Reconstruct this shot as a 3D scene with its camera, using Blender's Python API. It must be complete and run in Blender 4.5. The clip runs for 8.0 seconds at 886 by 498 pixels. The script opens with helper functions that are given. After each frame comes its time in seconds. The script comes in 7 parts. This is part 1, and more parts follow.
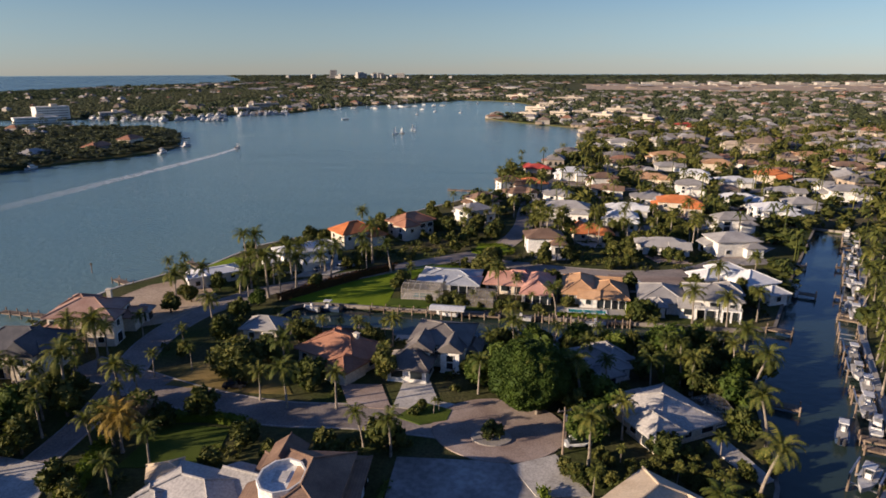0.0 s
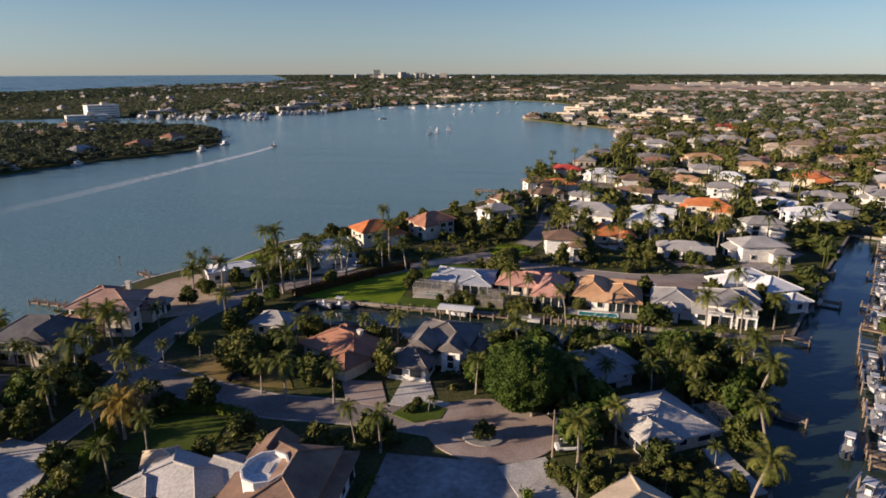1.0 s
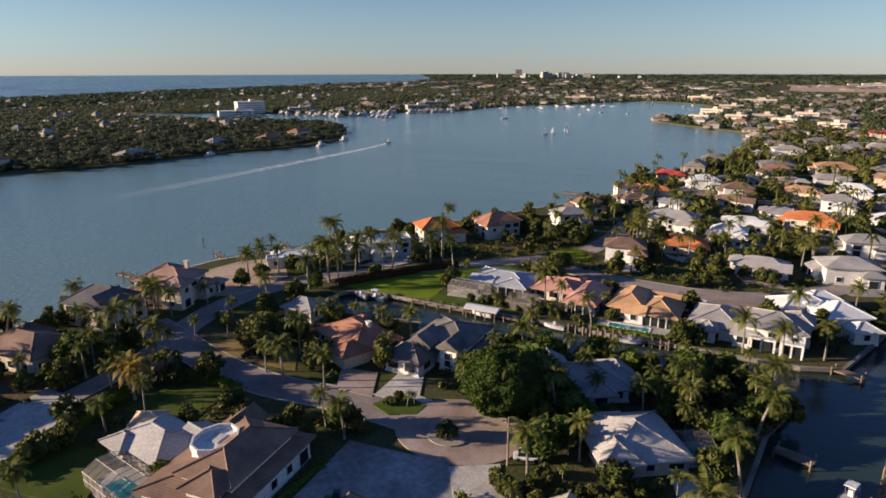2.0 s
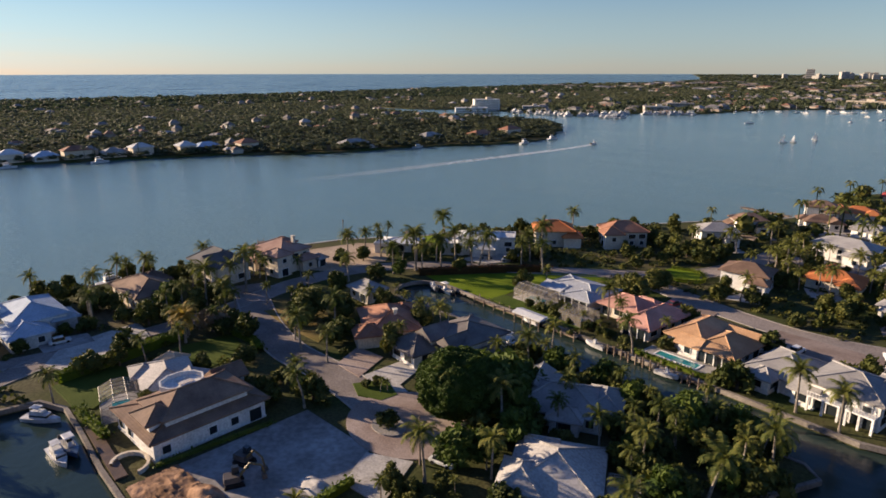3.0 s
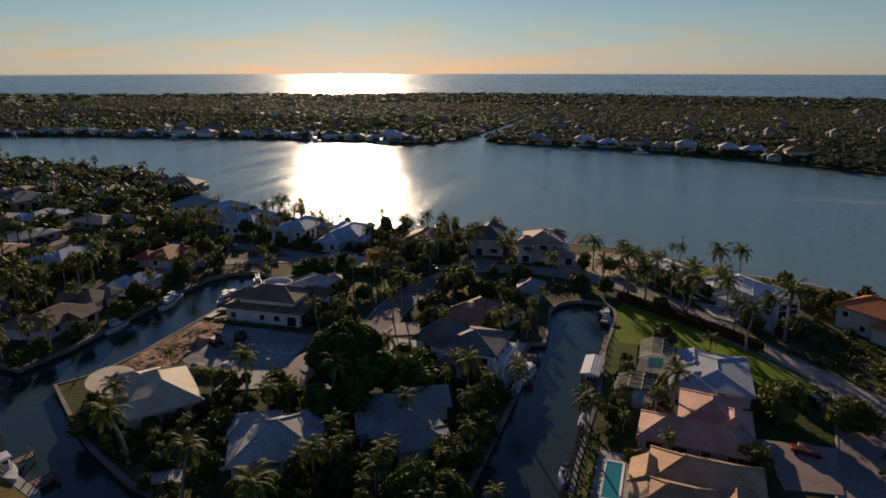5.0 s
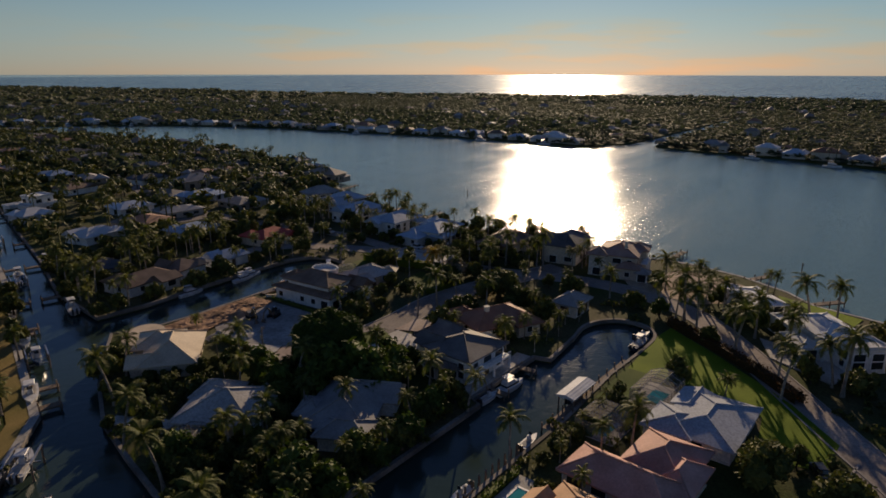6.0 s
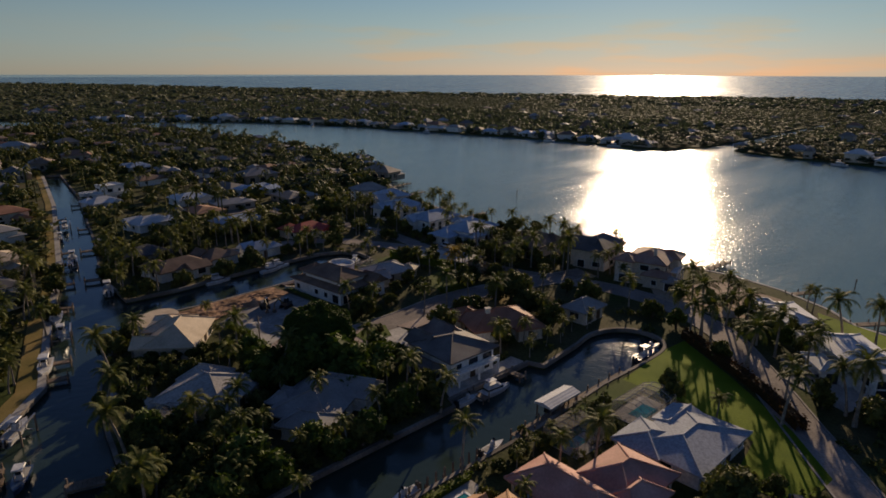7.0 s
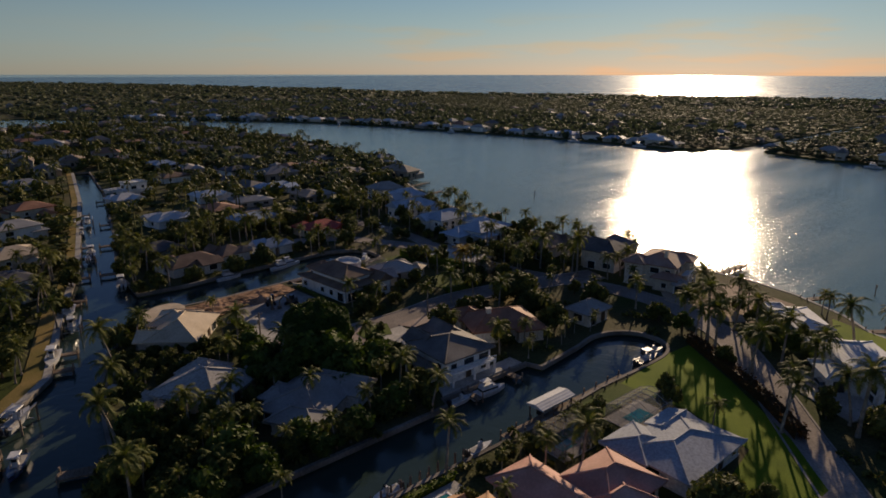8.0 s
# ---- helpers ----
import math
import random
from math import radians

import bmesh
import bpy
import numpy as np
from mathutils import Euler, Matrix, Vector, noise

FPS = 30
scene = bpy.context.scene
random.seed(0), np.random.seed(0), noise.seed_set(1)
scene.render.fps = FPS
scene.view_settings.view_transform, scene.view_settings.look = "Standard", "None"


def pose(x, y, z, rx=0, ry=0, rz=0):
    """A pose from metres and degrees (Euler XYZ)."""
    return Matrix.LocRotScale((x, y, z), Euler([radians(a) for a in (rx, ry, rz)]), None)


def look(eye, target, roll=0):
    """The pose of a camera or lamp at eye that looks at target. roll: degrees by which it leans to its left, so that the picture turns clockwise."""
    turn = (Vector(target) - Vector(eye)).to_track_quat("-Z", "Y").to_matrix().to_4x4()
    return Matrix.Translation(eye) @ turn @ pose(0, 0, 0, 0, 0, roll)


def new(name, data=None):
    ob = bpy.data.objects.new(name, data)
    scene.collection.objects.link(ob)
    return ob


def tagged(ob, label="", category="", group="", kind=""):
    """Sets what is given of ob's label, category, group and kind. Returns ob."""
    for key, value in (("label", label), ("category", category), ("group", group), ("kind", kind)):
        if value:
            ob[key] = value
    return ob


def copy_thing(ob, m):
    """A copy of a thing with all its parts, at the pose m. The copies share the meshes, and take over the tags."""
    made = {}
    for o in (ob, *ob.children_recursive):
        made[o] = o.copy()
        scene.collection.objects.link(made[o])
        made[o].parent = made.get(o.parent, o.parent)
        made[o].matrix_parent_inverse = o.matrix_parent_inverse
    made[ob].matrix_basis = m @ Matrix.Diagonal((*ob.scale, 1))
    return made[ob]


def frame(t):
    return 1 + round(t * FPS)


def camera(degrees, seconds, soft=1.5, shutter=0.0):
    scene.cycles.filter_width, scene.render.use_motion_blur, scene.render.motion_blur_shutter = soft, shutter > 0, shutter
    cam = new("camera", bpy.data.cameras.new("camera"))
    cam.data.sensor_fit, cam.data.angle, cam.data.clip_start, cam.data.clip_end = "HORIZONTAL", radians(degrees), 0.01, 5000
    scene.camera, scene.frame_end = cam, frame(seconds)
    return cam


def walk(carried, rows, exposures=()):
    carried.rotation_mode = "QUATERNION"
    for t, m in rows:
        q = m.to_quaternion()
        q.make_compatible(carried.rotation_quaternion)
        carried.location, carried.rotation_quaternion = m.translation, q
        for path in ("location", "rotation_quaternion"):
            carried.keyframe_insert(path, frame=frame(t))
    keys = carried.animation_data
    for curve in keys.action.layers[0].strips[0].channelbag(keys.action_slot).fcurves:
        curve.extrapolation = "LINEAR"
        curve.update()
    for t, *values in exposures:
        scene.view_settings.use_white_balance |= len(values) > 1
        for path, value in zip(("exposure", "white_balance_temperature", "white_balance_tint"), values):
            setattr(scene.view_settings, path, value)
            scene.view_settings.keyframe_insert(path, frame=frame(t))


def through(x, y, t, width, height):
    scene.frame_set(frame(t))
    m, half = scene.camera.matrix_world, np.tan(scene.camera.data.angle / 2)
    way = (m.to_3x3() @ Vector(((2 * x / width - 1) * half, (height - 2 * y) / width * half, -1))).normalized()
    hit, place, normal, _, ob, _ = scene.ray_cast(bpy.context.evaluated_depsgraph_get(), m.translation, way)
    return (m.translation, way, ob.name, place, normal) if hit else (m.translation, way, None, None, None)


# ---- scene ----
cam = camera(69.94, 8.0, 1.7)
# t, x, y, z, yaw, pitch, roll
ROWS = [
    (0.0, -0.000, -0.000, 31.208, 8.231, -15.783, 0.129),
    (0.5, 1.076, 0.068, 31.210, 9.288, -15.786, 0.129),
    (1.0, 3.891, 0.478, 31.221, 12.026, -15.792, 0.118),
    (1.5, 9.112, 1.589, 31.259, 17.047, -15.802, 0.119),
    (3.0, 37.008, 18.537, 30.988, 47.826, -15.811, 0.029),
    (3.5, 46.727, 31.737, 30.974, 63.365, -15.858, -0.033),
    (4.0, 52.984, 49.092, 31.044, 79.851, -15.836, 0.007),
    (4.5, 54.109, 65.911, 31.117, 94.593, -15.816, -0.023),
    (5.0, 51.609, 80.081, 31.149, 107.857, -15.809, 0.002),
    (6.5, 37.177, 103.838, 30.842, 131.892, -15.724, -0.119),
    (7.0, 34.783, 106.009, 30.677, 134.594, -15.720, -0.127),
    (7.5, 33.459, 107.089, 30.572, 136.027, -15.726, -0.113),
    (8.0, 32.318, 108.151, 30.543, 137.350, -15.731, -0.102),
]
EXPOSURES = [(0.0, 0.86, 6450, 13), (1.5, 0.92, 6450, 13), (3.0, 1.1, 6700, 13), (3.5, 1.04, 6750, 13), (4.0, 0.84, 6800, 12), (4.5, 0.24, 6850, 11),
             (5.0, 0.1, 7000, 11), (6.5, -0.06, 7200, 12), (8.0, -0.02, 7200, 12)]  # the camera's own exposure and white balance
walk(cam, [(t, pose(x, y, z, 90 + pitch, roll, yaw)) for t, x, y, z, yaw, pitch, roll in ROWS], EXPOSURES)
S = 31 / 60  # all plans below are drawn in plan metres; the flight's speed sets the scale of the model
GROUND = 1.2
SUN_YAW, SUN_UP = 116.3, 14.0

# ---------------------------------------------------------------- light
world = bpy.data.worlds.new("world")
scene.world = world
world.use_nodes = True
wt = world.node_tree
sky = wt.nodes.new("ShaderNodeTexSky")
sky.sky_type = "NISHITA"
sky.sun_disc = False
sky.sun_elevation = radians(SUN_UP)
sky.sun_rotation = radians(-SUN_YAW)
sky.altitude = 0
sky.air_density, sky.dust_density, sky.ozone_density = 1.0, 0.04, 5.0
way = wt.nodes.new("ShaderNodeTexCoord")


def world_maths(kind, a, b=0.0):
    n = wt.nodes.new("ShaderNodeMath")
    n.operation, n.use_clamp = kind, False
    for value, socket in ((a, n.inputs[0]), (b, n.inputs[1])):
        if isinstance(value, float):
            socket.default_value = value
        else:
            wt.links.new(value, socket)
    return n.outputs[0]


def world_range(value, lo, hi, to_lo=0.0, to_hi=1.0):
    n = wt.nodes.new("ShaderNodeMapRange")
    n.interpolation_type = "SMOOTHSTEP"
    wt.links.new(value, n.inputs["Value"])
    for key, v in (("From Min", lo), ("From Max", hi), ("To Min", to_lo), ("To Max", to_hi)):
        n.inputs[key].default_value = v
    return n.outputs[0]


def world_mix(fac, a, b, kind="MIX"):
    n = wt.nodes.new("ShaderNodeMix")
    n.data_type, n.blend_type = "RGBA", kind
    for value, socket in ((fac, n.inputs[0]), (a, n.inputs[6]), (b, n.inputs[7])):
        if isinstance(value, float):
            socket.default_value = value
        elif isinstance(value, tuple):
            socket.default_value = (*value, 1)
        else:
            wt.links.new(value, socket)
    return n.outputs[2]


parts = wt.nodes.new("ShaderNodeSeparateXYZ")
wt.links.new(way.outputs["Generated"], parts.inputs[0])
toward = world_maths("ADD", world_maths("MULTIPLY", parts.outputs[0], -math.sin(radians(SUN_YAW))), world_maths("MULTIPLY", parts.outputs[1], math.cos(radians(SUN_YAW))))
near_sun = world_range(toward, 0.55, 1.0)
# grey-teal evening haze low in the sky, warmer below the sun, clear blue overhead
low = world_mix(near_sun, (0.95, 0.97, 1.16), (1.01, 0.935, 1.09))
middle = world_mix(near_sun, (1.20, 1.025, 0.98), (1.11, 1.01, 0.97))
tint = world_mix(world_range(parts.outputs[2], 0.0, 0.085), low, middle)
tint = world_mix(world_range(parts.outputs[2], 0.10, 0.30), tint, (1.04, 0.955, 1.15))
cool = world_mix(1.0, sky.outputs[0], tint, "MULTIPLY")
long = wt.nodes.new("ShaderNodeMapping")  # thin level streaks of evening cloud round the sun's bearing
long.inputs["Scale"].default_value = (3.0, 3.0, 26.0)
wt.links.new(way.outputs["Generated"], long.inputs["Vector"])
wisp = wt.nodes.new("ShaderNodeTexNoise")
wisp.inputs["Scale"].default_value, wisp.inputs["Detail"].default_value = 1.7, 7.0
wt.links.new(long.outputs[0], wisp.inputs["Vector"])
thick = world_range(wisp.outputs["Fac"], 0.47, 0.66)
thick = world_maths("MULTIPLY", thick, world_range(toward, 0.72, 0.97, 0.12, 1.0))
thick = world_maths("MULTIPLY", thick, world_range(parts.outputs[2], 0.09, 0.05))
lit = world_mix(1.0, cool, (1.22, 0.97, 0.80), "MULTIPLY")
clouded = world_mix(thick, cool, lit)
wt.links.new(clouded, wt.nodes["Background"].inputs[0])
wt.nodes["Background"].inputs[1].default_value = 0.061
sun_data = bpy.data.lights.new("sun", "SUN")
sun_data.energy, sun_data.angle, sun_data.color = 5.0, radians(0.55), (1.0, 0.80, 0.58)
sun = new("sun", sun_data)
sun_way = Vector((-math.sin(radians(SUN_YAW)) * math.cos(radians(SUN_UP)), math.cos(radians(SUN_YAW)) * math.cos(radians(SUN_UP)), math.sin(radians(SUN_UP))))
sun.matrix_world = look(sun_way * 400, (0, 0, 0))

# ---------------------------------------------------------------- materials


def shader(name):
    m = bpy.data.materials.new(name)
    m.use_nodes = True
    return m, m.node_tree, m.node_tree.nodes["Principled BSDF"]


def noise_node(t, scale, detail=4.0, where=None, rough=0.55):
    n = t.nodes.new("ShaderNodeTexNoise")
    n.inputs["Scale"].default_value = scale
    n.inputs["Detail"].default_value = detail
    n.inputs["Roughness"].default_value = rough
    if where is not None:
        t.links.new(where, n.inputs["Vector"])
    return n.outputs["Fac"]


def ramp(t, fac, lo, hi, a=0.35, b=0.65):
    r = t.nodes.new("ShaderNodeValToRGB")
    r.color_ramp.elements[0].position, r.color_ramp.elements[1].position = a, b
    r.color_ramp.elements[0].color, r.color_ramp.elements[1].color = (*lo, 1), (*hi, 1)
    t.links.new(fac, r.inputs[0])
    return r.outputs[0]


def mixed(t, fac, a, b, kind="MIX"):
    m = t.nodes.new("ShaderNodeMix")
    m.data_type, m.blend_type = "RGBA", kind
    for value, socket in ((fac, m.inputs[0]), (a, m.inputs[6]), (b, m.inputs[7])):
        if isinstance(value, (int, float)):
            socket.default_value = value
        elif isinstance(value, tuple):
            socket.default_value = (*value, 1)
        else:
            t.links.new(value, socket)
    return m.outputs[2]


def place_of(t):
    return t.nodes.new("ShaderNodeNewGeometry").outputs["Position"]


def bumped(t, bsdf, height, strength, distance):
    b = t.nodes.new("ShaderNodeBump")
    b.inputs["Strength"].default_value, b.inputs["Distance"].default_value = strength, distance
    t.links.new(height, b.inputs["Height"])
    t.links.new(b.outputs[0], bsdf.inputs["Normal"])


def surface(name, lo, hi, scale, rough=0.7, grain=12.0, bump=0.3, depth=0.02, metal=0.0, per_object=0.12):
    """Two scales of colour (stains and grain), a fine relief and a small difference from object to object."""
    m, t, b = shader(name)
    where = place_of(t)
    c = ramp(t, noise_node(t, scale, 5, where), lo, hi)
    c = mixed(t, 0.5, c, ramp(t, noise_node(t, grain, 3, where), (0.55, 0.55, 0.55), (1.25, 1.25, 1.25)), "MULTIPLY")
    rnd = t.nodes.new("ShaderNodeObjectInfo").outputs["Random"]
    c = mixed(t, 1.0, c, ramp(t, rnd, (1 - per_object,) * 3, (1 + per_object,) * 3, 0, 1), "MULTIPLY")
    t.links.new(c, b.inputs["Base Color"])
    b.inputs["Roughness"].default_value, b.inputs["Metallic"].default_value = rough, metal
    if rough >= 0.8:
        b.inputs["Specular IOR Level"].default_value = 0.08  # dusty, matt
    bumped(t, b, noise_node(t, grain * 1.5, 3, where), bump, depth)
    return m


def tiled_roof(name, lo, hi, pitch=0.5, rough=0.75):
    """Rows of roof tiles down the slope, with weather stains."""
    m, t, b = shader(name)
    where = place_of(t)
    c = ramp(t, noise_node(t, 0.5, 5, where), lo, hi)
    c = mixed(t, 0.6, c, ramp(t, noise_node(t, 6.0, 3, where), (0.78, 0.78, 0.78), (1.15, 1.13, 1.1)), "MULTIPLY")
    rnd = t.nodes.new("ShaderNodeObjectInfo").outputs["Random"]
    c = mixed(t, 1.0, c, ramp(t, rnd, (0.85,) * 3, (1.12,) * 3, 0, 1), "MULTIPLY")
    w = t.nodes.new("ShaderNodeTexWave")
    w.bands_direction = "Z"
    w.inputs["Scale"].default_value = 1 / (pitch * 0.32)
    w.inputs["Distortion"].default_value = 0.6
    t.links.new(where, w.inputs["Vector"])
    c = mixed(t, 0.22, c, ramp(t, w.outputs["Fac"], (0.55,) * 3, (1.1,) * 3, 0.1, 0.5), "MULTIPLY")
    t.links.new(c, b.inputs["Base Color"])
    b.inputs["Roughness"].default_value = max(rough, 0.72)
    b.inputs["Specular IOR Level"].default_value = 0.2
    bumped(t, b, w.outputs["Fac"], 0.35, 0.03)
    return m


def foliage(name, lo, hi, glow=0.25, through=(1.35, 1.45, 0.85)):
    """Leaves: each clump its own green, some light passing through."""
    m, t, b = shader(name)
    geo = t.nodes.new("ShaderNodeNewGeometry")
    rnd = t.nodes.new("ShaderNodeObjectInfo").outputs["Random"]
    c = ramp(t, geo.outputs["Random Per Island"], lo, hi, 0.0, 1.0)
    c = mixed(t, 1.0, c, ramp(t, rnd, (0.7, 0.75, 0.6), (1.3, 1.15, 1.0), 0, 1), "MULTIPLY")
    c = mixed(t, 0.6, c, ramp(t, noise_node(t, 0.35, 3, geo.outputs["Position"]), (0.6, 0.65, 0.6), (1.35, 1.25, 1.0)), "MULTIPLY")
    t.links.new(c, b.inputs["Base Color"])
    b.inputs["Roughness"].default_value = 0.7
    b.inputs["Specular IOR Level"].default_value = 0.15
    tr = t.nodes.new("ShaderNodeBsdfTranslucent")
    t.links.new(mixed(t, 1.0, c, through, "MULTIPLY"), tr.inputs["Color"])
    mix = t.nodes.new("ShaderNodeMixShader")
    mix.inputs[0].default_value = glow
    t.links.new(b.outputs[0], mix.inputs[1])
    t.links.new(tr.outputs[0], mix.inputs[2])
    t.links.new(mix.outputs[0], t.nodes["Material Output"].inputs["Surface"])
    return m


def water_stuff(name, deep, shoal, rough, wave):
    m, t, b = shader(name)
    where = place_of(t)
    t.links.new(ramp(t, noise_node(t, 0.012, 4, where), deep, shoal, 0.3, 0.75), b.inputs["Base Color"])
    b.inputs["IOR"].default_value = 1.33
    streaks = t.nodes.new("ShaderNodeMapping")
    streaks.inputs["Scale"].default_value = (0.02, 0.006, 1)
    streaks.inputs["Rotation"].default_value = (0, 0, 0.5)
    t.links.new(where, streaks.inputs["Vector"])
    calm = ramp(t, noise_node(t, 1.0, 3, streaks.outputs[0]), (rough * 0.8,) * 3, (rough * 1.2,) * 3, 0.3, 0.7)
    gusts = t.nodes.new("ShaderNodeMapping")  # cat's-paws across the wind
    gusts.inputs["Rotation"].default_value = (0, 0, radians(-46))
    gusts.inputs["Scale"].default_value = (0.012, 0.11, 1)
    t.links.new(where, gusts.inputs["Vector"])
    calm = mixed(t, 1.0, calm, ramp(t, noise_node(t, 1.0, 5, gusts.outputs[0], 0.7), (0.72,) * 3, (1.25,) * 3, 0.36, 0.64), "MULTIPLY")
    t.links.new(calm, b.inputs["Roughness"])
    bumped(t, b, noise_node(t, 0.9, 6, where, 0.65), wave, 0.25)
    return m


M_WATER = water_stuff("bay_water", (0.100, 0.182, 0.188), (0.130, 0.200, 0.185), 0.165, 0.55)
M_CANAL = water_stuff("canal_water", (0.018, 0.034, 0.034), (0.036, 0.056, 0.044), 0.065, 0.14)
M_OCEAN = water_stuff("ocean_water", (0.016, 0.052, 0.066), (0.026, 0.068, 0.080), 0.24, 1.0)
M_OCEAN.node_tree.nodes["Principled BSDF"].inputs["Specular IOR Level"].default_value = 0.36
M_SAND = surface("sand", (0.30, 0.225, 0.16), (0.45, 0.355, 0.265), 0.15, 0.95, 4, 0.4)
M_DIRT = surface("dirt", (0.13, 0.075, 0.045), (0.42, 0.26, 0.165), 0.55, 0.95, 3, 0.6, 0.1)
M_LOT = surface("pale_fill", (0.21, 0.19, 0.175), (0.40, 0.38, 0.36), 0.16, 0.95, 2, 0.4)
M_ROAD = surface("road", (0.20, 0.172, 0.155), (0.32, 0.275, 0.245), 0.2, 0.9, 5, 0.2)
M_PAVER = surface("pavers", (0.24, 0.18, 0.15), (0.36, 0.29, 0.25), 0.3, 0.85, 8, 0.3)
M_KERB = surface("kerb", (0.26, 0.24, 0.22), (0.36, 0.33, 0.30), 0.5, 0.85, 6)
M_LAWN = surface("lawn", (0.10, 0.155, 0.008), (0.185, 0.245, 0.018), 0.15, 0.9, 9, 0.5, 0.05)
# the lawn green again, darkened: garden shade put into the colour
M_SHADE_GRASS = surface("shade_toned_grass", (0.045, 0.075, 0.012), (0.095, 0.125, 0.024), 0.15, 0.9, 9, 0.5, 0.05)
M_DRYLAWN = surface("dry_lawn", (0.17, 0.14, 0.045), (0.28, 0.20, 0.08), 0.2, 0.95, 9, 0.5, 0.05)
M_CONC = surface("concrete", (0.34, 0.32, 0.29), (0.50, 0.47, 0.43), 0.6, 0.85, 6)
M_WALLCAP = surface("seawall_cap", (0.13, 0.115, 0.10), (0.27, 0.24, 0.21), 0.25, 0.9, 5)
M_WOOD = surface("dock_wood", (0.16, 0.12, 0.09), (0.28, 0.22, 0.17), 0.8, 0.85, 8)
M_WHITE = surface("white_render", (0.62, 0.60, 0.56), (0.78, 0.76, 0.72), 0.3, 0.8, 5, 0.1)
M_CREAM = surface("cream_render", (0.55, 0.47, 0.37), (0.68, 0.60, 0.49), 0.3, 0.8, 5, 0.1)
M_TRIM = surface("white_trim", (0.72, 0.71, 0.69), (0.82, 0.81, 0.79), 0.5, 0.6, 4, 0.05)
M_GREY_R = tiled_roof("grey_tiles", (0.26, 0.25, 0.25), (0.36, 0.35, 0.34))
M_DARK_R = tiled_roof("slate_tiles", (0.075, 0.075, 0.085), (0.14, 0.135, 0.14))
M_LIGHT_R = tiled_roof("pale_tiles", (0.36, 0.34, 0.32), (0.48, 0.45, 0.42))
M_WEATHER_R = tiled_roof("weathered_tiles", (0.13, 0.115, 0.11), (0.21, 0.19, 0.175))
M_DUSTY_R = tiled_roof("dusty_tiles", (0.27, 0.16, 0.125), (0.38, 0.25, 0.20))
M_WHITE_R = tiled_roof("white_metal", (0.52, 0.53, 0.55), (0.66, 0.67, 0.68), 0.8, 0.45)
M_BROWN_R = tiled_roof("brown_tiles", (0.15, 0.095, 0.07), (0.26, 0.17, 0.12))
M_RUST_R = tiled_roof("rust_tiles", (0.25, 0.12, 0.08), (0.38, 0.19, 0.12))
M_PINK_R = tiled_roof("pink_tiles", (0.46, 0.24, 0.19), (0.60, 0.34, 0.28))
M_TAN_R = tiled_roof("tan_tiles", (0.38, 0.22, 0.12), (0.50, 0.31, 0.18))
M_ORANGE_R = tiled_roof("orange_tiles", (0.48, 0.15, 0.055), (0.62, 0.22, 0.08))
M_RED_R = tiled_roof("red_metal", (0.36, 0.05, 0.04), (0.48, 0.08, 0.06), 0.8, 0.5)
M_BLUE_R = tiled_roof("blue_metal", (0.30, 0.38, 0.48), (0.42, 0.50, 0.60), 0.8, 0.45)
M_MEMBRANE = surface("pale_blue_roofing", (0.34, 0.36, 0.395), (0.43, 0.45, 0.48), 0.3, 0.85, 5, 0.1)
M_SMOOTH_R = surface("pale_grey_roofing", (0.33, 0.315, 0.30), (0.43, 0.405, 0.38), 0.3, 0.85, 5, 0.1)
M_REDHEDGE = foliage("red_hedge_leaves", (0.05, 0.032, 0.015), (0.12, 0.055, 0.025), 0.2)
M_CREAM_R = tiled_roof("cream_tiles", (0.50, 0.40, 0.29), (0.62, 0.51, 0.38))
M_GLASS, _t, _b = shader("window_glass")
_b.inputs["Base Color"].default_value = (0.02, 0.026, 0.03, 1)
_b.inputs["Roughness"].default_value = 0.06
M_DOOR = surface("dark_wood_door", (0.07, 0.04, 0.025), (0.12, 0.07, 0.04), 1.0, 0.5, 6)
M_TRUNK = surface("palm_trunk", (0.19, 0.16, 0.13), (0.32, 0.28, 0.23), 1.5, 0.9, 6, 0.5, 0.05)
M_BARK = surface("bark", (0.08, 0.06, 0.045), (0.16, 0.12, 0.09), 1.5, 0.9, 6, 0.5, 0.05)
M_FROND = foliage("palm_fronds", (0.052, 0.078, 0.022), (0.135, 0.142, 0.042), 0.22)
M_DRYFROND = foliage("dry_fronds", (0.20, 0.15, 0.04), (0.30, 0.22, 0.07), 0.3)
M_LEAF = foliage("tree_leaves", (0.034, 0.054, 0.018), (0.115, 0.122, 0.038), 0.13)
M_DEEPLEAF = foliage("banyan_leaves", (0.042, 0.074, 0.016), (0.088, 0.124, 0.030), 0.15)
M_HEDGE = foliage("hedge_leaves", (0.06, 0.10, 0.012), (0.13, 0.17, 0.02), 0.2)
# leaf green paled and greyed: distance haze put into the colour
M_FAR_HAZED = foliage("hazed_far_canopy", (0.064, 0.084, 0.056), (0.086, 0.104, 0.070), 0.30, (0.95, 1.0, 0.97))
M_BLOSSOM = foliage("bare_twigs", (0.22, 0.15, 0.13), (0.34, 0.25, 0.22), 0.1)
M_HULL = surface("gelcoat", (0.48, 0.48, 0.48), (0.60, 0.60, 0.60), 0.5, 0.5, 2, 0.02)
M_NAVY = surface("navy_gelcoat", (0.03, 0.05, 0.10), (0.04, 0.07, 0.13), 0.5, 0.25, 2, 0.02)
M_ENGINE = surface("outboard_cowl", (0.02, 0.02, 0.022), (0.05, 0.05, 0.055), 1.0, 0.35, 3, 0.02)
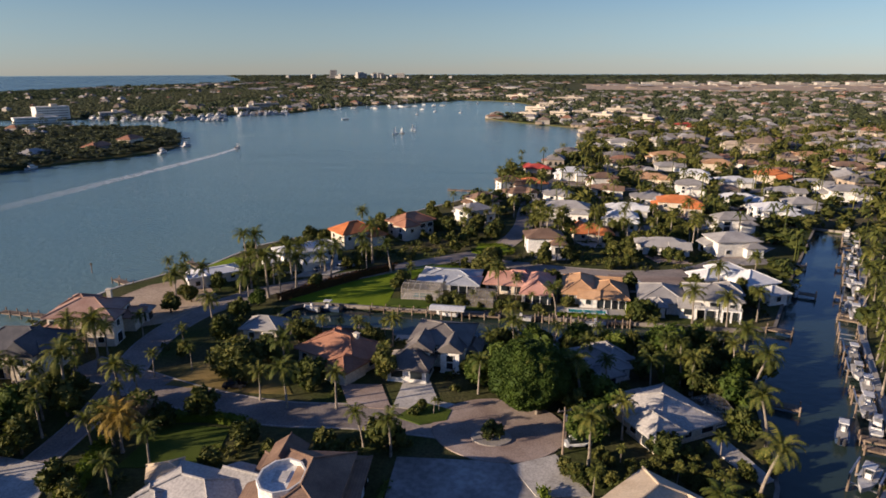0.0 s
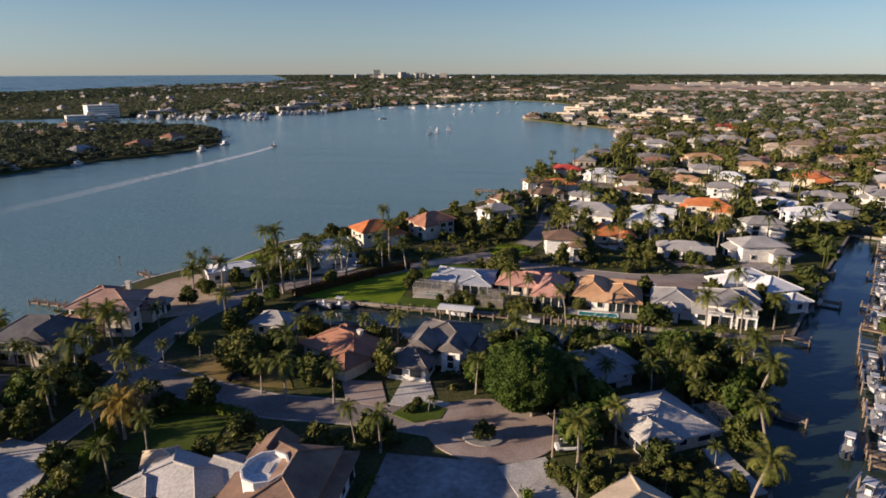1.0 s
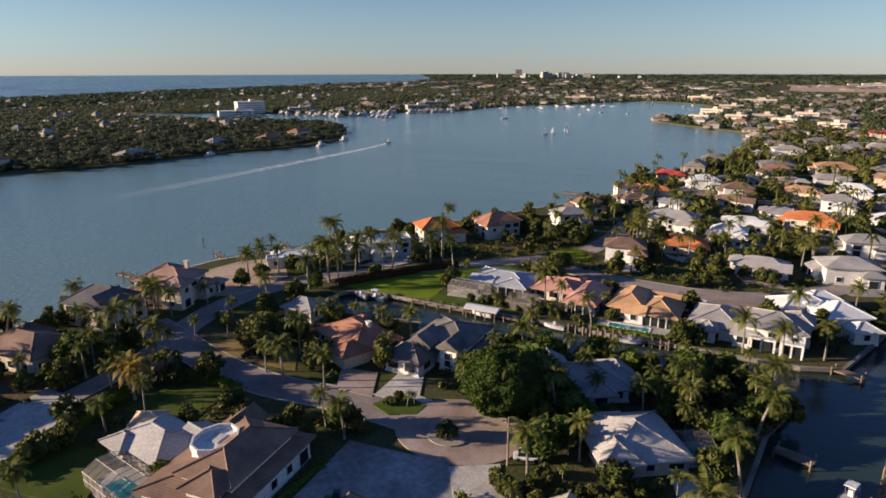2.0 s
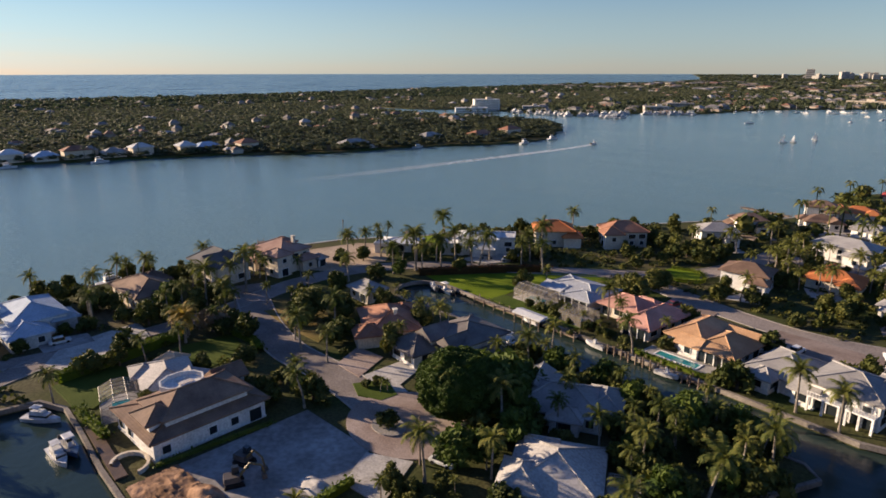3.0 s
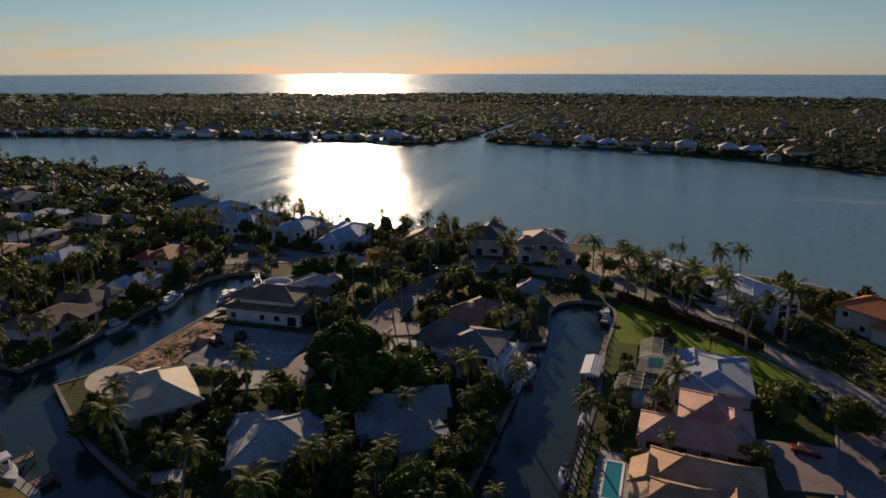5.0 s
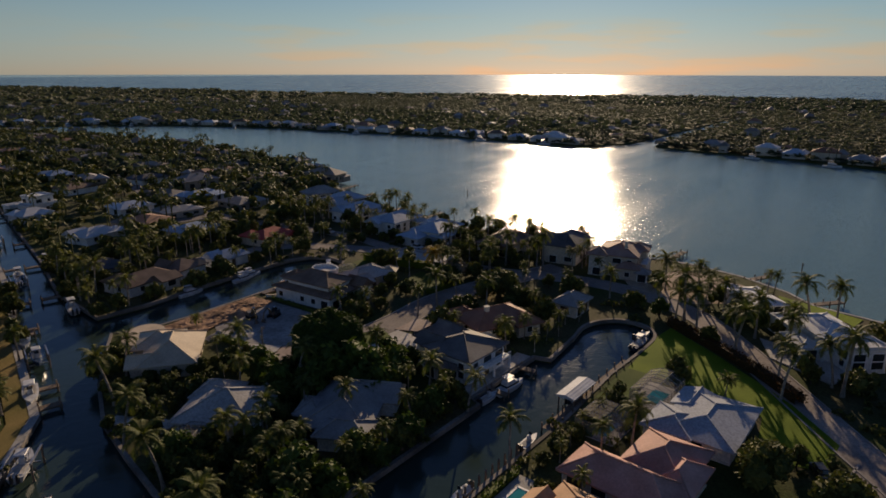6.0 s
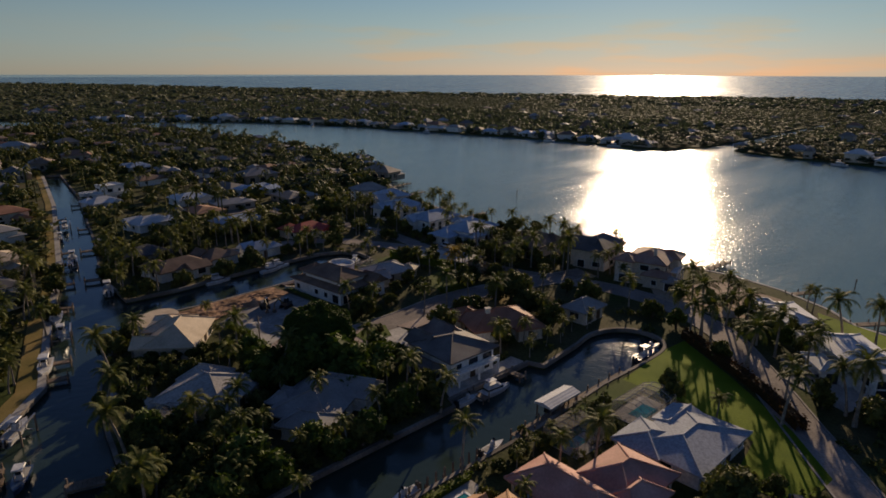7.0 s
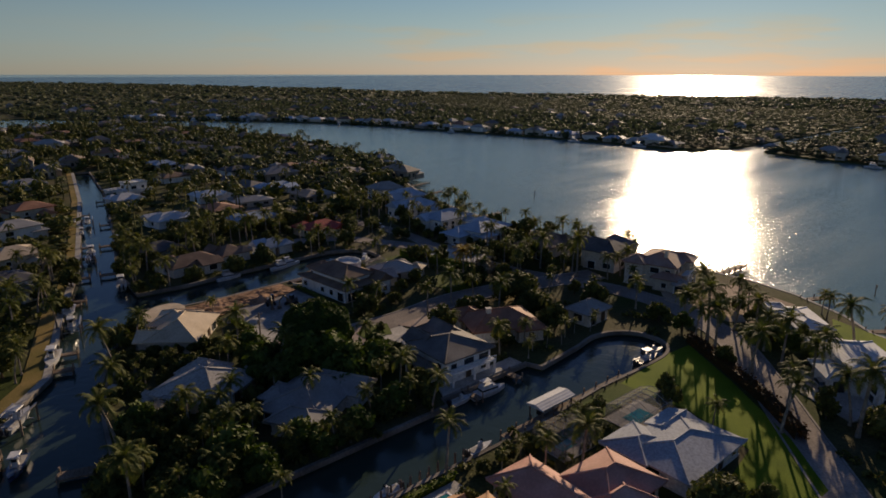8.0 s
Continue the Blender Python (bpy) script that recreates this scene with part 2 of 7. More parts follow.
M_METAL = surface("grey_metal", (0.35, 0.35, 0.36), (0.48, 0.48, 0.5), 1.0, 0.4, 5, 0.05, 0.01, 0.8)
M_DARKMETAL = surface("bronze_frame", (0.06, 0.05, 0.045), (0.10, 0.085, 0.075), 1.0, 0.5, 5, 0.05)
M_POOL, _t, _b = shader("pool_water")
_b.inputs["Base Color"].default_value = (0.03, 0.24, 0.26, 1)
_b.inputs["Roughness"].default_value = 0.06
bumped(_t, _b, noise_node(_t, 2.5, 3, place_of(_t)), 0.15, 0.05)
M_FOAM, _t, _b = shader("foam")  # thin foam, with water showing through
_w = place_of(_t)
_b.inputs["Base Color"].default_value = (0.85, 0.87, 0.88, 1)
_b.inputs["Roughness"].default_value = 0.6
_x = _t.nodes.new("ShaderNodeSeparateXYZ")
_t.links.new(_w, _x.inputs[0])
_m = _t.nodes.new("ShaderNodeMapRange")  # the foam dies out behind the boat
_m.inputs["From Min"].default_value, _m.inputs["From Max"].default_value = 105.0, 250.0
_m.inputs["To Min"].default_value = 0.0
_t.links.new(_x.outputs["Y"], _m.inputs["Value"])
_a = mixed(_t, 1.0, ramp(_t, noise_node(_t, 0.35, 6, _w, 0.7), (0.30,) * 3, (0.85,) * 3, 0.35, 0.65), _m.outputs[0], "MULTIPLY")
_t.links.new(_a, _b.inputs["Alpha"])
M_SCREEN, _t, _b = shader("insect_screen")  # fine mesh that lets half the light by
_b.inputs["Base Color"].default_value = (0.34, 0.31, 0.27, 1)
_b.inputs["Roughness"].default_value = 0.8
_t.links.new(ramp(_t, noise_node(_t, 30.0, 2, place_of(_t)), (0.12,) * 3, (0.34,) * 3), _b.inputs["Alpha"])
M_TYRE = surface("tyre", (0.015, 0.015, 0.015), (0.03, 0.03, 0.03), 1.0, 0.85, 5)
M_PAINTS = [surface("car_paint_" + n, c, tuple(v * 1.15 for v in c), 0.5, 0.3, 2, 0.02) for n, c in
            (("white", (0.65, 0.65, 0.64)), ("black", (0.02, 0.02, 0.022)), ("silver", (0.35, 0.36, 0.37)), ("red", (0.25, 0.03, 0.02)))]
M_YELLOW = surface("machine_ochre", (0.12, 0.085, 0.03), (0.18, 0.12, 0.04), 0.6, 0.55, 3)


# the ground itself: grass, mulch and sand in patches
M_GROUND, _t, _b = shader("ground_cover")
_w = place_of(_t)
_c = ramp(_t, noise_node(_t, 0.09, 5, _w), (0.045, 0.062, 0.016), (0.10, 0.085, 0.045), 0.38, 0.66)
_c = mixed(_t, ramp(_t, noise_node(_t, 0.022, 3, _w), (0, 0, 0), (1, 1, 1), 0.55, 0.7), _c, (0.13, 0.11, 0.07))
_c = mixed(_t, 0.6, _c, ramp(_t, noise_node(_t, 4.0, 4, _w), (0.5, 0.5, 0.5), (1.3, 1.3, 1.3)), "MULTIPLY")
_t.links.new(_c, _b.inputs["Base Color"])
_b.inputs["Roughness"].default_value = 0.95
_b.inputs["Specular IOR Level"].default_value = 0.08
bumped(_t, _b, noise_node(_t, 3.0, 4, _w), 0.6, 0.1)

# ---------------------------------------------------------------- small builders


def part(name, bm, material, parent=None, label="", smooth=False):
    """Links a bmesh, drawn in plan metres, as one mesh object under its parent."""
    bm.transform(Matrix.Scale(S, 4))
    me = bpy.data.meshes.new(name)
    bm.to_mesh(me)
    bm.free()
    if smooth:
        me.shade_smooth()
    for m in material if isinstance(material, (list, tuple)) else (material,):
        me.materials.append(m)
    ob = new(name, me)
    ob.parent = parent
    if label:
        ob["label"] = label
    return ob


def shared(name, me, parent, x, y, z, yaw=0.0):
    ob = new(name, me)
    ob.parent = parent
    ob.matrix_basis = pose(x * S, y * S, z * S, 0, 0, yaw)
    return ob


def thing(name, x, y, z, yaw, label, category, group=""):
    ob = tagged(new(name), label, category, group)
    ob.empty_display_size = 0.1
    ob.matrix_basis = pose(x * S, y * S, z * S, 0, 0, yaw)
    return ob


def box(bm, x, y, z, w, d, h, yaw=0.0, taper=1.0):
    """A box whose base centre is (x, y, z)."""
    r = Matrix.Rotation(radians(yaw), 3, "Z")
    vs = []
    for k, f in ((0, 1.0), (1, taper)):
        for i, j in ((-1, -1), (1, -1), (1, 1), (-1, 1)):
            vs.append(bm.verts.new(Vector((x, y, z + k * h)) + r @ Vector((i * w / 2 * f, j * d / 2 * f, 0))))
    for f in ((3, 2, 1, 0), (4, 5, 6, 7), (0, 1, 5, 4), (1, 2, 6, 5), (2, 3, 7, 6), (3, 0, 4, 7)):
        bm.faces.new([vs[i] for i in f])
    return vs


def tube(bm, points, radii, sides=7, caps=True):
    rings = []
    for i, p in enumerate(points):
        a = Vector(points[max(i - 1, 0)])
        b = Vector(points[min(i + 1, len(points) - 1)])
        q = (b - a).to_track_quat("Z", "Y")
        rings.append([bm.verts.new(Vector(p) + q @ Vector((math.cos(u) * radii[i], math.sin(u) * radii[i], 0)))
                      for u in (2 * math.pi * k / sides for k in range(sides))])
    for a, b in zip(rings, rings[1:]):
        for k in range(sides):
            bm.faces.new((a[k], a[(k + 1) % sides], b[(k + 1) % sides], b[k]))
    if caps:
        bm.faces.new(rings[0][::-1])
        bm.faces.new(rings[-1])


def spline(points, step=4.0, closed=False):
    """A smooth line through the points of a plan."""
    p = [np.array(q, float) for q in points]
    n = len(p)
    out = []
    for i in range(n if closed else n - 1):
        a, b, c, d = (p[(i + k) % n] if closed else p[min(max(i + k, 0), n - 1)] for k in (-1, 0, 1, 2))
        m = max(1, int(np.linalg.norm(c - b) / step))
        for k in range(m):
            u = k / m
            out.append(0.5 * (2 * b + (c - a) * u + (2 * a - 5 * b + 4 * c - d) * u * u + (3 * b - a - 3 * c + d) * u ** 3))
    if not closed:
        out.append(p[-1])
    return [tuple(q) for q in out]


def ribbon(bm, line, width, z, thick=0.12, side=0.0, closed=False):
    """A flat strip of some thickness along a line."""
    n = len(line)
    left, right = [], []
    for i, p in enumerate(line):
        a = np.array(line[(i - 1) % n] if closed else line[max(i - 1, 0)], float)
        b = np.array(line[(i + 1) % n] if closed else line[min(i + 1, n - 1)], float)
        v = (b - a) / max(np.linalg.norm(b - a), 1e-6)
        nrm = np.array((-v[1], v[0]))
        c = np.array(p, float) + nrm * side
        left.append(c + nrm * width / 2)
        right.append(c - nrm * width / 2)
    rows = [[bm.verts.new((*q, h)) for q in r] for r, h in ((left, z), (right, z), (left, z - thick), (right, z - thick))]
    for i in range(n if closed else n - 1):
        j = (i + 1) % n
        bm.faces.new((rows[0][i], rows[1][i], rows[1][j], rows[0][j]))
        bm.faces.new((rows[2][i], rows[0][i], rows[0][j], rows[2][j]))
        bm.faces.new((rows[1][i], rows[3][i], rows[3][j], rows[1][j]))


def slab(bm, outline, z, thick=0.1):
    top = [bm.verts.new((x, y, z)) for x, y in outline]
    low = [bm.verts.new((x, y, z - thick)) for x, y in outline]
    bm.faces.new(top)
    n = len(outline)
    for i in range(n):
        bm.faces.new((low[i], low[(i + 1) % n], top[(i + 1) % n], top[i]))
    bmesh.ops.recalc_face_normals(bm, faces=bm.faces)


def setting(name, bm, material, label=""):
    return tagged(part(name, bm, material), label, kind="structure")


# ---------------------------------------------------------------- the plan of land and water
BAY_EAST = [(-60, -585), (-150, -560), (-190, -480), (-212, -350), (-214, -254), (-190, -118), (-143, -36), (-119, 43), (-121, 70), (-119, 100),
            (-119, 127), (-120, 140), (-116, 156), (-108, 170), (-100, 178), (-95, 203), (-74, 229), (-46, 274), (-21, 314), (-20, 350), (-18, 388),
            (21, 450), (40, 540), (49, 624), (53, 685), (0, 745), (-58, 812), (-60, 830), (-25, 900), (0, 1000), (-15, 1187), (-70, 1290), (-150, 1335)]
BAY_WEST = [(-256, 1164), (-332, 1064), (-362, 888), (-427, 845), (-450, 752), (-560, 752), (-650, 733), (-709, 690), (-800, 672), (-805, 640),
            (-593, 622), (-507, 630), (-430, 630), (-378, 610), (-345, 582), (-326, 546), (-299, 502), (-286, 466), (-293, 425), (-311, 385), (-326, 348), (-338, 284),
            (-378, 226), (-414, 130), (-426, 54), (-441, 24), (-467, 21), (-603, 14), (-899, 7), (-904, -3), (-713, -4), (-470, -3),
            (-427, -16), (-402, -27), (-402, -135), (-379, -273), (-349, -412), (-270, -537), (-177, -619), (-100, -720)]
OCEAN = [(-300, -6000), (-516, -3618), (-900, -2440), (-1080, -1512), (-1200, -910), (-1480, -160), (-1430, 280), (-1400, 830), (-1600, 1832), (-1650, 2363),
         (-1600, 2900), (-1900, 4000), (-4000, 8000)]
CANAL_WEST = [(-36, -205), (-23, -130), (1, -29), (12, 10), (14, 36), (2, 37), (-12, 36), (-34, 35), (-47, 35), (-54, 38), (-57, 44), (-56, 51), (-50, 54),
              (-40, 54), (-26, 53.5), (-1, 54), (10, 53), (17, 49), (24, 60), (31, 72), (37, 86), (40, 100), (43, 117), (49, 132), (46, 134.5), (25, 134),
              (-7, 135), (-8, 132.6), (-31, 133.2), (-32, 136.5)]
CANAL_HEAD = [(-46, 135.5), (-53, 134.6), (-58.5, 136.3), (-62, 140), (-62.6, 144), (-61, 148), (-57, 150.4), (-50, 150.8), (-33, 149.6), (-11, 150),
              (12, 148.6), (24, 148.6), (50, 147.5), (58, 150), (76, 190), (108, 256)]
CANAL_EAST = [(120, 250), (95.5, 191), (75.5, 147), (66, 119.5), (58, 95), (43, 75), (32, 37), (19, -2), (-9, -114), (-28, -207)]


def worn(line, step, amount, seed):
    out = []
    for x, y in spline(line, step):
        v = noise.noise_vector(Vector((x * 0.05, y * 0.05, seed)))
        out.append((x + v.x * amount, y + v.y * amount))
    return out


EAST_LINE = worn(BAY_EAST, 9, 1.5, 1)
WEST_LINE = [(x, y) for x, y in worn(BAY_WEST, 12, 4.0, 2)]
CANAL = CANAL_WEST + spline(CANAL_HEAD[:9], 1.5)[:-1] + CANAL_HEAD[8:] + CANAL_EAST
LAND = [(9200, -650), (200, -625)] + EAST_LINE + WEST_LINE + [(200, -790), (9200, -900), (9200, -6000)] + spline(OCEAN, 60) + [(9200, 8000)]
_land, _canal = np.array(LAND), np.array(CANAL)


def inside(px, py, poly):
    """Which of the points lie within a closed outline."""
    x0, y0 = poly[:, 0], poly[:, 1]
    x1, y1 = np.roll(x0, -1), np.roll(y0, -1)
    res = np.zeros(len(px), bool)
    for a, b, c, d in zip(x0, y0, x1, y1):
        if b == d:
            continue
        hit = ((b > py) != (d > py)) & (px < (c - a) * (py - b) / (d - b) + a)
        res ^= hit
    return res


def on_land(px, py):
    return inside(px, py, _land) & ~inside(px, py, _canal)


bm = bmesh.new()
from mathutils.geometry import tessellate_polygon
_all = LAND + CANAL
_top = [bm.verts.new((x, y, GROUND)) for x, y in _all]
for tri in tessellate_polygon([[Vector((x, y, 0)) for x, y in LAND], [Vector((x, y, 0)) for x, y in CANAL]]):
    try:
        f = bm.faces.new([_top[i] for i in tri])
        f.normal_update()
        if f.normal.z < 0:
            f.normal_flip()
    except ValueError:
        pass
for start, count in ((0, len(LAND)), (len(LAND), len(CANAL))):
    low = [bm.verts.new((*_all[start + i], -2.0)) for i in range(count)]
    for i in range(count):
        j = (i + 1) % count
        bm.faces.new((_top[start + i], _top[start + j], low[j], low[i]))
setting("ground", bm, M_GROUND, "grassy flat land with patches of sand")

bm = bmesh.new()
bmesh.ops.create_circle(bm, cap_ends=True, segments=96, radius=9600)
setting("water", bm, M_WATER, "grey-blue rippled bay and canal water").location.z = 0
bm = bmesh.new()
_sea = [(x - 6, y) for x, y in spline(OCEAN, 200)] + [(-8500, 4200), (-9400, 0), (-7600, -5700)]
_sv = [bm.verts.new((x, y, 0.12)) for x, y in _sea]
for tri in tessellate_polygon([[Vector((x, y, 0)) for x, y in _sea]]):
    f = bm.faces.new([_sv[i] for i in tri])
    f.normal_update()
    if f.normal.z < 0:
        f.normal_flip()
setting("ocean_water", bm, M_OCEAN, "deep blue open ocean with wind waves")
bm = bmesh.new()
bmesh.ops.create_circle(bm, cap_ends=True, segments=48, radius=9600, matrix=Matrix.Translation((0, 0, -2.5)))
setting("seabed", bm, M_SAND, "sandy bottom under the water")

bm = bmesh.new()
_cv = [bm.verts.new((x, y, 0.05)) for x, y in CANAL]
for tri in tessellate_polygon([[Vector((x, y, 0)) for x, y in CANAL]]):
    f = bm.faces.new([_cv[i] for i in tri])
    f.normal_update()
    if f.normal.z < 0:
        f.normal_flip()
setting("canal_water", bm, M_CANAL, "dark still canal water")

# seawall caps along the canals
bm = bmesh.new()
ribbon(bm, CANAL, 0.7, GROUND + 0.14, 0.9, 0.0, True)
setting("seawall", bm, M_WALLCAP, "pale concrete seawall along the canals")
bm = bmesh.new()
ribbon(bm, CANAL_EAST, 1.5, GROUND + 0.18, 0.5, 0.5)
setting("bank_path", bm, M_CONC, "pale concrete seawall cap along the canal bank")
bm = bmesh.new()
ribbon(bm, [q for q in EAST_LINE if -60 < q[1] < 330], 0.8, GROUND + 0.12, 0.9)
setting("bay_seawall", bm, M_CONC, "weathered concrete seawall on the bay")

# roads
ROADS = [
    (8.0, [(-12, 96), (-28, 97), (-45, 96), (-62, 99), (-80, 105), (-92, 109)]),
    (7.0, [(-80, 105), (-84, 121), (-83, 138), (-75, 155), (-61, 168), (-42, 183), (-26, 196), (-12, 210), (-4, 240), (0, 300), (20, 380), (40, 430)]),
    (7.0, [(-26, 196), (-6, 192), (12, 188), (32, 187), (52, 195), (80, 226)]),
    (5.0, [(-80, 105), (-76, 86), (-76, 60), (-80, 25), (-72, -40), (-80, -110), (-110, -200)]),
    (6.0, [(-76, 60), (-60, 25), (-40, 15), (-22, 12)]),
    (6.0, [(-72, -40), (-50, -45), (-30, -55)]),
    (7.0, [(-2, 250), (60, 250), (120, 290), (200, 310), (330, 330)]),
    (7.0, [(10, 340), (90, 330), (200, 370), (400, 400)]),
    (7.0, [(150, 200), (110, 120), (85, 60), (60, -40), (30, -140)]),
]
ROAD_LINES = [(w, spline(p, 3.0)) for w, p in ROADS]
for w, line in ROAD_LINES:
    bm = bmesh.new()
    ribbon(bm, line, w, GROUND + 0.05 + 0.006 * ROAD_LINES.index((w, line)), 0.2)
    setting("road", bm, M_ROAD, "greyish-brown residential street")
    for side in (-1, 1):
        bm = bmesh.new()
        ribbon(bm, line, 0.35, GROUND + 0.16, 0.2, side * (w / 2 + 0.1))
        setting("kerb", bm, M_KERB, "pale concrete kerb")
bm = bmesh.new()
slab(bm, [(-4.5 + 11.5 * math.cos(a), 96.5 + 10 * math.sin(a)) for a in (2 * math.pi * k / 40 for k in range(40))], GROUND + 0.19, 0.3)
setting("turning_circle", bm, M_PAVER, "brown paved turning circle at the street's end")
bm = bmesh.new()
slab(bm, [(-5.5 + 3.4 * math.cos(a), 93.2 + 2.6 * math.sin(a)) for a in (2 * math.pi * k / 24 for k in range(24))], GROUND + 0.42, 0.3)
setting("traffic_island", bm, M_KERB, "round kerbed planting island")

def beside(line, near, far, dx):
    """The outline of a strip that follows a bank."""
    return [(x + near * dx, y - near * 0.3) for x, y in line] + [(x + far * dx, y - far * 0.3) for x, y in reversed(line)]


FLATS = [  # name, material, height above ground, outline, label
    ("lawn", M_LAWN, 0.06, [(-64, 151.8), (-54, 165.5), (-41, 181), (-31, 189.5), (-21, 188.5), (-20, 179), (-33, 177.5), (-37.5, 165), (-37, 151.4), (-48, 151.2), (-58, 151)], "bright green mown lawn"),
    ("vacant_lot", M_LOT, 0.05, [(-19, 62), (-20, 86), (-3, 87), (3, 84), (4, 72), (0, 64)], "pale bare fill on a building lot"),
    ("dirt_lot", M_DIRT, 0.06, [(-18, 54.8), (-19, 62.5), (0, 64.5), (8, 68), (11, 55), (0, 54.8)], "churned orange-brown dirt by the seawall"),
    ("sand_lot", M_SAND, 0.05, [(-112, 141), (-108, 158), (-98, 168), (-84, 152), (-86, 134), (-94, 128)], "bare sandy waterfront lot"),
    ("front_lawn", M_DRYLAWN, 0.05, [(-70, 103), (-66, 116), (-50, 112), (-44, 103), (-56, 102)], "yellowing dry front lawn"),
    ("front_lawn", M_SHADE_GRASS, 0.2, [(-22.5, 97.5), (-18, 95.6), (-13.6, 97.6), (-13.2, 101.2), (-19.5, 103.4)], "small green lawn beside a driveway"),
    ("front_lawn", M_SHADE_GRASS, 0.05, [(-62.5, 77), (-62, 90), (-50, 90), (-48, 79)], "shaded green lawn behind a hedge"),
    ("bank_lawn", M_DRYLAWN, 0.05, beside(CANAL_EAST[4:7], 0.6, 4.5, 1), "dull yellowish lawn on the canal bank"),
    ("bank_lawn", M_DRYLAWN, 0.05, beside(CANAL_EAST[6:], 0.6, 3.5, 1), "dull lawn strip on the canal bank"),
    ("bay_lawn", M_LAWN, 0.05, [(-104, 168), (-92, 172), (-88, 186), (-97, 188)], "green strip of lawn on the bay"),
    ("median", M_LAWN, 0.26, [(-20, 204), (-14, 200), (-6, 204), (-10, 214), (-18, 213)], "green planted island in the street"),
    ("driveway", M_PAVER, 0.05, [(-32, 100), (-36, 108), (-28, 109), (-24, 100)], "brown paved driveway"),
    ("driveway", M_CONC, 0.05, [(-24, 101), (-24, 112), (-19, 112), (-16, 104), (-10, 103), (-12, 100)], "pale curved driveway"),
    ("driveway", M_CONC, 0.05, [(2, 79), (-2, 86), (5, 90), (10, 80)], "pale concrete driveway"),
    ("driveway", M_PAVER, 0.05, [(22, 170), (23, 186), (44, 186), (46, 172)], "paved forecourt"),
    ("driveway", M_PAVER, 0.05, [(-4, 176), (-5, 188), (8, 186), (9, 178)], "paved forecourt"),
    ("driveway", M_CONC, 0.05, [(-70, 170), (-60, 174), (-54, 186), (-64, 190)], "pale concrete driveway"),
    ("back_lawn", M_SHADE_GRASS, 0.05, [(-60.5, 54), (-62, 66), (-54, 69), (-50, 64), (-46, 57.5), (-49, 55)], "shaded green lawn behind the canal wall"),
    ("canal_lawn", M_SHADE_GRASS, 0.05, [(-37.2, 151.2), (-13, 151), (-9, 152.6), (-9, 156), (-37, 156.5)], "green strip of lawn along the canal"),
    ("driveway", M_CONC, 0.05, [(-83, 77), (-72, 76), (-68.5, 68), (-66, 57.5), (-72, 55), (-80, 60)], "broad pale driveway beside the hedge"),
    ("boardwalk", M_DOOR, 0.16, [(-40, 54.6), (-21, 54.2), (-21, 56), (-40, 56.4)], "red-brown timber walk on the canal wall"),
    ("patio", M_CONC, 0.12, [(29.6, 97.4), (30.6, 93.6), (34.8, 86.4), (37, 87.6), (33, 97.8)], "pale paved terrace on the canal bank"),
    ("patio", M_CONC, 0.05, [(-30, 129.6), (-10, 129.4), (-8.6, 132.2), (-30, 132.8)], "pale paved patio on the canal"),
    ("driveway", M_LOT, 0.05, [(-86, 56), (-84, 66), (-78, 66), (-78, 56)], "pale driveway in shade"),
]
for k, (name, m, up, outline, text) in enumerate(FLATS):
    bm = bmesh.new()
    if name == "dirt_lot":  # heaped and rutted by the diggers
        bmesh.ops.create_grid(bm, x_segments=96, y_segments=44, size=1.0)
        poly = np.array(outline)
        for v in bm.verts:
            v.co.x, v.co.y = -4 + 15.5 * v.co.x, 61.4 + 7 * v.co.y
        gone = [f for f in bm.faces if not inside(np.array([f.calc_center_median().x]), np.array([f.calc_center_median().y]), poly)[0]]
        bmesh.ops.delete(bm, geom=gone, context="FACES")
        for v in bm.verts:
            q = Vector((v.co.x * 0.14 + v.co.y * 0.10, v.co.y * 0.62 - v.co.x * 0.12, 0.0))
            rim = max(abs(v.co.x + 4) / 15.5, abs(v.co.y - 61.4) / 7)
            v.co.z = GROUND + 0.25 + (1 - rim ** 4) * (0.55 * (1 - abs(noise.noise(q) * 2)) ** 2 * (noise.noise(q * 0.4 + Vector((5, 2, 0))) + 0.5) + 0.25 * noise.noise(v.co * 0.9))
    else:
        slab(bm, outline, GROUND + up + 0.011 * k, 0.35)
    setting(name, bm, m, text)
# ---------------------------------------------------------------- houses
HOUSE_BOXES = []  # what plants keep clear of: x, y, radius-like half sizes, yaw


def mesh_of(name, bm, *materials):
    bm.transform(Matrix.Scale(S, 4))
    me = bpy.data.meshes.new(name)
    bm.to_mesh(me)
    bm.free()
    for m in materials:
        me.materials.append(m)
    return me


def window_mesh(w, h):
    bm = bmesh.new()
    box(bm, 0, 0.02, -0.12, w + 0.3, 0.2, h + 0.24)
    frame_me = mesh_of("window", bm, M_TRIM)
    bm = bmesh.new()
    box(bm, 0, -0.03, 0, w, 0.2, h)
    return frame_me, mesh_of("pane", bm, M_GLASS)


WINDOWS = {"small": window_mesh(1.3, 1.3), "wide": window_mesh(2.4, 1.5), "tall": window_mesh(2.2, 2.2)}
bm = bmesh.new()
for k in range(4):
    box(bm, 0, 0, 0.05 + k * 0.58, 4.6, 0.14, 0.54)
box(bm, 0, 0.05, 0, 4.9, 0.1, 2.5)
GARAGE = mesh_of("garage_door", bm, M_TRIM)
bm = bmesh.new()
box(bm, 0, 0, 0, 1.3, 0.14, 2.3)
box(bm, -0.4, -0.09, 0.3, 0.35, 0.1, 1.6)
box(bm, 0.4, -0.09, 0.3, 0.35, 0.1, 1.6)
DOOR = mesh_of("front_door", bm, M_DOOR)


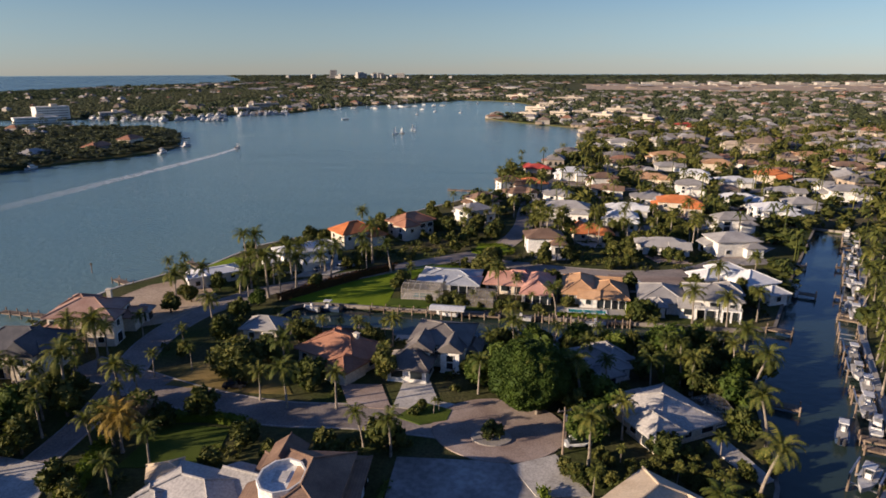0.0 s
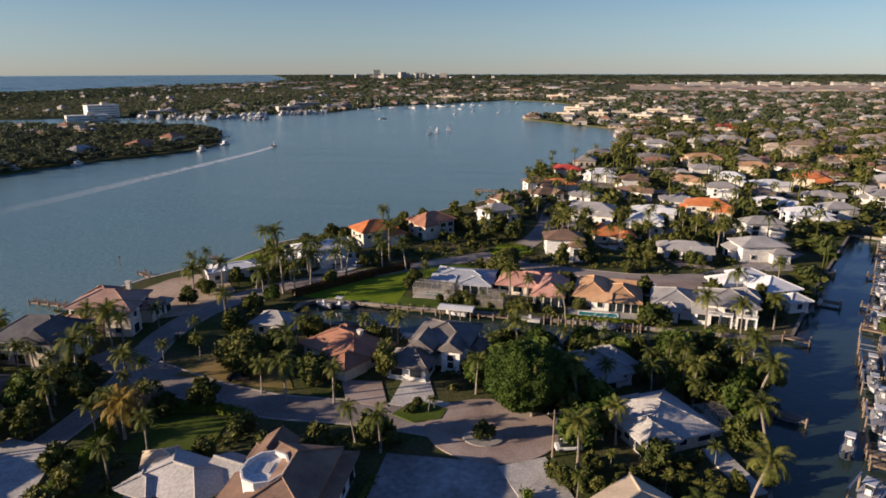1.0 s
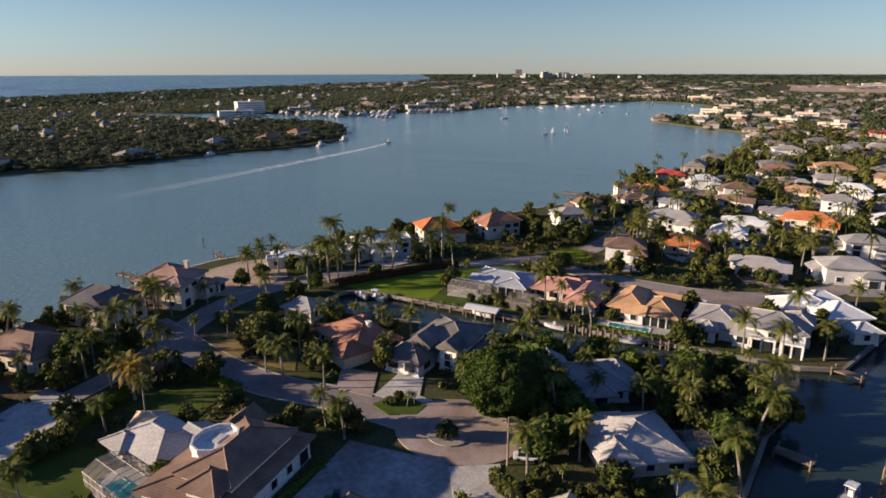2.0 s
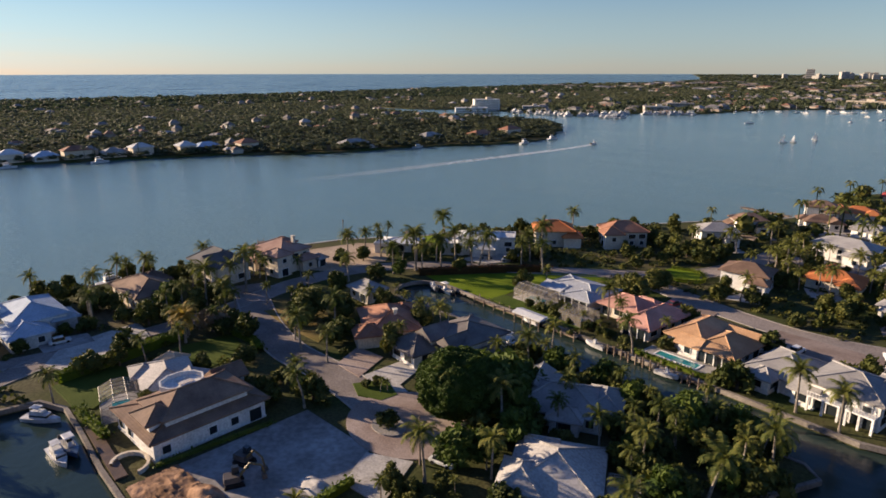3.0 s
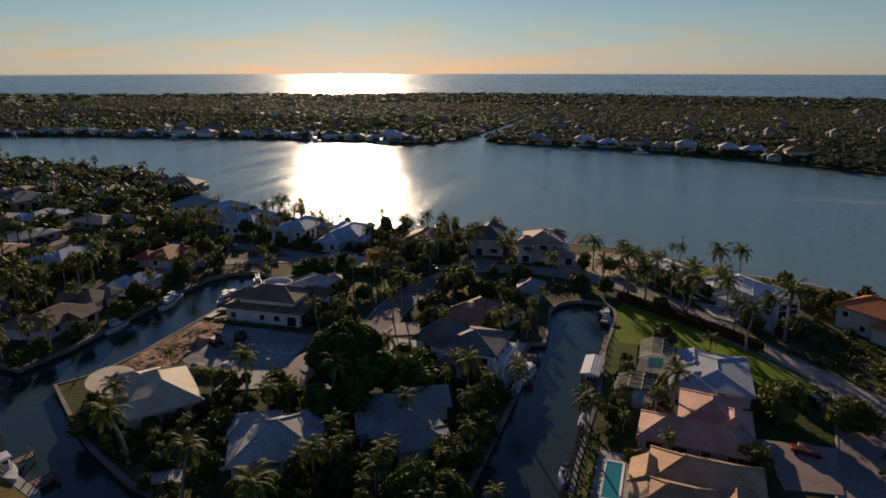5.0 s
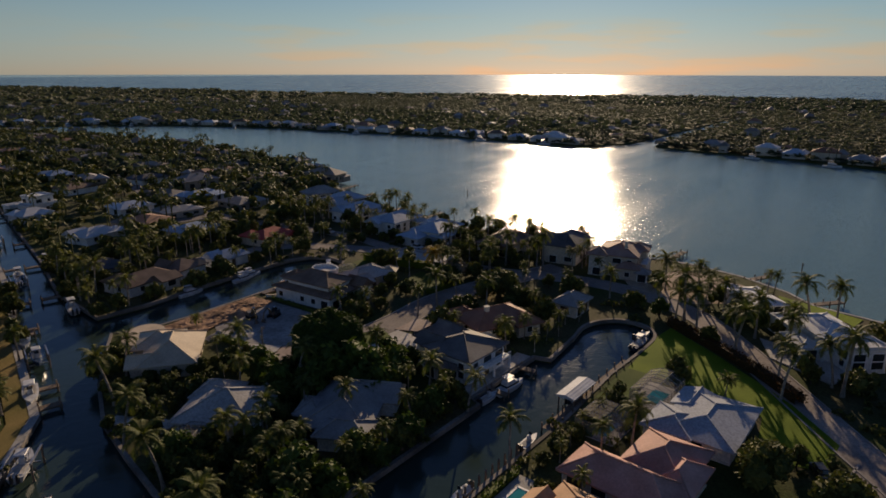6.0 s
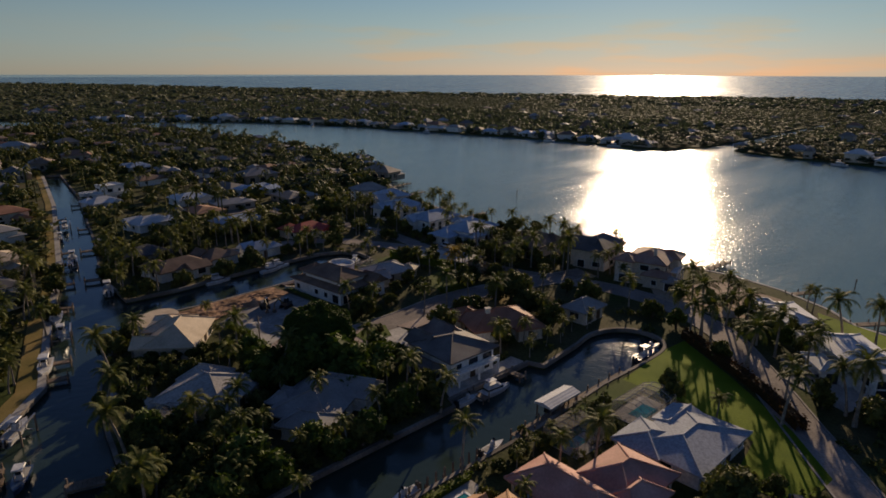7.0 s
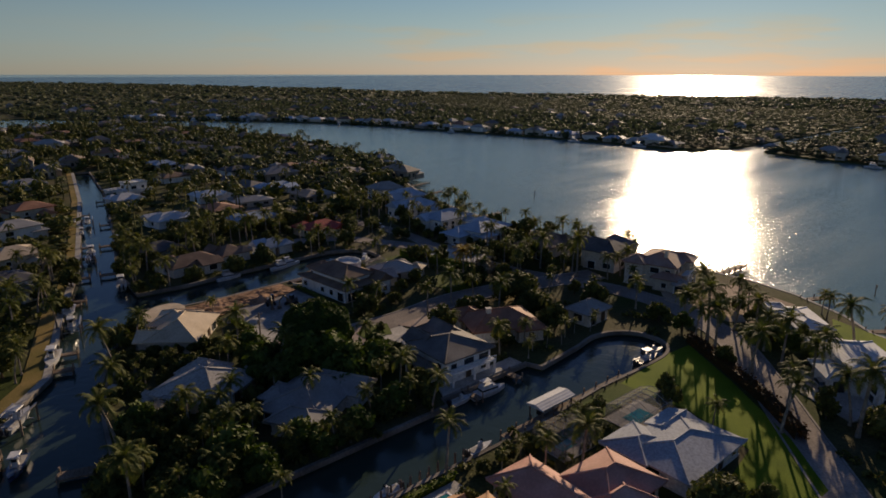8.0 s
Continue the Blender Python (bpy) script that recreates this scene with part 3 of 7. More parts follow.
def roof_bm(x, y, w, d, h, rise, kind, over=0.8):
    """Roof over a wing: hip, gable or flat with a parapet; returns the mesh and its ridge."""
    bm = bmesh.new()
    a, b = w / 2 + over, d / 2 + over
    if kind == "flat":
        a, b = w / 2 + 0.15, d / 2 + 0.15
        box(bm, x, y, h, 2 * a, 2 * b, 0.25)
        for sx, sy, ww, dd in ((0, b, 2 * a, 0.3), (0, -b, 2 * a, 0.3), (a, 0, 0.3, 2 * b + 0.3), (-a, 0, 0.3, 2 * b + 0.3)):
            box(bm, x + sx, y + sy, h, ww, dd, 0.7)
        return bm, None
    low = [bm.verts.new((x + i * a, y + j * b, h - 0.28)) for i, j in ((-1, -1), (1, -1), (1, 1), (-1, 1))]
    eave = [bm.verts.new((x + i * a, y + j * b, h)) for i, j in ((-1, -1), (1, -1), (1, 1), (-1, 1))]
    cut = 0.0 if kind == "gable" else min(a, b)
    if a >= b:
        ridge = [(x - a + cut, y, h + rise), (x + a - cut, y, h + rise)]
    else:
        ridge = [(x, y - b + cut, h + rise), (x, y + b - cut, h + rise)]
    if (Vector(ridge[0]) - Vector(ridge[1])).length < 0.4:
        ridge = [(x - 0.2, y, h + rise), (x + 0.2, y, h + rise)]
        a, b = max(a, b + 0.01), b
    r = [bm.verts.new(p) for p in ridge]
    if a >= b:
        faces = ((eave[0], eave[1], r[1], r[0]), (eave[2], eave[3], r[0], r[1]), (eave[1], eave[2], r[1]), (eave[3], eave[0], r[0]))
    else:
        faces = ((eave[1], eave[2], r[1], r[0]), (eave[3], eave[0], r[0], r[1]), (eave[0], eave[1], r[0]), (eave[2], eave[3], r[1]))
    for f in faces:
        bm.faces.new(f)
    for i in range(4):
        bm.faces.new((low[i], low[(i + 1) % 4], eave[(i + 1) % 4], eave[i]))
    bm.faces.new(low[::-1])
    return bm, ([Vector(p) for p in ridge], [v.co.copy() for v in eave], cut)


def ridge_caps(info, material, roof):
    """One row of cap tiles on the ridge and on each hip."""
    ridge, eave, cut = info
    up = Vector((0, 0, 0.05))
    lines = [(ridge[0], ridge[1])] if (ridge[0] - ridge[1]).length > 0.5 else []
    if cut:
        lines += [(e, min(ridge, key=lambda q: (q - e).length)) for e in eave]
    for a, b in lines:
        bm = bmesh.new()
        tube(bm, [a + up, b + up], [0.16, 0.16], 5)
        part("ridge_cap", bm, material, roof)


def house(x, y, yaw, wings, roof_m, wall_m, label, group="", detail=2, doors=True, seed=0):
    """wings: (x, y, width, depth, wall height, roof rise, kind) in the house's own plan."""
    rng = random.Random(seed + int(x * 7 + y * 13))
    ob = thing("house", x, y, GROUND, yaw, label, "house", group)
    for i, (cx, cy, w, d, h, rise, kind) in enumerate(wings):
        bm = bmesh.new()
        box(bm, cx, cy, -0.3, w, d, h + 0.3 - 0.05)
        box(bm, cx, cy, -0.3, w + 0.25, d + 0.25, 0.6)
        part("wall", bm, wall_m, ob)
        if kind == "gable":
            long_x = w + 1.6 >= d + 1.6
            for s in (-1, 1):
                bm = bmesh.new()
                half = (d if long_x else w) / 2
                k = rise * half / (half + 0.8)
                rims = []
                for e in (0.0, 0.25):
                    q = (w if long_x else d) / 2 - e
                    pts = [(s * q, -half, h - 0.05), (s * q, half, h - 0.05), (s * q, 0, h + k - 0.1)] if long_x else [(-half, s * q, h - 0.05), (half, s * q, h - 0.05), (0, s * q, h + k - 0.1)]
                    rims.append([bm.verts.new((cx + px, cy + py, pz)) for px, py, pz in pts])
                bm.faces.new(rims[0]), bm.faces.new(rims[1][::-1])
                for k in range(3):
                    bm.faces.new((rims[0][k], rims[1][k], rims[1][(k + 1) % 3], rims[0][(k + 1) % 3]))
                part("gable_wall", bm, wall_m, ob)
        bm, info = roof_bm(cx, cy, w, d, h, rise, kind)
        roof = part("roof", bm, roof_m, ob)
        if info and detail > 1:
            ridge_caps(info, roof_m, roof)
        if detail == 0:
            continue
        levels = [1.0] if h < 5 else [1.0, h - 2.4]
        for dx, dy, ang, half, out in ((0, -1, 0, w / 2, d / 2), (1, 0, 90, d / 2, w / 2), (0, 1, 180, w / 2, d / 2), (-1, 0, 270, d / 2, w / 2)):
            n = max(1, int(half * 2 / (3.4 if detail > 1 else 5.5)))
            for k in range(n):
                u = (k + 0.5) / n * 2 * half - half
                tx, ty = (-dy, dx)
                wx, wy = cx + dx * (out + 0.06) + tx * u, cy + dy * (out + 0.06) + ty * u
                covered = any(j != i and abs(wx - c[0]) < c[2] / 2 + 0.9 and abs(wy - c[1]) < c[3] / 2 + 0.9 for j, c in enumerate(wings))
                for lv, z in enumerate(levels):
                    if covered and (lv == 0 or any(j != i and c[4] > z and abs(wx - c[0]) < c[2] / 2 + 0.9 and abs(wy - c[1]) < c[3] / 2 + 0.9 for j, c in enumerate(wings))):
                        continue
                    if lv == 0 and doors and (dx, dy) == (0, 1) and k == n // 2 and i == 0:
                        shared("front_door", DOOR, ob, wx, wy, 0.05, 180)
                        continue
                    if lv == 0 and doors and (dx, dy) == (0, 1) and k == 0 and n > 2 and i == 0:
                        shared("garage_door", GARAGE, ob, wx - 0.3, wy, 0.05, 180)
                        continue
                    if rng.random() < 0.12:
                        continue
                    kind_w = rng.choice(("small", "small", "wide", "tall" if z < 2 else "wide"))
                    fr, pane = WINDOWS[kind_w]
                    win = shared("window", fr, ob, wx, wy, z - (0.8 if kind_w == "tall" else 0), ang)
                    shared("pane", pane, win, 0, 0, 0)
    return ob


def keep(x, y, yaw, wings, extra=0.6):
    for cx, cy, w, d, *_ in wings:
        c, s = math.cos(radians(yaw)), math.sin(radians(yaw))
        HOUSE_BOXES.append((x + c * cx - s * cy, y + s * cx + c * cy, w / 2 + extra, d / 2 + extra, yaw))


def placed_house(x, y, yaw, wings, *rest, **kw):
    wings = [(cx, cy, w - 1.2, d - 1.2, h, rise, kind) for cx, cy, w, d, h, rise, kind in wings]  # the plan gives the eaves
    keep(x, y, yaw, wings)
    return house(x, y, yaw, wings, *rest, **kw)


# the peninsula's own houses
H1 = placed_house(-45.5, 70.5, -12, [(0, 0, 13.5, 9.5, 2.8, 1.9, "hip"), (5.5, 4, 7, 7, 2.75, 1.5, "gable"), (-4, -3.5, 6, 5, 2.7, 1.2, "hip")], M_SMOOTH_R, M_CREAM, "low house with a smooth pale grey roof and skylights")
H2 = placed_house(-29.8, 69.3, 4, [(0, 0, 16, 20.5, 3.7, 1.9, "hip"), (1.4, 0.4, 9.6, 15.4, 5.7, 2.1, "hip"), (2.4, -6.6, 6, 6, 5.5, 1.6, "hip"), (-4.5, 9.0, 5, 6, 4.2, 1.8, "gable")], M_BROWN_R, M_WHITE,
                  "two-storey white house with a brown tiled roof and roof deck", doors=False)
H3 = placed_house(-38.6, 118.6, -26, [(0, 0, 16.5, 12, 3.2, 2.7, "hip"), (5.5, -5.5, 6.5, 7, 3.0, 1.7, "hip"), (-5, 4.5, 7, 6, 3.0, 1.6, "hip")], M_RUST_R, M_CREAM, "cream house under a broad rust-red tiled hip roof")
H4 = placed_house(-18.0, 123.0, -4, [(0, 1.2, 12.6, 12.6, 5.2, 2.1, "hip"), (-3.2, -5.2, 5.6, 6.5, 5.1, 2.0, "gable"), (3.0, -4.6, 5.0, 6, 5.0, 1.8, "gable"), (-4.5, -9.5, 9, 7.5, 3.1, 2.5, "hip"), (6.8, 0.5, 3.4, 8, 3.0, 1.0, "hip")], M_WEATHER_R, M_WHITE,
                  "two-storey white house with grey gables by the canal")
H6 = placed_house(23.2, 102.3, 31, [(0, 0, 13.4, 14.2, 2.7, 2.9, "hip"), (-4.6, -3.6, 6.5, 8, 2.75, 2.1, "hip"), (-3.0, 5.2, 5, 4.5, 2.7, 1.4, "gable")], M_SMOOTH_R, M_CREAM, "low house with a broad pale grey hip roof among palms")
H7 = placed_house(16.4, 74.2, 50, [(0, 0, 16, 11, 3.0, 2.9, "hip"), (-5.6, -3.6, 9.5, 9.5, 2.95, 2.1, "hip"), (5.2, -4.6, 5.5, 6, 2.9, 1.6, "gable")], M_CREAM_R, M_CREAM, "low canal-side house with a sand-coloured tiled roof")
H8 = placed_house(11.0, 119.3, 28, [(0, 0, 16, 12, 2.9, 2.6, "hip"), (-5, 4, 7, 9, 2.95, 2.0, "gable"), (7.5, 2, 6, 9, 2.8, 1.6, "hip"), (1.5, -5.5, 6, 5, 2.85, 1.5, "hip")], M_GREY_R, M_WHITE, "low house with a grey tiled roof in tree shade")
H9 = placed_house(-1.5, 167, -4, [(3.8, -1.0, 8.5, 16.5, 2.9, 2.4, "hip"), (-5, 1.6, 12, 10, 2.95, 2.3, "hip"), (-2.2, 5, 9, 6, 2.85, 1.7, "hip")], M_PINK_R, M_CREAM, "low house with a salmon-pink tiled roof")
H10 = placed_house(16.3, 164.8, -4, [(-3, 1.8, 9.5, 15.5, 2.9, 2.5, "hip"), (4.6, -1.6, 9.5, 12.5, 2.95, 2.5, "hip"), (-0.8, -6.2, 5.5, 4.5, 2.9, 1.5, "gable"), (4.5, 5.5, 7, 6, 2.8, 1.6, "gable")], M_TAN_R, M_WHITE, "low house with an orange-tan tiled roof behind a pool")
H11 = placed_house(40, 159.5, -6, [(-6.4, 1.8, 12, 14, 3.1, 2.5, "hip"), (5.6, 0, 13, 12, 5.1, 2.2, "hip"), (10, 3.4, 6, 8, 5.15, 1.7, "hip"), (-0.4, -4.6, 5, 5, 3.0, 1.5, "gable"), (-8, -5.6, 5, 5, 3.0, 1.5, "hip")], M_GREY_R, M_WHITE, "two-storey white house with grey hip roofs and balconies")
H12 = placed_house(59, 173.5, 24, [(0, 0, 10.5, 10.5, 4.7, 2.3, "hip"), (-3.5, 9.5, 13, 8.5, 3.0, 2.0, "hip"), (3.5, 14, 9, 7, 2.95, 1.7, "hip"), (1.6, -6.8, 6.5, 5.5, 3.0, 1.5, "hip")], M_WHITE_R, M_WHITE, "white house with a bright white standing-seam hip roof")
H13 = placed_house(-22.8, 170.2, -2, [(0.2, 1.0, 17, 12, 2.8, 1.4, "hip"), (4.8, -3.4, 9, 8, 2.75, 1.1, "hip"), (-4.6, -3.0, 7, 6, 2.7, 0.9, "gable")], M_MEMBRANE, M_WHITE, "low white house with a smooth blue-white roof on the lawn")
VILLA = placed_house(-101, 124.5, 12, [(0, 0, 15, 12, 6.4, 2.4, "hip"), (5.5, -5.5, 7, 6, 6.5, 1.7, "hip"), (-5.5, -5, 6.5, 6, 3.4, 1.4, "hip"), (-4, 4.6, 6.5, 6.5, 6.5, 1.7, "hip"), (7.5, 3.5, 5, 7, 3.6, 1.2, "hip")], M_DUSTY_R, M_CREAM, "three-level cream villa with a red-brown tiled roof on the bay")
placed_house(-103, 106, 8, [(0, 0, 16, 11, 5.8, 3.4, "hip"), (4, -3, 6, 8, 6.0, 3.0, "gable")], M_DARK_R, M_CREAM, "large dark-roofed house with dormers on the bay")
placed_house(-99, 84, 4, [(0, 0, 18, 12, 3.8, 2.6, "hip"), (-5, 4, 7, 8, 3.6, 2.2, "hip")], M_BROWN_R, M_CREAM, "low house with a dark brown hip roof on the bay")
placed_house(-97, 57.5, 4, [(0, 0, 17, 12, 4.6, 2.4, "hip"), (8.5, -3.5, 11, 9, 3.2, 1.9, "hip"), (-4, -5.5, 7, 6, 4.4, 1.8, "gable"), (5, 5, 7, 6, 3.2, 1.6, "hip")], M_BLUE_R, M_WHITE, "white bayfront house with a blue-grey metal roof")
placed_house(-98, 37.5, 2, [(0, 0, 17, 11, 5.0, 2.5, "hip"), (6, -4, 9, 7, 4.4, 2.0, "gable"), (-6, 4, 6, 6, 3.4, 1.6, "hip")], M_BLUE_R, M_WHITE, "white bayfront house with a blue-grey metal roof")
placed_house(-102, 14, 0, [(0, 0, 16, 11, 5.2, 2.6, "hip"), (5, -4, 8, 8, 4.6, 2.2, "gable"), (-5, 4.5, 6, 6, 3.4, 1.8, "hip")], M_BLUE_R, M_WHITE, "white bayfront house with a blue-grey metal roof")
placed_house(-113, -6, -10, [(0, 0, 16, 11, 5.2, 2.6, "hip"), (5, 4, 8, 8, 4.4, 2.2, "gable"), (-5, -4, 7, 6, 3.4, 1.8, "hip")], M_BLUE_R, M_WHITE, "white bayfront house with a blue-grey metal roof")
placed_house(-116, -24, -14, [(0, 0, 15, 11, 5.4, 2.8, "hip")], M_GREY_R, M_WHITE, "white bayfront house with a grey hip roof")
placed_house(-52, 74, 30, [(0, 0, 5, 4, 2.8, 1.2, "hip")], M_CREAM_R, M_CREAM, "small cream-roofed garden building", doors=False)
placed_house(-72, 182, 40, [(0, 0, 14, 10, 5.6, 1.6, "hip"), (8, 1.5, 9, 9, 5.2, 0.5, "flat"), (-8, -2, 8, 8, 3.4, 0.5, "flat"), (-1, 6, 16, 4, 3.0, 0.4, "flat"), (2, -6, 8, 5, 3.2, 1.2, "hip")], M_WHITE_R, M_WHITE, "large white house with pale flat and hipped roofs on the bay")
placed_house(-91.5, 165, 42, [(0, 0, 14, 8, 3.0, 0.9, "hip"), (-6, -3.5, 6, 5, 2.8, 0.4, "flat")], M_WHITE_R, M_WHITE, "low white pavilion by the sandy lot", doors=False)
placed_house(-62, 209, 44, [(0, 0, 14, 11, 5.6, 2.8, "hip"), (6, -3, 7, 8, 3.8, 2, "hip")], M_ORANGE_R, M_CREAM, "two-storey house with an orange tiled roof on the bay")
placed_house(-45, 226, 50, [(0, 0, 15, 11, 5.6, 2.8, "hip"), (-5, -4, 7, 7, 5.2, 2.2, "hip")], M_RUST_R, M_CREAM, "two-storey house with a dark red tiled roof on the bay")
placed_house(-60, 128, 0, [(0, 0, 9, 7, 3.2, 2.0, "hip")], M_GREY_R, M_CREAM, "small grey-roofed house among trees")
placed_house(-94, 134, 10, [(0, 0, 4, 4, 2.8, 1.2, "hip")], M_GREY_R, M_WHITE, "small white garden pavilion with a grey roof", doors=False)

placed_house(-30, -110, 12, [(0, 0, 15, 13, 3.4, 0.5, "flat"), (-1, 1, 10, 9, 6.6, 0.5, "flat"), (6, -5, 7, 6, 3.2, 0.5, "flat")], M_WHITE_R, M_WHITE, "white flat-roofed modern house stacked in two storeys", group="houses south of the canal")

NORTH = [  # x, y, width, depth, yaw
    (M_ORANGE_R, M_CREAM, "house with a bright orange tiled roof", [(21, 230, 14, 11, 4), (62, 280, 18, 12, -8), (-2, 332, 14, 11, 20), (127, 362, 17, 12, -10)]),
    (M_WHITE_R, M_WHITE, "white two-storey house with a white metal roof", [(97, 270, 15, 13, 10), (40, 272, 15, 10, -4), (34, 246, 12, 8, -4), (93, 300, 17, 11, -12), (20, 358, 14, 10, 12), (104, 350, 16, 11, 4), (86, 358, 15, 10, -10)]),
    (M_GREY_R, M_WHITE, "white house with a grey tiled roof", [(14, 262, 18, 11, -6), (44, 214, 15, 10, -4), (66, 216, 15, 11, 12), (142, 347, 16, 11, -10), (145, 317, 17, 12, -6), (53, 298, 14, 11, -4), (-24, 252, 13, 10, 40), (120, 322, 14, 10, 4), (75, 248, 14, 8, 8), (81, 402, 16, 11, 4), (112, 283, 13, 10, 10), (12, 300, 13, 10, -8), (76, 324, 14, 10, -6)]),
    (M_RED_R, M_CREAM, "house with a red metal roof", [(1, 384, 15, 12, 10), (149, 684, 20, 13, 0)]),
    (M_TAN_R, M_CREAM, "cream two-storey house with a tan tiled roof", [(65, 355, 16, 12, -4), (86, 438, 20, 12, 6), (184, 466, 18, 12, 4), (109, 402, 17, 11, -8)]),
    (M_BROWN_R, M_WHITE, "house with a brown tiled roof", [(4, 212, 13, 10, 8), (36, 318, 15, 10, -6), (181, 400, 18, 11, 0), (133, 418, 15, 11, 10), (-23, 276, 12, 9, 42), (-7, 304, 13, 10, 30), (-13, 322, 12, 9, 24), (55, 412, 16, 11, 6), (36, 340, 14, 10, 8)]),
    (M_LIGHT_R, M_WHITE, "large white bayside block with a pale roof", [(54, 499, 22, 18, 10), (66, 520, 20, 14, 10)]),
    (M_CREAM_R, M_CREAM, "house with a sand-coloured roof", [(149, 510, 18, 12, 4), (292, 614, 18, 13, 0), (244, 663, 18, 12, 8)]),
]
SOUTH = [
    (M_WHITE_R, M_WHITE, "white modern house with stacked roofs", [(-22, -92, 13, 9, 12), (-22, -39, 15, 10, 10), (-53, -74, 14, 10, 0)]),
    (M_BLUE_R, M_WHITE, "low house with a pale blue-grey roof", [(-87, -74, 18, 10, 10), (-32, 24, 10, 7, 6), (-46, -17, 15, 10, 8), (-74, -191, 14, 10, 4)]),
    (M_DARK_R, M_WHITE, "low house with a dark slate roof", [(-3, 3, 13, 10, 10), (-127, -290, 18, 12, 0), (-97, -139, 15, 11, 8)]),
    (M_BROWN_R, M_WHITE, "low canal-side house with a dark brown tiled roof", [(-5, 24, 16, 10, 6), (-18, 22, 9, 9, 6), (-60, -140, 15, 11, 8)]),
    (M_RED_R, M_CREAM, "low house with a faded red roof", [(-58, 12, 15, 10, 8)]),
]
EASTBANK = [
    (M_GREY_R, M_WHITE, "canal-side house with a grey tiled roof", [(3, -166, 16, 12, 14), (27, -52, 15, 11, 14), (-16, -318, 16, 11, 8), (136, 232, 14, 11, 24)]),
    (M_RUST_R, M_CREAM, "canal-side house with a red-brown tiled roof", [(16, -86, 15, 12, 14), (-40, -394, 16, 11, 8), (120, 190, 14, 11, 24)]),
    (M_CREAM_R, M_CREAM, "canal-side house with a sand-coloured roof", [(34, -12, 15, 12, 14)]),
    (M_DARK_R, M_WHITE, "canal-side house with a dark roof", [(41, 16, 14, 11, 16)]),
    (M_WHITE_R, M_WHITE, "white canal-side house with a white roof", [(57, 66, 9, 11, 20)]),
]
for district, rows in (("houses north along the bay", NORTH), ("houses south of the canal", SOUTH), ("houses on the east bank", EASTBANK)):
    for roof_m, wall_m, text, spots in rows:
        for k, (x, y, w, d, yaw) in enumerate(spots):
            two = 5.2 if (k + len(spots)) % 2 and district != "houses south of the canal" else 3.0
            wings = [(0, 0, w, d, two, 2.2, "hip"), (w * 0.3, -d * 0.42, w * 0.45, d * 0.6, min(two, 3.4) + 0.1, 1.7, "gable" if k % 2 else "hip"), (-w * (0.42 if k % 3 else 0.2), d * (0.2 if k % 3 else 0.5), w * 0.4, d * 0.62, 3.0, 1.4, "hip" if k % 2 else "gable")]
            placed_house(x, y, yaw, wings, roof_m, wall_m, text, group=district, detail=1 if y < 330 else 0)
            if 200 < y < 360:  # a paved drive in front and a strip of terrace
                ca, sa = math.cos(radians(yaw)), math.sin(radians(yaw))
                at = lambda u, v: (x + ca * u - sa * v, y + sa * u + ca * v)
                bm = bmesh.new()
                slab(bm, [at(*q) for q in ((-w * 0.45, -d / 2 - 1), (w * 0.5, -d / 2 - 3), (w * 0.5, -d / 2 - 8), (-w * 0.2, -d / 2 - 9))], GROUND + 0.075 + 0.004 * k, 0.3)
                setting("driveway", bm, (M_CONC, M_PAVER, M_LOT)[k % 3], "paved drive beside a house")

# ---------------------------------------------------------------- house extras


def screen_cage(x, y, yaw, w, d, h, label, bar):
    """A pool enclosure of thin metal bars."""
    ob = thing("screen_enclosure", x, y, GROUND, yaw, label, "enclosure")
    nx, ny = int(w / 1.6), int(d / 1.6)
    for k in range(nx + 1):
        px = -w / 2 + w * k / nx
        bm = bmesh.new()
        tube(bm, [(px, -d / 2, 0), (px, -d / 2, h), (px, -d / 6, h + 1.0), (px, d / 6, h + 1.0), (px, d / 2, h), (px, d / 2, 0)], [0.05] * 6, 4)
        part("rib", bm, bar, ob)
    for k in range(5):
        py, pz = ((-d / 2, h), (-d / 6, h + 1.0), (d / 6, h + 1.0), (d / 2, h), (-d / 2, h * 0.5))[k]
        bm = bmesh.new()
        tube(bm, [(-w / 2, py, pz), (w / 2, py, pz)], [0.05, 0.05], 4)
        part("rail", bm, bar, ob)
    for px, py, ww, dd in ((0, -d / 2, w, 0.03), (0, d / 2, w, 0.03), (-w / 2, 0, 0.03, d), (w / 2, 0, 0.03, d)):
        bm = bmesh.new()
        box(bm, px, py, 0.1, ww, dd, h - 0.1)
        part("screen", bm, M_SCREEN, ob)
    for ya, za, yb, zb in ((-d / 2, h, -d / 6, h + 1), (-d / 6, h + 1, d / 6, h + 1), (d / 6, h + 1, d / 2, h)):
        bm = bmesh.new()
        ring = [bm.verts.new(p) for p in ((-w / 2, ya, za), (w / 2, ya, za), (w / 2, yb, zb), (-w / 2, yb, zb))]
        bm.faces.new(ring)
        part("screen", bm, M_SCREEN, ob)
    bm = bmesh.new()
    box(bm, 0, 0, -0.2, w + 0.4, d + 0.4, 0.3)
    part("pool_deck", bm, M_CONC, ob)
    bm = bmesh.new()
    box(bm, 0, 0, 0.06, w * 0.5, d * 0.45, 0.08)
    part("pool_water", bm, M_POOL, ob)
    HOUSE_BOXES.append((x, y, w / 2, d / 2, yaw))
    return ob


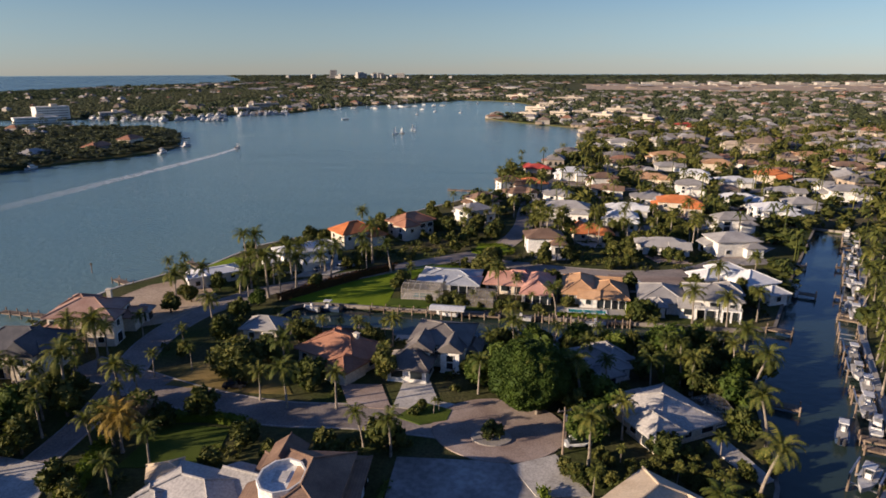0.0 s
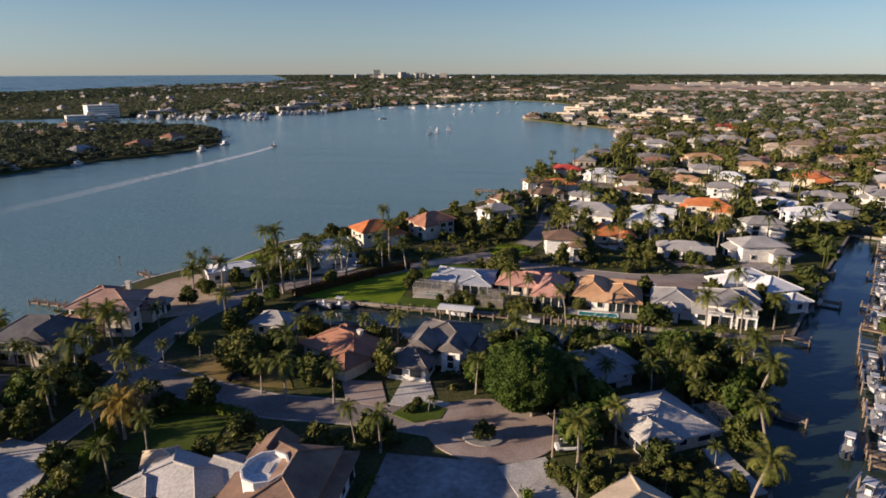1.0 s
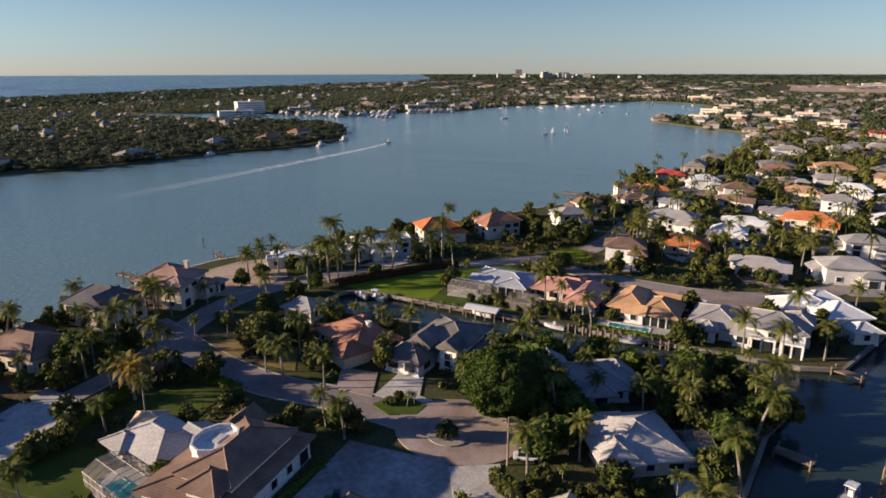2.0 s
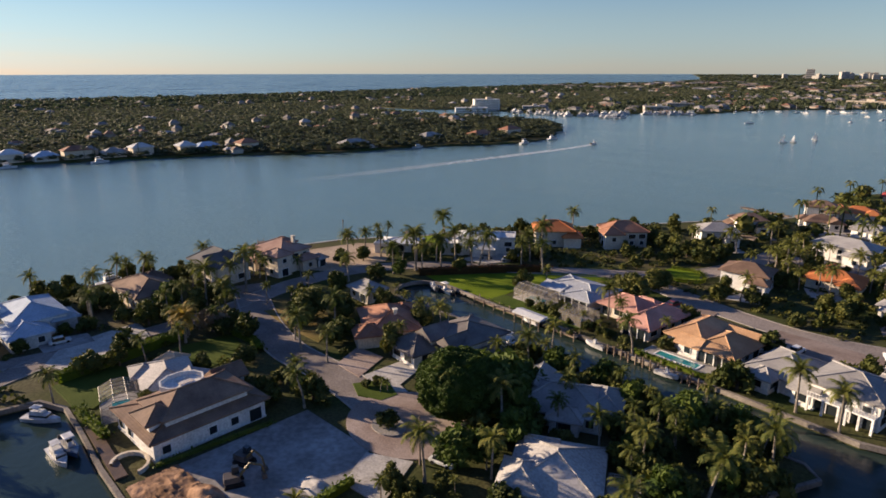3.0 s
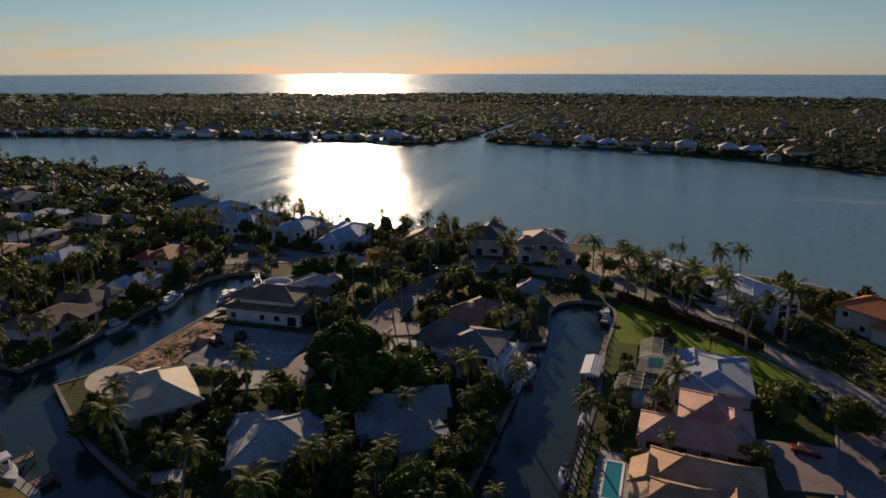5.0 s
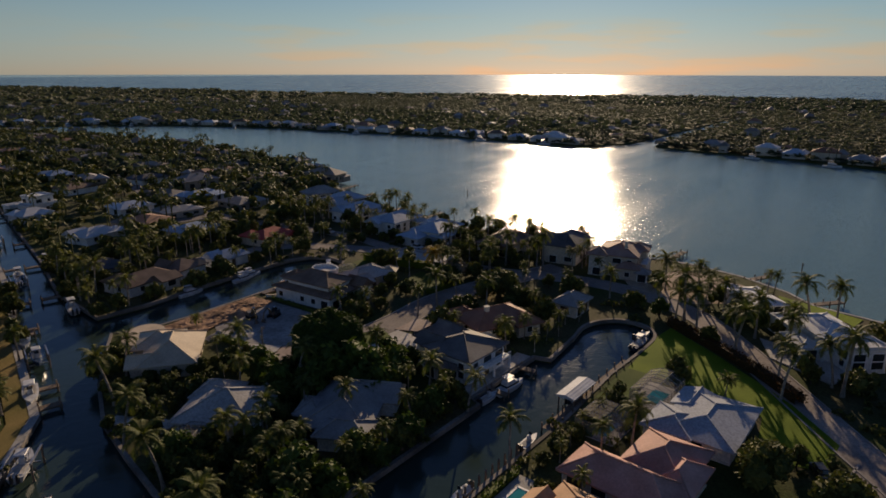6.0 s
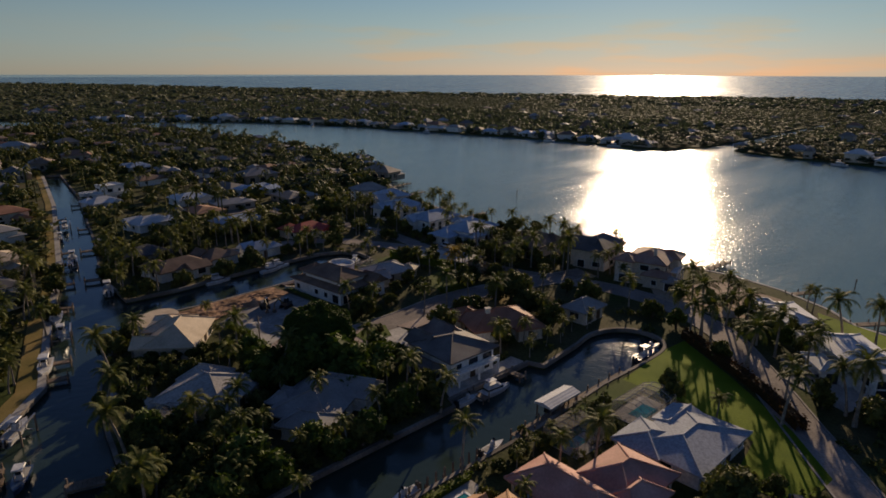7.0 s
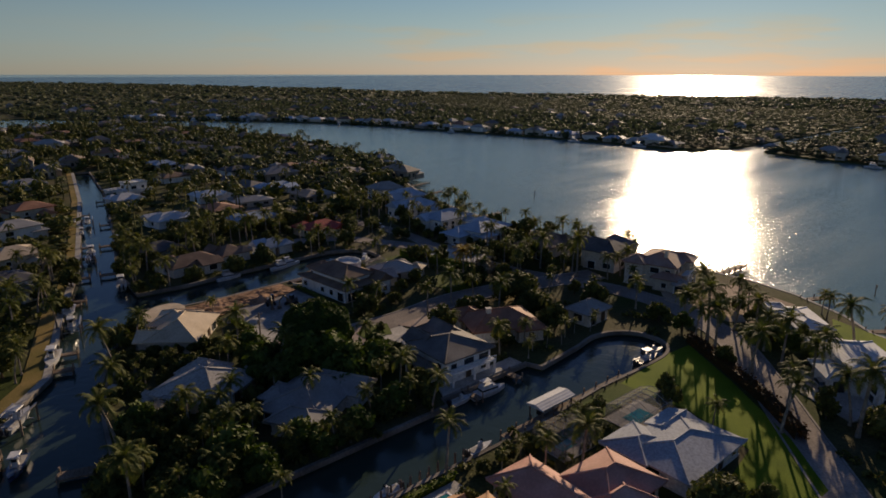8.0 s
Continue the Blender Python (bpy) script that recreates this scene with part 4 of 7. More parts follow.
screen_cage(-29, 160.2, -3, 10, 6.5, 2.8, "white screened pool enclosure beside the lawn", M_CONC)
screen_cage(-43.5, 61.6, -12, 10, 6.5, 2.6, "screened pool enclosure behind the grey-roofed house", M_DARKMETAL)
screen_cage(32.2, 105.6, 31, 4.4, 6.4, 2.4, "dark screened porch beside the pale grey roof", M_DARKMETAL)
screen_cage(-12.5, 156.5, -4, 7, 7, 2.8, "dark screened patio enclosure beside a pink roof", M_DARKMETAL)

# open pool behind the tan-roofed house
pool = thing("swimming_pool", 15.5, 154, GROUND, -2, "turquoise swimming pool in a pale stone deck", "pool")
bm = bmesh.new()
box(bm, 0, 0, -0.3, 17, 5.4, 0.42)
part("deck", bm, M_CONC, pool)
bm = bmesh.new()
box(bm, -1, 0, 0.08, 9.4, 2.4, 0.1)
part("water_surface", bm, M_POOL, pool, "turquoise pool water")
for sx, sy, w, d in ((-1, 1.35, 9.9, 0.35), (-1, -1.35, 9.9, 0.35), (3.8, 0, 0.35, 2.4), (-5.8, 0, 0.35, 2.4)):
    bm = bmesh.new()
    box(bm, sx, sy, 0.1, w, d, 0.14)
    part("coping", bm, M_TRIM, pool)
HOUSE_BOXES.append((15.5, 153.5, 9, 3, 0))

# roof deck with its parapet and pool on the brown-roofed house
bm = bmesh.new()
slab(bm, [(-1.9 + 3.1 * math.cos(u), -0.4 + 3.7 * math.sin(u)) for u in (2 * math.pi * (k + 0.5) / 10 for k in range(10))], 6.9, 3.2)
deck = part("roof_deck", bm, M_WHITE, H2, "white roof terrace")
bm = bmesh.new()
ribbon(bm, [(-1.9 + 3.1 * math.cos(u), -0.4 + 3.7 * math.sin(u)) for u in (2 * math.pi * (k + 0.5) / 10 for k in range(10))], 0.3, 7.65, 0.8, 0.0, True)
part("parapet", bm, M_WHITE, deck)
bm = bmesh.new()
box(bm, -2.2, 0.2, 6.9, 2.0, 2.4, 0.12)
part("deck_mat", bm, M_CONC, deck)
bm = bmesh.new()  # walled spa terrace at the canal corner
ribbon(bm, [(5.2 + 3.2 * math.cos(u), -12.6 + 2.6 * math.sin(u)) for u in (2 * math.pi * k / 18 for k in range(13))], 0.45, 0.7, 1.0)
part("terrace_wall", bm, M_CREAM, H2, "curved cream garden wall")
# the curved flat canopy towards the canal
bm = bmesh.new()
slab(bm, [(-9.0 + 6.0 * math.cos(u), -7.4 + 4.4 * math.sin(u)) for u in (2 * math.pi * k / 28 for k in range(28))], 3.15, 0.4)
canopy_roof = part("curved_roof", bm, M_CREAM_R, H7, "rounded flat sand-coloured roof")
for k in range(6):
    u = math.pi * (0.9 + 0.2 * k)
    bm = bmesh.new()
    tube(bm, [(-9.0 + 5.4 * math.cos(u), -7.4 + 3.8 * math.sin(u), -0.2), (-9.0 + 5.4 * math.cos(u), -7.4 + 3.8 * math.sin(u), 2.8)], [0.2, 0.2], 8)
    part("column", bm, M_WHITE, canopy_roof)


def lanai(ob, x, y, w):
    """A shaded sliding-glass front under the eaves, with slim white posts."""
    bm = bmesh.new()
    box(bm, x, y - 0.16, 0.1, w, 0.14, 2.2)
    front = part("glass_front", bm, M_GLASS, ob, "dark sliding glass front")
    for k in range(int(w / 1.8) + 1):
        bm = bmesh.new()
        box(bm, x - w / 2 + k * w / int(w / 1.8), y - 0.28, 0.0, 0.22, 0.2, 2.5)
        part("post", bm, M_TRIM, front)


lanai(H10, 5.0, -7.25, 7.2)
lanai(H9, 3.8, -8.7, 6.0)
lanai(H13, 4.8, -6.8, 7.0)
# dark glass put in for the shade of recesses along this canal front
lanai(H11, -7.0, -4.7, 3.4)
lanai(H11, 3.4, -5.5, 4.6)
lanai(H11, 9.2, -5.5, 3.8)
# skylights on the pale roof
for k in (-1.0, 0.2):
    bm = bmesh.new()
    v = box(bm, k, -2.4, 0, 0.9, 1.3, 0.14)
    bm.transform(Matrix.Translation((0, 0, 3.62)) @ Matrix.Rotation(radians(22), 4, "X") @ Matrix.Translation((0, 0.4, 0)))
    part("skylight", bm, M_GLASS, H1, "dark glass skylight")
# balconies and columns on the canal front of the white two-storey houses


def balcony(ob, x, y, w, z, face=-1):
    bm = bmesh.new()
    box(bm, x, y + face * 1.0, z, w, 2.0, 0.25)
    b = part("balcony", bm, M_TRIM, ob)
    for k in range(3):
        bm = bmesh.new()
        box(bm, x - w / 2 + 0.2 + k * (w - 0.4) / 2, y + face * 1.8, -z + z, 0.35, 0.35, z)
        part("column", bm, M_TRIM, b)
    bm = bmesh.new()
    box(bm, x, y + face * 1.9, z + 0.95, w, 0.1, 0.1)
    for k in range(int(w / 0.5) + 1):
        box(bm, x - w / 2 + k * 0.5, y + face * 1.9, z + 0.25, 0.07, 0.07, 0.75)
    part("railing", bm, M_TRIM, b)


balcony(H11, 3.4, -5.4, 5.5, 2.8)
balcony(H11, 9.2, -5.4, 4.5, 2.8)
balcony(H4, 0, 6.9, 11, 2.9, 1)
balcony(VILLA, 0, 6.5, 8, 3.6, 1)
for ob, x, y, z in ((H3, 3, 1, 4.4), (VILLA, 4, 2, 8.0)):
    bm = bmesh.new()
    box(bm, x, y, z, 1.0, 0.8, 2.0)
    box(bm, x, y, z + 2.0, 1.3, 1.1, 0.2)
    part("chimney", bm, M_CREAM, ob)

# ---------------------------------------------------------------- docks, boats


def dock(x, y, yaw, length, width, label, posts=True):
    ob = thing("dock", x, y, 0, yaw, label, "dock", "docks on the water")
    bm = bmesh.new()
    n = int(length / 0.55)
    for k in range(n):
        box(bm, (k + 0.5) * length / n, 0, 1.0, length / n - 0.06, width, 0.12)
    part("decking", bm, M_WOOD, ob)
    for s in (-1, 1):
        bm = bmesh.new()
        box(bm, length / 2, s * (width / 2 - 0.15), 0.75, length, 0.18, 0.25)
        part("beam", bm, M_WOOD, ob)
    if posts:
        for k in range(max(2, int(length / 3.5) + 1)):
            for s in (-1, 1):
                bm = bmesh.new()
                px = 0.3 + k * (length - 0.6) / max(1, int(length / 3.5))
                tube(bm, [(px, s * (width / 2 + 0.12), -2.2), (px, s * (width / 2 + 0.12), 1.9)], [0.17, 0.15], 6)
                part("piling", bm, M_WOOD, ob)
    return ob


def hull_bm(length, beam, height, sheer=0.25):
    bm = bmesh.new()
    n = 9
    rows = []
    for i in range(n):
        u = i / (n - 1)
        b = beam / 2 * (1 - max(0, (u - 0.45) / 0.55) ** 2.2) * (0.93 + 0.07 * min(1, u * 3))
        x = -length / 2 + length * u
        z = height * (1 + sheer * u * u)
        rows.append([bm.verts.new(p) for p in ((x, -max(b, 0.03), z), (x, -max(b * 0.8, 0.02), 0.1 + 0.25 * u ** 3), (x, 0, -0.15 + 0.4 * u ** 4),
                                               (x, max(b * 0.8, 0.02), 0.1 + 0.25 * u ** 3), (x, max(b, 0.03), z))])
    for a, b in zip(rows, rows[1:]):
        for k in range(4):
            bm.faces.new((a[k], b[k], b[k + 1], a[k + 1]))
        bm.faces.new((a[4], b[4], b[0], a[0]))
    bm.faces.new(rows[0][::-1])
    bmesh.ops.recalc_face_normals(bm, faces=bm.faces)
    return bm


def console_boat(name, length, hull_m, label, top=True):
    ob = thing(name, 0, -9000, 0, 0, label, "boat", "moored boats")
    beam = length * 0.32
    hull = part("hull", hull_bm(length, beam, 0.9), hull_m, ob)
    bm = bmesh.new()
    box(bm, -length * 0.1, 0, 0.93, length * 0.62, beam * 0.72, 0.05)
    part("cockpit_floor", bm, M_CONC, hull)
    bm = bmesh.new()
    box(bm, 0, 0, 0.9, length * 0.14, beam * 0.36, 1.0, 0, 0.8)
    part("console", bm, M_HULL, ob)
    bm = bmesh.new()
    box(bm, length * 0.06, 0, 1.85, 0.08, beam * 0.34, 0.5)
    part("windscreen", bm, M_GLASS, ob)
    if top:
        bm = bmesh.new()
        box(bm, -length * 0.02, 0, 2.75, length * 0.3, beam * 0.7, 0.12, 0, 0.9)
        canopy = part("canopy", bm, M_HULL, ob)
        for sx in (-1, 1):
            for sy in (-1, 1):
                bm = bmesh.new()
                tube(bm, [(sx * length * 0.1, sy * beam * 0.22, 0.9), (sx * length * 0.1, sy * beam * 0.28, 2.8)], [0.05, 0.05], 5)
                part("post", bm, M_METAL, canopy)
    for sy in (-0.35, 0.35):
        bm = bmesh.new()
        box(bm, -length / 2 - 0.25, sy * beam * 0.5, 0.2, 0.5, 0.4, 1.3, 0, 0.8)
        part("outboard_engine", bm, M_ENGINE, ob)
    return ob


def cruiser(name, length, label):
    ob = thing(name, 0, -9000, 0, 0, label, "boat", "moored boats")
    beam = length * 0.3
    part("hull", hull_bm(length, beam, 1.3), M_HULL, ob)
    bm = bmesh.new()
    box(bm, -length * 0.02, 0, 1.3, length * 0.5, beam * 0.7, 1.3, 0, 0.85)
    cabin = part("cabin", bm, M_HULL, ob)
    bm = bmesh.new()
    box(bm, -length * 0.02, 0, 1.75, length * 0.48, beam * 0.68, 0.45, 0, 0.97)
    part("cabin_window", bm, M_GLASS, cabin)
    bm = bmesh.new()
    box(bm, -length * 0.08, 0, 2.6, length * 0.34, beam * 0.6, 0.7, 0, 0.9)
    part("flybridge", bm, M_HULL, ob)
    bm = bmesh.new()
    box(bm, -length * 0.1, 0, 4.3, length * 0.26, beam * 0.6, 0.1)
    for sx in (-1, 1):
        for sy in (-1, 1):
            box(bm, -length * 0.1 + sx * length * 0.11, sy * beam * 0.26, 3.2, 0.07, 0.07, 1.1)
    part("bimini_top", bm, M_HULL, ob)
    return ob


def sailboat(name, length, label, sail=False):
    ob = thing(name, 0, -9000, 0, 0, label, "sailboat", "sailboats on the bay")
    part("hull", hull_bm(length, length * 0.28, 1.0), M_HULL, ob)
    bm = bmesh.new()
    box(bm, 0, 0, 1.0, length * 0.35, length * 0.16, 0.5, 0, 0.8)
    part("cabin", bm, M_HULL, ob)
    bm = bmesh.new()
    tube(bm, [(length * 0.08, 0, 0.8), (length * 0.08, 0, length * 1.25)], [0.12, 0.08], 6)
    part("mast", bm, M_METAL, ob)
    bm = bmesh.new()
    tube(bm, [(length * 0.08, 0, 1.9), (-length * 0.36, 0, 1.9)], [0.16, 0.14], 6)
    part("boom", bm, M_HULL, ob)
    if sail:
        bm = bmesh.new()
        a = [bm.verts.new(p) for p in ((length * 0.05, 0, 2.1), (-length * 0.36, 0.25, 2.1), (length * 0.05, 0, length * 1.2))]
        b = [bm.verts.new(p) for p in ((length * 0.05, 0.06, 2.1), (-length * 0.36, 0.31, 2.1), (length * 0.05, 0.06, length * 1.2))]
        bm.faces.new(a), bm.faces.new(b[::-1])
        for i in range(3):
            bm.faces.new((a[i], b[i], b[(i + 1) % 3], a[(i + 1) % 3]))
        part("sail", bm, M_TRIM, ob, "white hoisted sail")
    return ob


def put(ob, x, y, z, yaw, size=1.0):
    return copy_thing(ob, pose(x * S, y * S, z * S, 0, 0, yaw) @ Matrix.Scale(size, 4))


def first(ob, x, y, z, yaw):
    ob.matrix_basis = pose(x * S, y * S, z * S, 0, 0, yaw)


b_white = console_boat("motorboat", 7.5, M_HULL, "white open motorboat with a hard top, moored at a dock")
b_navy = console_boat("motorboat", 7.0, M_NAVY, "dark blue open motorboat moored at a dock")
b_skiff = console_boat("skiff", 5.0, M_HULL, "small white open skiff at the seawall", top=False)
b_cruiser = cruiser("cabin_cruiser", 11, "white cabin cruiser with a flybridge, moored")
b_sail = sailboat("sailboat", 10, "white sailboat at anchor with bare mast")
b_dinghy = sailboat("sailing_dinghy", 6, "small sailing dinghy with a white sail", True)
first(b_white, 65.5, 122, 0.5, 70)
for x, y, yaw in ((89.5, 180, 68), (81, 162, 68), (40.5, 65.6, 70), (14.7, 24, 255), (31, 37.6, 72), (12, -16, 255), (110, 227, 66)):
    put(b_white, x, y, 0.5, yaw, 1.15)
first(b_navy, -52, 148.6, 0.1, 175)
for x, y, yaw in ((101.5, 208, 68), (-0.3, -28, 255), (20, 0, 72), (53.5, 104, 65), (-36, 51.5, 5), (7, -48, 255)):
    put(b_navy, x, y, 0.3, yaw)
first(b_skiff, -11, 134.6, 0.05, 175)
for x, y, yaw in ((-56, 147.8, 160), (-2, 148.2, 178), (79, 204, 248), (72, 176, 248), (16, 147, 0), (4, -70, 75)):
    put(b_skiff, x, y, 0.4, yaw)
first(b_cruiser, -279, 446, 0, 90)
for x, y, yaw in ((60.5, 107.5, 65), (-31, 36.6, 180), (-11, 36.8, 178), (-50, 50.2, 40), (-35, 49.6, 5), (-27.6, 38, 185), (118, 252, 66)):
    put(b_cruiser, x, y, 0, yaw, 0.66)
put(b_cruiser, -17.2, 135.6, 0, 172, 0.72)
put(b_cruiser, -122.5, 82, 0, 95, 0.8)
first(b_sail, -240, 793, 0, 40)
_r = random.Random(4)
for k in range(26):
    u = _r.random()
    put(b_sail, -330 + 300 * u + _r.uniform(-15, 15), 1010 + 230 * u + _r.uniform(-40, 30) - 40 * (u > 0.8), 0, _r.uniform(0, 360), _r.uniform(0.8, 1.3))
for x, y in ((-167, 897), (-151, 962), (-110, 940), (-180, 1010)):
    put(b_sail, x, y, 0, _r.uniform(0, 360))
first(b_dinghy, -136, 613, 0, 30)
for x, y, yaw in ((-128, 663, 60), (-131, 622, 10), (-124, 655, 80)):
    put(b_dinghy, x, y, 0, yaw, 0.9)
for k in range(80):  # the marina's rows
    u = _r.random()
    row = _r.choice(((-560, 742, -455, 742), (-445, 750, -418, 830), (-410, 838, -352, 880), (-420, 742, -385, 760)))
    put(b_cruiser, row[0] + (row[2] - row[0]) * u, row[1] + (row[3] - row[1]) * u, 0, _r.choice((80, 100, 260, 280)), _r.uniform(0.9, 1.5))
for x, y, yaw, s in ((-284, 489, 80, 1.0), (-395, 150, 90, 1.0), (-408, 100, 85, 0.9), (-385, 255, 70, 1.0), (-335, 330, 90, 0.9),
                     (-400, -60, 100, 1), (-395, -120, 90, 1), (-372, -250, 80, 1), (-340, -400, 60, 1), (-285, -510, 50, 1), (-240, -560, 40, 1.2), (-318, 362, 90, 0.9)):
    put(b_cruiser, x, y, 0, yaw, s)

# runabout under way with its wake
run = put(b_white, -238, 486, 0.1, 92, 1.2)
run["label"], run["group"] = "white motorboat running across the bay", "boats under way"
bm = bmesh.new()
wake = spline([(-238, 484), (-235, 440), (-236, 384), (-238, 328), (-239, 285), (-242, 240), (-246, 160), (-256, 60)], 4)
rows = []
for i, (x, y) in enumerate(wake):
    u = i / (len(wake) - 1)
    w = 2.2 + 6.5 * u
    rows.append([bm.verts.new((x + k * w + _r.uniform(-0.5, 0.5), y, 0.06)) for k in (-1, -0.4, 0.4, 1)])
for a, b in zip(rows, rows[1:]):
    for k in range(3):
        bm.faces.new((a[k], a[k + 1], b[k + 1], b[k]))
tagged(part("wake", bm, M_FOAM), "pale foaming wake behind a motorboat", kind="structure")

# docks along the canals and the bay
for x, y, yaw, ln, wd, text in (
        (44, 113, -20, 6, 2.2, "short pale dock on the canal bank"), (-27, 137.4, 90, -1.6, 7, "timber boat slip by the canal house"), (-13.4, 132.8, 90, 4.5, 1.4, "timber dock by the canal"), (-25, 132.8, 90, 4, 1.6, "timber dock by the canal"),
        (56, 150, -25, 6, 2, "timber dock with pilings"), (72, 178, -25, 6, 2, "timber dock with pilings"), (80, 206, -25, 6, 2, "timber dock with pilings"),
        (92, 235, -25, 6, 2, "timber dock with pilings"), (66, 117, 155, 5, 1.8, "timber dock with pilings"), (60, 101, 160, 5, 1.8, "timber dock with pilings"),
        (86.5, 174, 155, 5, 1.8, "timber dock with pilings"), (98.5, 202, 155, 5, 1.8, "timber dock with pilings"), (109, 225, 155, 5, 1.8, "timber dock with pilings"),
        (80, 157, 155, 5, 1.8, "timber dock with pilings"), (42, 72, 165, 4, 1.8, "timber dock with pilings"), (31, 33, 165, 4, 1.8, "timber dock with pilings"),
        (23, 10, 165, 4, 1.8, "timber dock with pilings"), (12, 12, -15, 5, 2, "timber dock with pilings"), (3, -22, -15, 5, 2, "timber dock with pilings"),
        (-6, -55, -15, 5, 2, "timber dock with pilings"), (-18, -105, -15, 5, 2, "timber dock with pilings"), (13, -25, 165, 4, 1.8, "timber dock with pilings"),
        (0, -80, 165, 4, 1.8, "timber dock with pilings"), (-120, 133, 175, 14, 2, "timber pier on the bay"), (-114, 158, 150, 9, 2, "timber pier on the bay"),
        (-102, 176, 140, 10, 2, "timber pier on the bay"), (-119, 12, 180, 14, 2, "timber pier on the bay"), (-122, 32, 180, 12, 2, "timber pier on the bay"),
        (-133, -20, 185, 16, 2, "timber pier on the bay"), (-145, -42, 190, 16, 2, "timber pier on the bay"), (-165, -72, 200, 18, 2, "timber pier on the bay"),
        (-22, 316, 170, 22, 2.5, "long timber pier on the bay"), (-322, 541, 20, 10, 3, "timber pier at the island's tip"), (12, 55.5, -60, 5, 2, "timber dock at the lot's corner"),
        (-41, 149.9, -2, 34, 1.8, "timber boardwalk along the seawall"), (2, 149.6, -3, 22, 1.6, "timber boardwalk along the seawall")):
    if ln > 0:
        dock(x, y, yaw, ln, wd, text)
# dock on the bare canal bank by the pool
for k in range(14):
    pile_ob = thing("mooring_pile", 1.5 + k * 1.75, 147.9 - 0.05 * k, 0, 0, "weathered timber mooring pile at the seawall", "pile", "mooring piles")
    bm = bmesh.new()
    tube(bm, [(0, 0, -2.2), (0, 0, 2.3)], [0.22, 0.18], 7)
    tube(bm, [(0, 0, 2.3), (0, 0, 2.55)], [0.2, 0.03], 7)
    part("post", bm, M_WOOD, pile_ob)



def boat_lift(label="timber boat lift with four tall pilings and a cradle"):
    ob = thing("boat_lift", 0, -9000, 0, 0, label, "boat lift", "boat lifts on the canals")
    for sx in (-1, 1):
        for sy in (-1, 1):
            bm = bmesh.new()
            tube(bm, [(sx * 2.6, sy * 1.9, -2.2), (sx * 2.6, sy * 1.9, 3.0)], [0.19, 0.16], 7)
            part("piling", bm, M_WOOD, ob)
    for sy in (-1, 1):
        bm = bmesh.new()
        box(bm, 0, sy * 1.9, 3.0, 5.8, 0.25, 0.28)
        part("top_beam", bm, M_METAL, ob)
    for sx in (-1, 1):
        bm = bmesh.new()
        box(bm, sx * 1.5, 0, 0.85, 0.22, 3.7, 0.22)
        part("cradle_beam", bm, M_METAL, ob)
    return ob


def bank_place(y, out):
    """A place off the east bank's wall at y, and the bank's bearing there."""
    ys, xs = [q[1] for q in reversed(CANAL_EAST)], [q[0] for q in reversed(CANAL_EAST)]
    x, dx = np.interp(y, ys, xs), np.interp(y + 4, ys, xs) - np.interp(y - 4, ys, xs)
    v = np.array((dx, 8.0)) / math.hypot(dx, 8.0)
    return x - v[1] * out, y + v[0] * out, math.degrees(math.atan2(v[1], v[0]))


lift = boat_lift()
lift_rng = random.Random(15)
for k, y in enumerate((112, 126, 135, 146, 166, 185, 196, 213, 236, 88, 50, -8, -64)):
    x, yy, yaw = bank_place(y, 2.5)
    if k == 0:
        first(lift, x, yy, 0, yaw)
    else:
        put(lift, x, yy, 0, yaw)
    if k % 5 != 3:
        put((b_white, b_white, b_navy, b_skiff)[k % 4], x, yy, 1.0, yaw + 180 * (k % 2), lift_rng.uniform(0.92, 1.1))
for y in (118, 140, 160, 172, 190, 217, 230, 98, 64, 30):
    x, yy, yaw = bank_place(y, 0.0)
    dock(x, yy, yaw + 90, 4.6, 1.5, "timber dock with pilings")

# boathouse over the lift
bh = thing("boathouse", -20.4, 147.9, 0, -2, "white-roofed open boathouse over a lift", "boathouse")
bm, _info = roof_bm(0, 0, 8.4, 3.2, 2.9, 0.45, "gable", 0.25)
part("roof", bm, M_WHITE_R, bh, "white metal roof")
for i in range(4):
    for s in (-1, 1):
        bm = bmesh.new()
        tube(bm, [(-3.9 + i * 2.6, s * 1.5, -2.2), (-3.9 + i * 2.6, s * 1.5, 2.9)], [0.16, 0.14], 6)
        part("post", bm, M_WOOD, bh)
put(b_skiff, -20.4, 147.9, 0.7, 178, 1.1)

# two channel markers in the bay
for x, y in ((-134.5, 169.4), (-174.7, 17.3)):
    mk = thing("channel_marker", x, y, 0, 20, "dark timber channel marker standing in the bay", "marker", "channel markers")
    bm = bmesh.new()
    tube(bm, [(0, 0, -2.3), (0, 0, 3.4)], [0.16, 0.13], 7)
    part("pile", bm, M_WOOD, mk)
    bm = bmesh.new()
    box(bm, 0, 0.2, 2.5, 0.7, 0.1, 0.7)
    part("board", bm, M_DARKMETAL, mk)

# utility pole
pole = thing("utility_pole", 6.1, 90.4, GROUND, 25, "grey utility pole with a crossarm beside the street", "pole")
bm = bmesh.new()
tube(bm, [(0, 0, -0.3), (0, 0, 8.4)], [0.2, 0.13], 8)
part("post", bm, M_WOOD, pole)
bm = bmesh.new()
box(bm, 0, 0, 7.7, 2.4, 0.16, 0.16)
part("crossarm", bm, M_WOOD, pole)
for k in (-1, 0, 1):
    bm = bmesh.new()
    tube(bm, [(k, 0, 7.86), (k, 0, 8.15)], [0.07, 0.04], 6)
    part("insulator", bm, M_CONC, pole)
bm = bmesh.new()
tube(bm, [(0.35, 0, 5.9), (0.35, 0, 6.9)], [0.24, 0.24], 8)
part("transformer", bm, M_METAL, pole)

# ---------------------------------------------------------------- vehicles


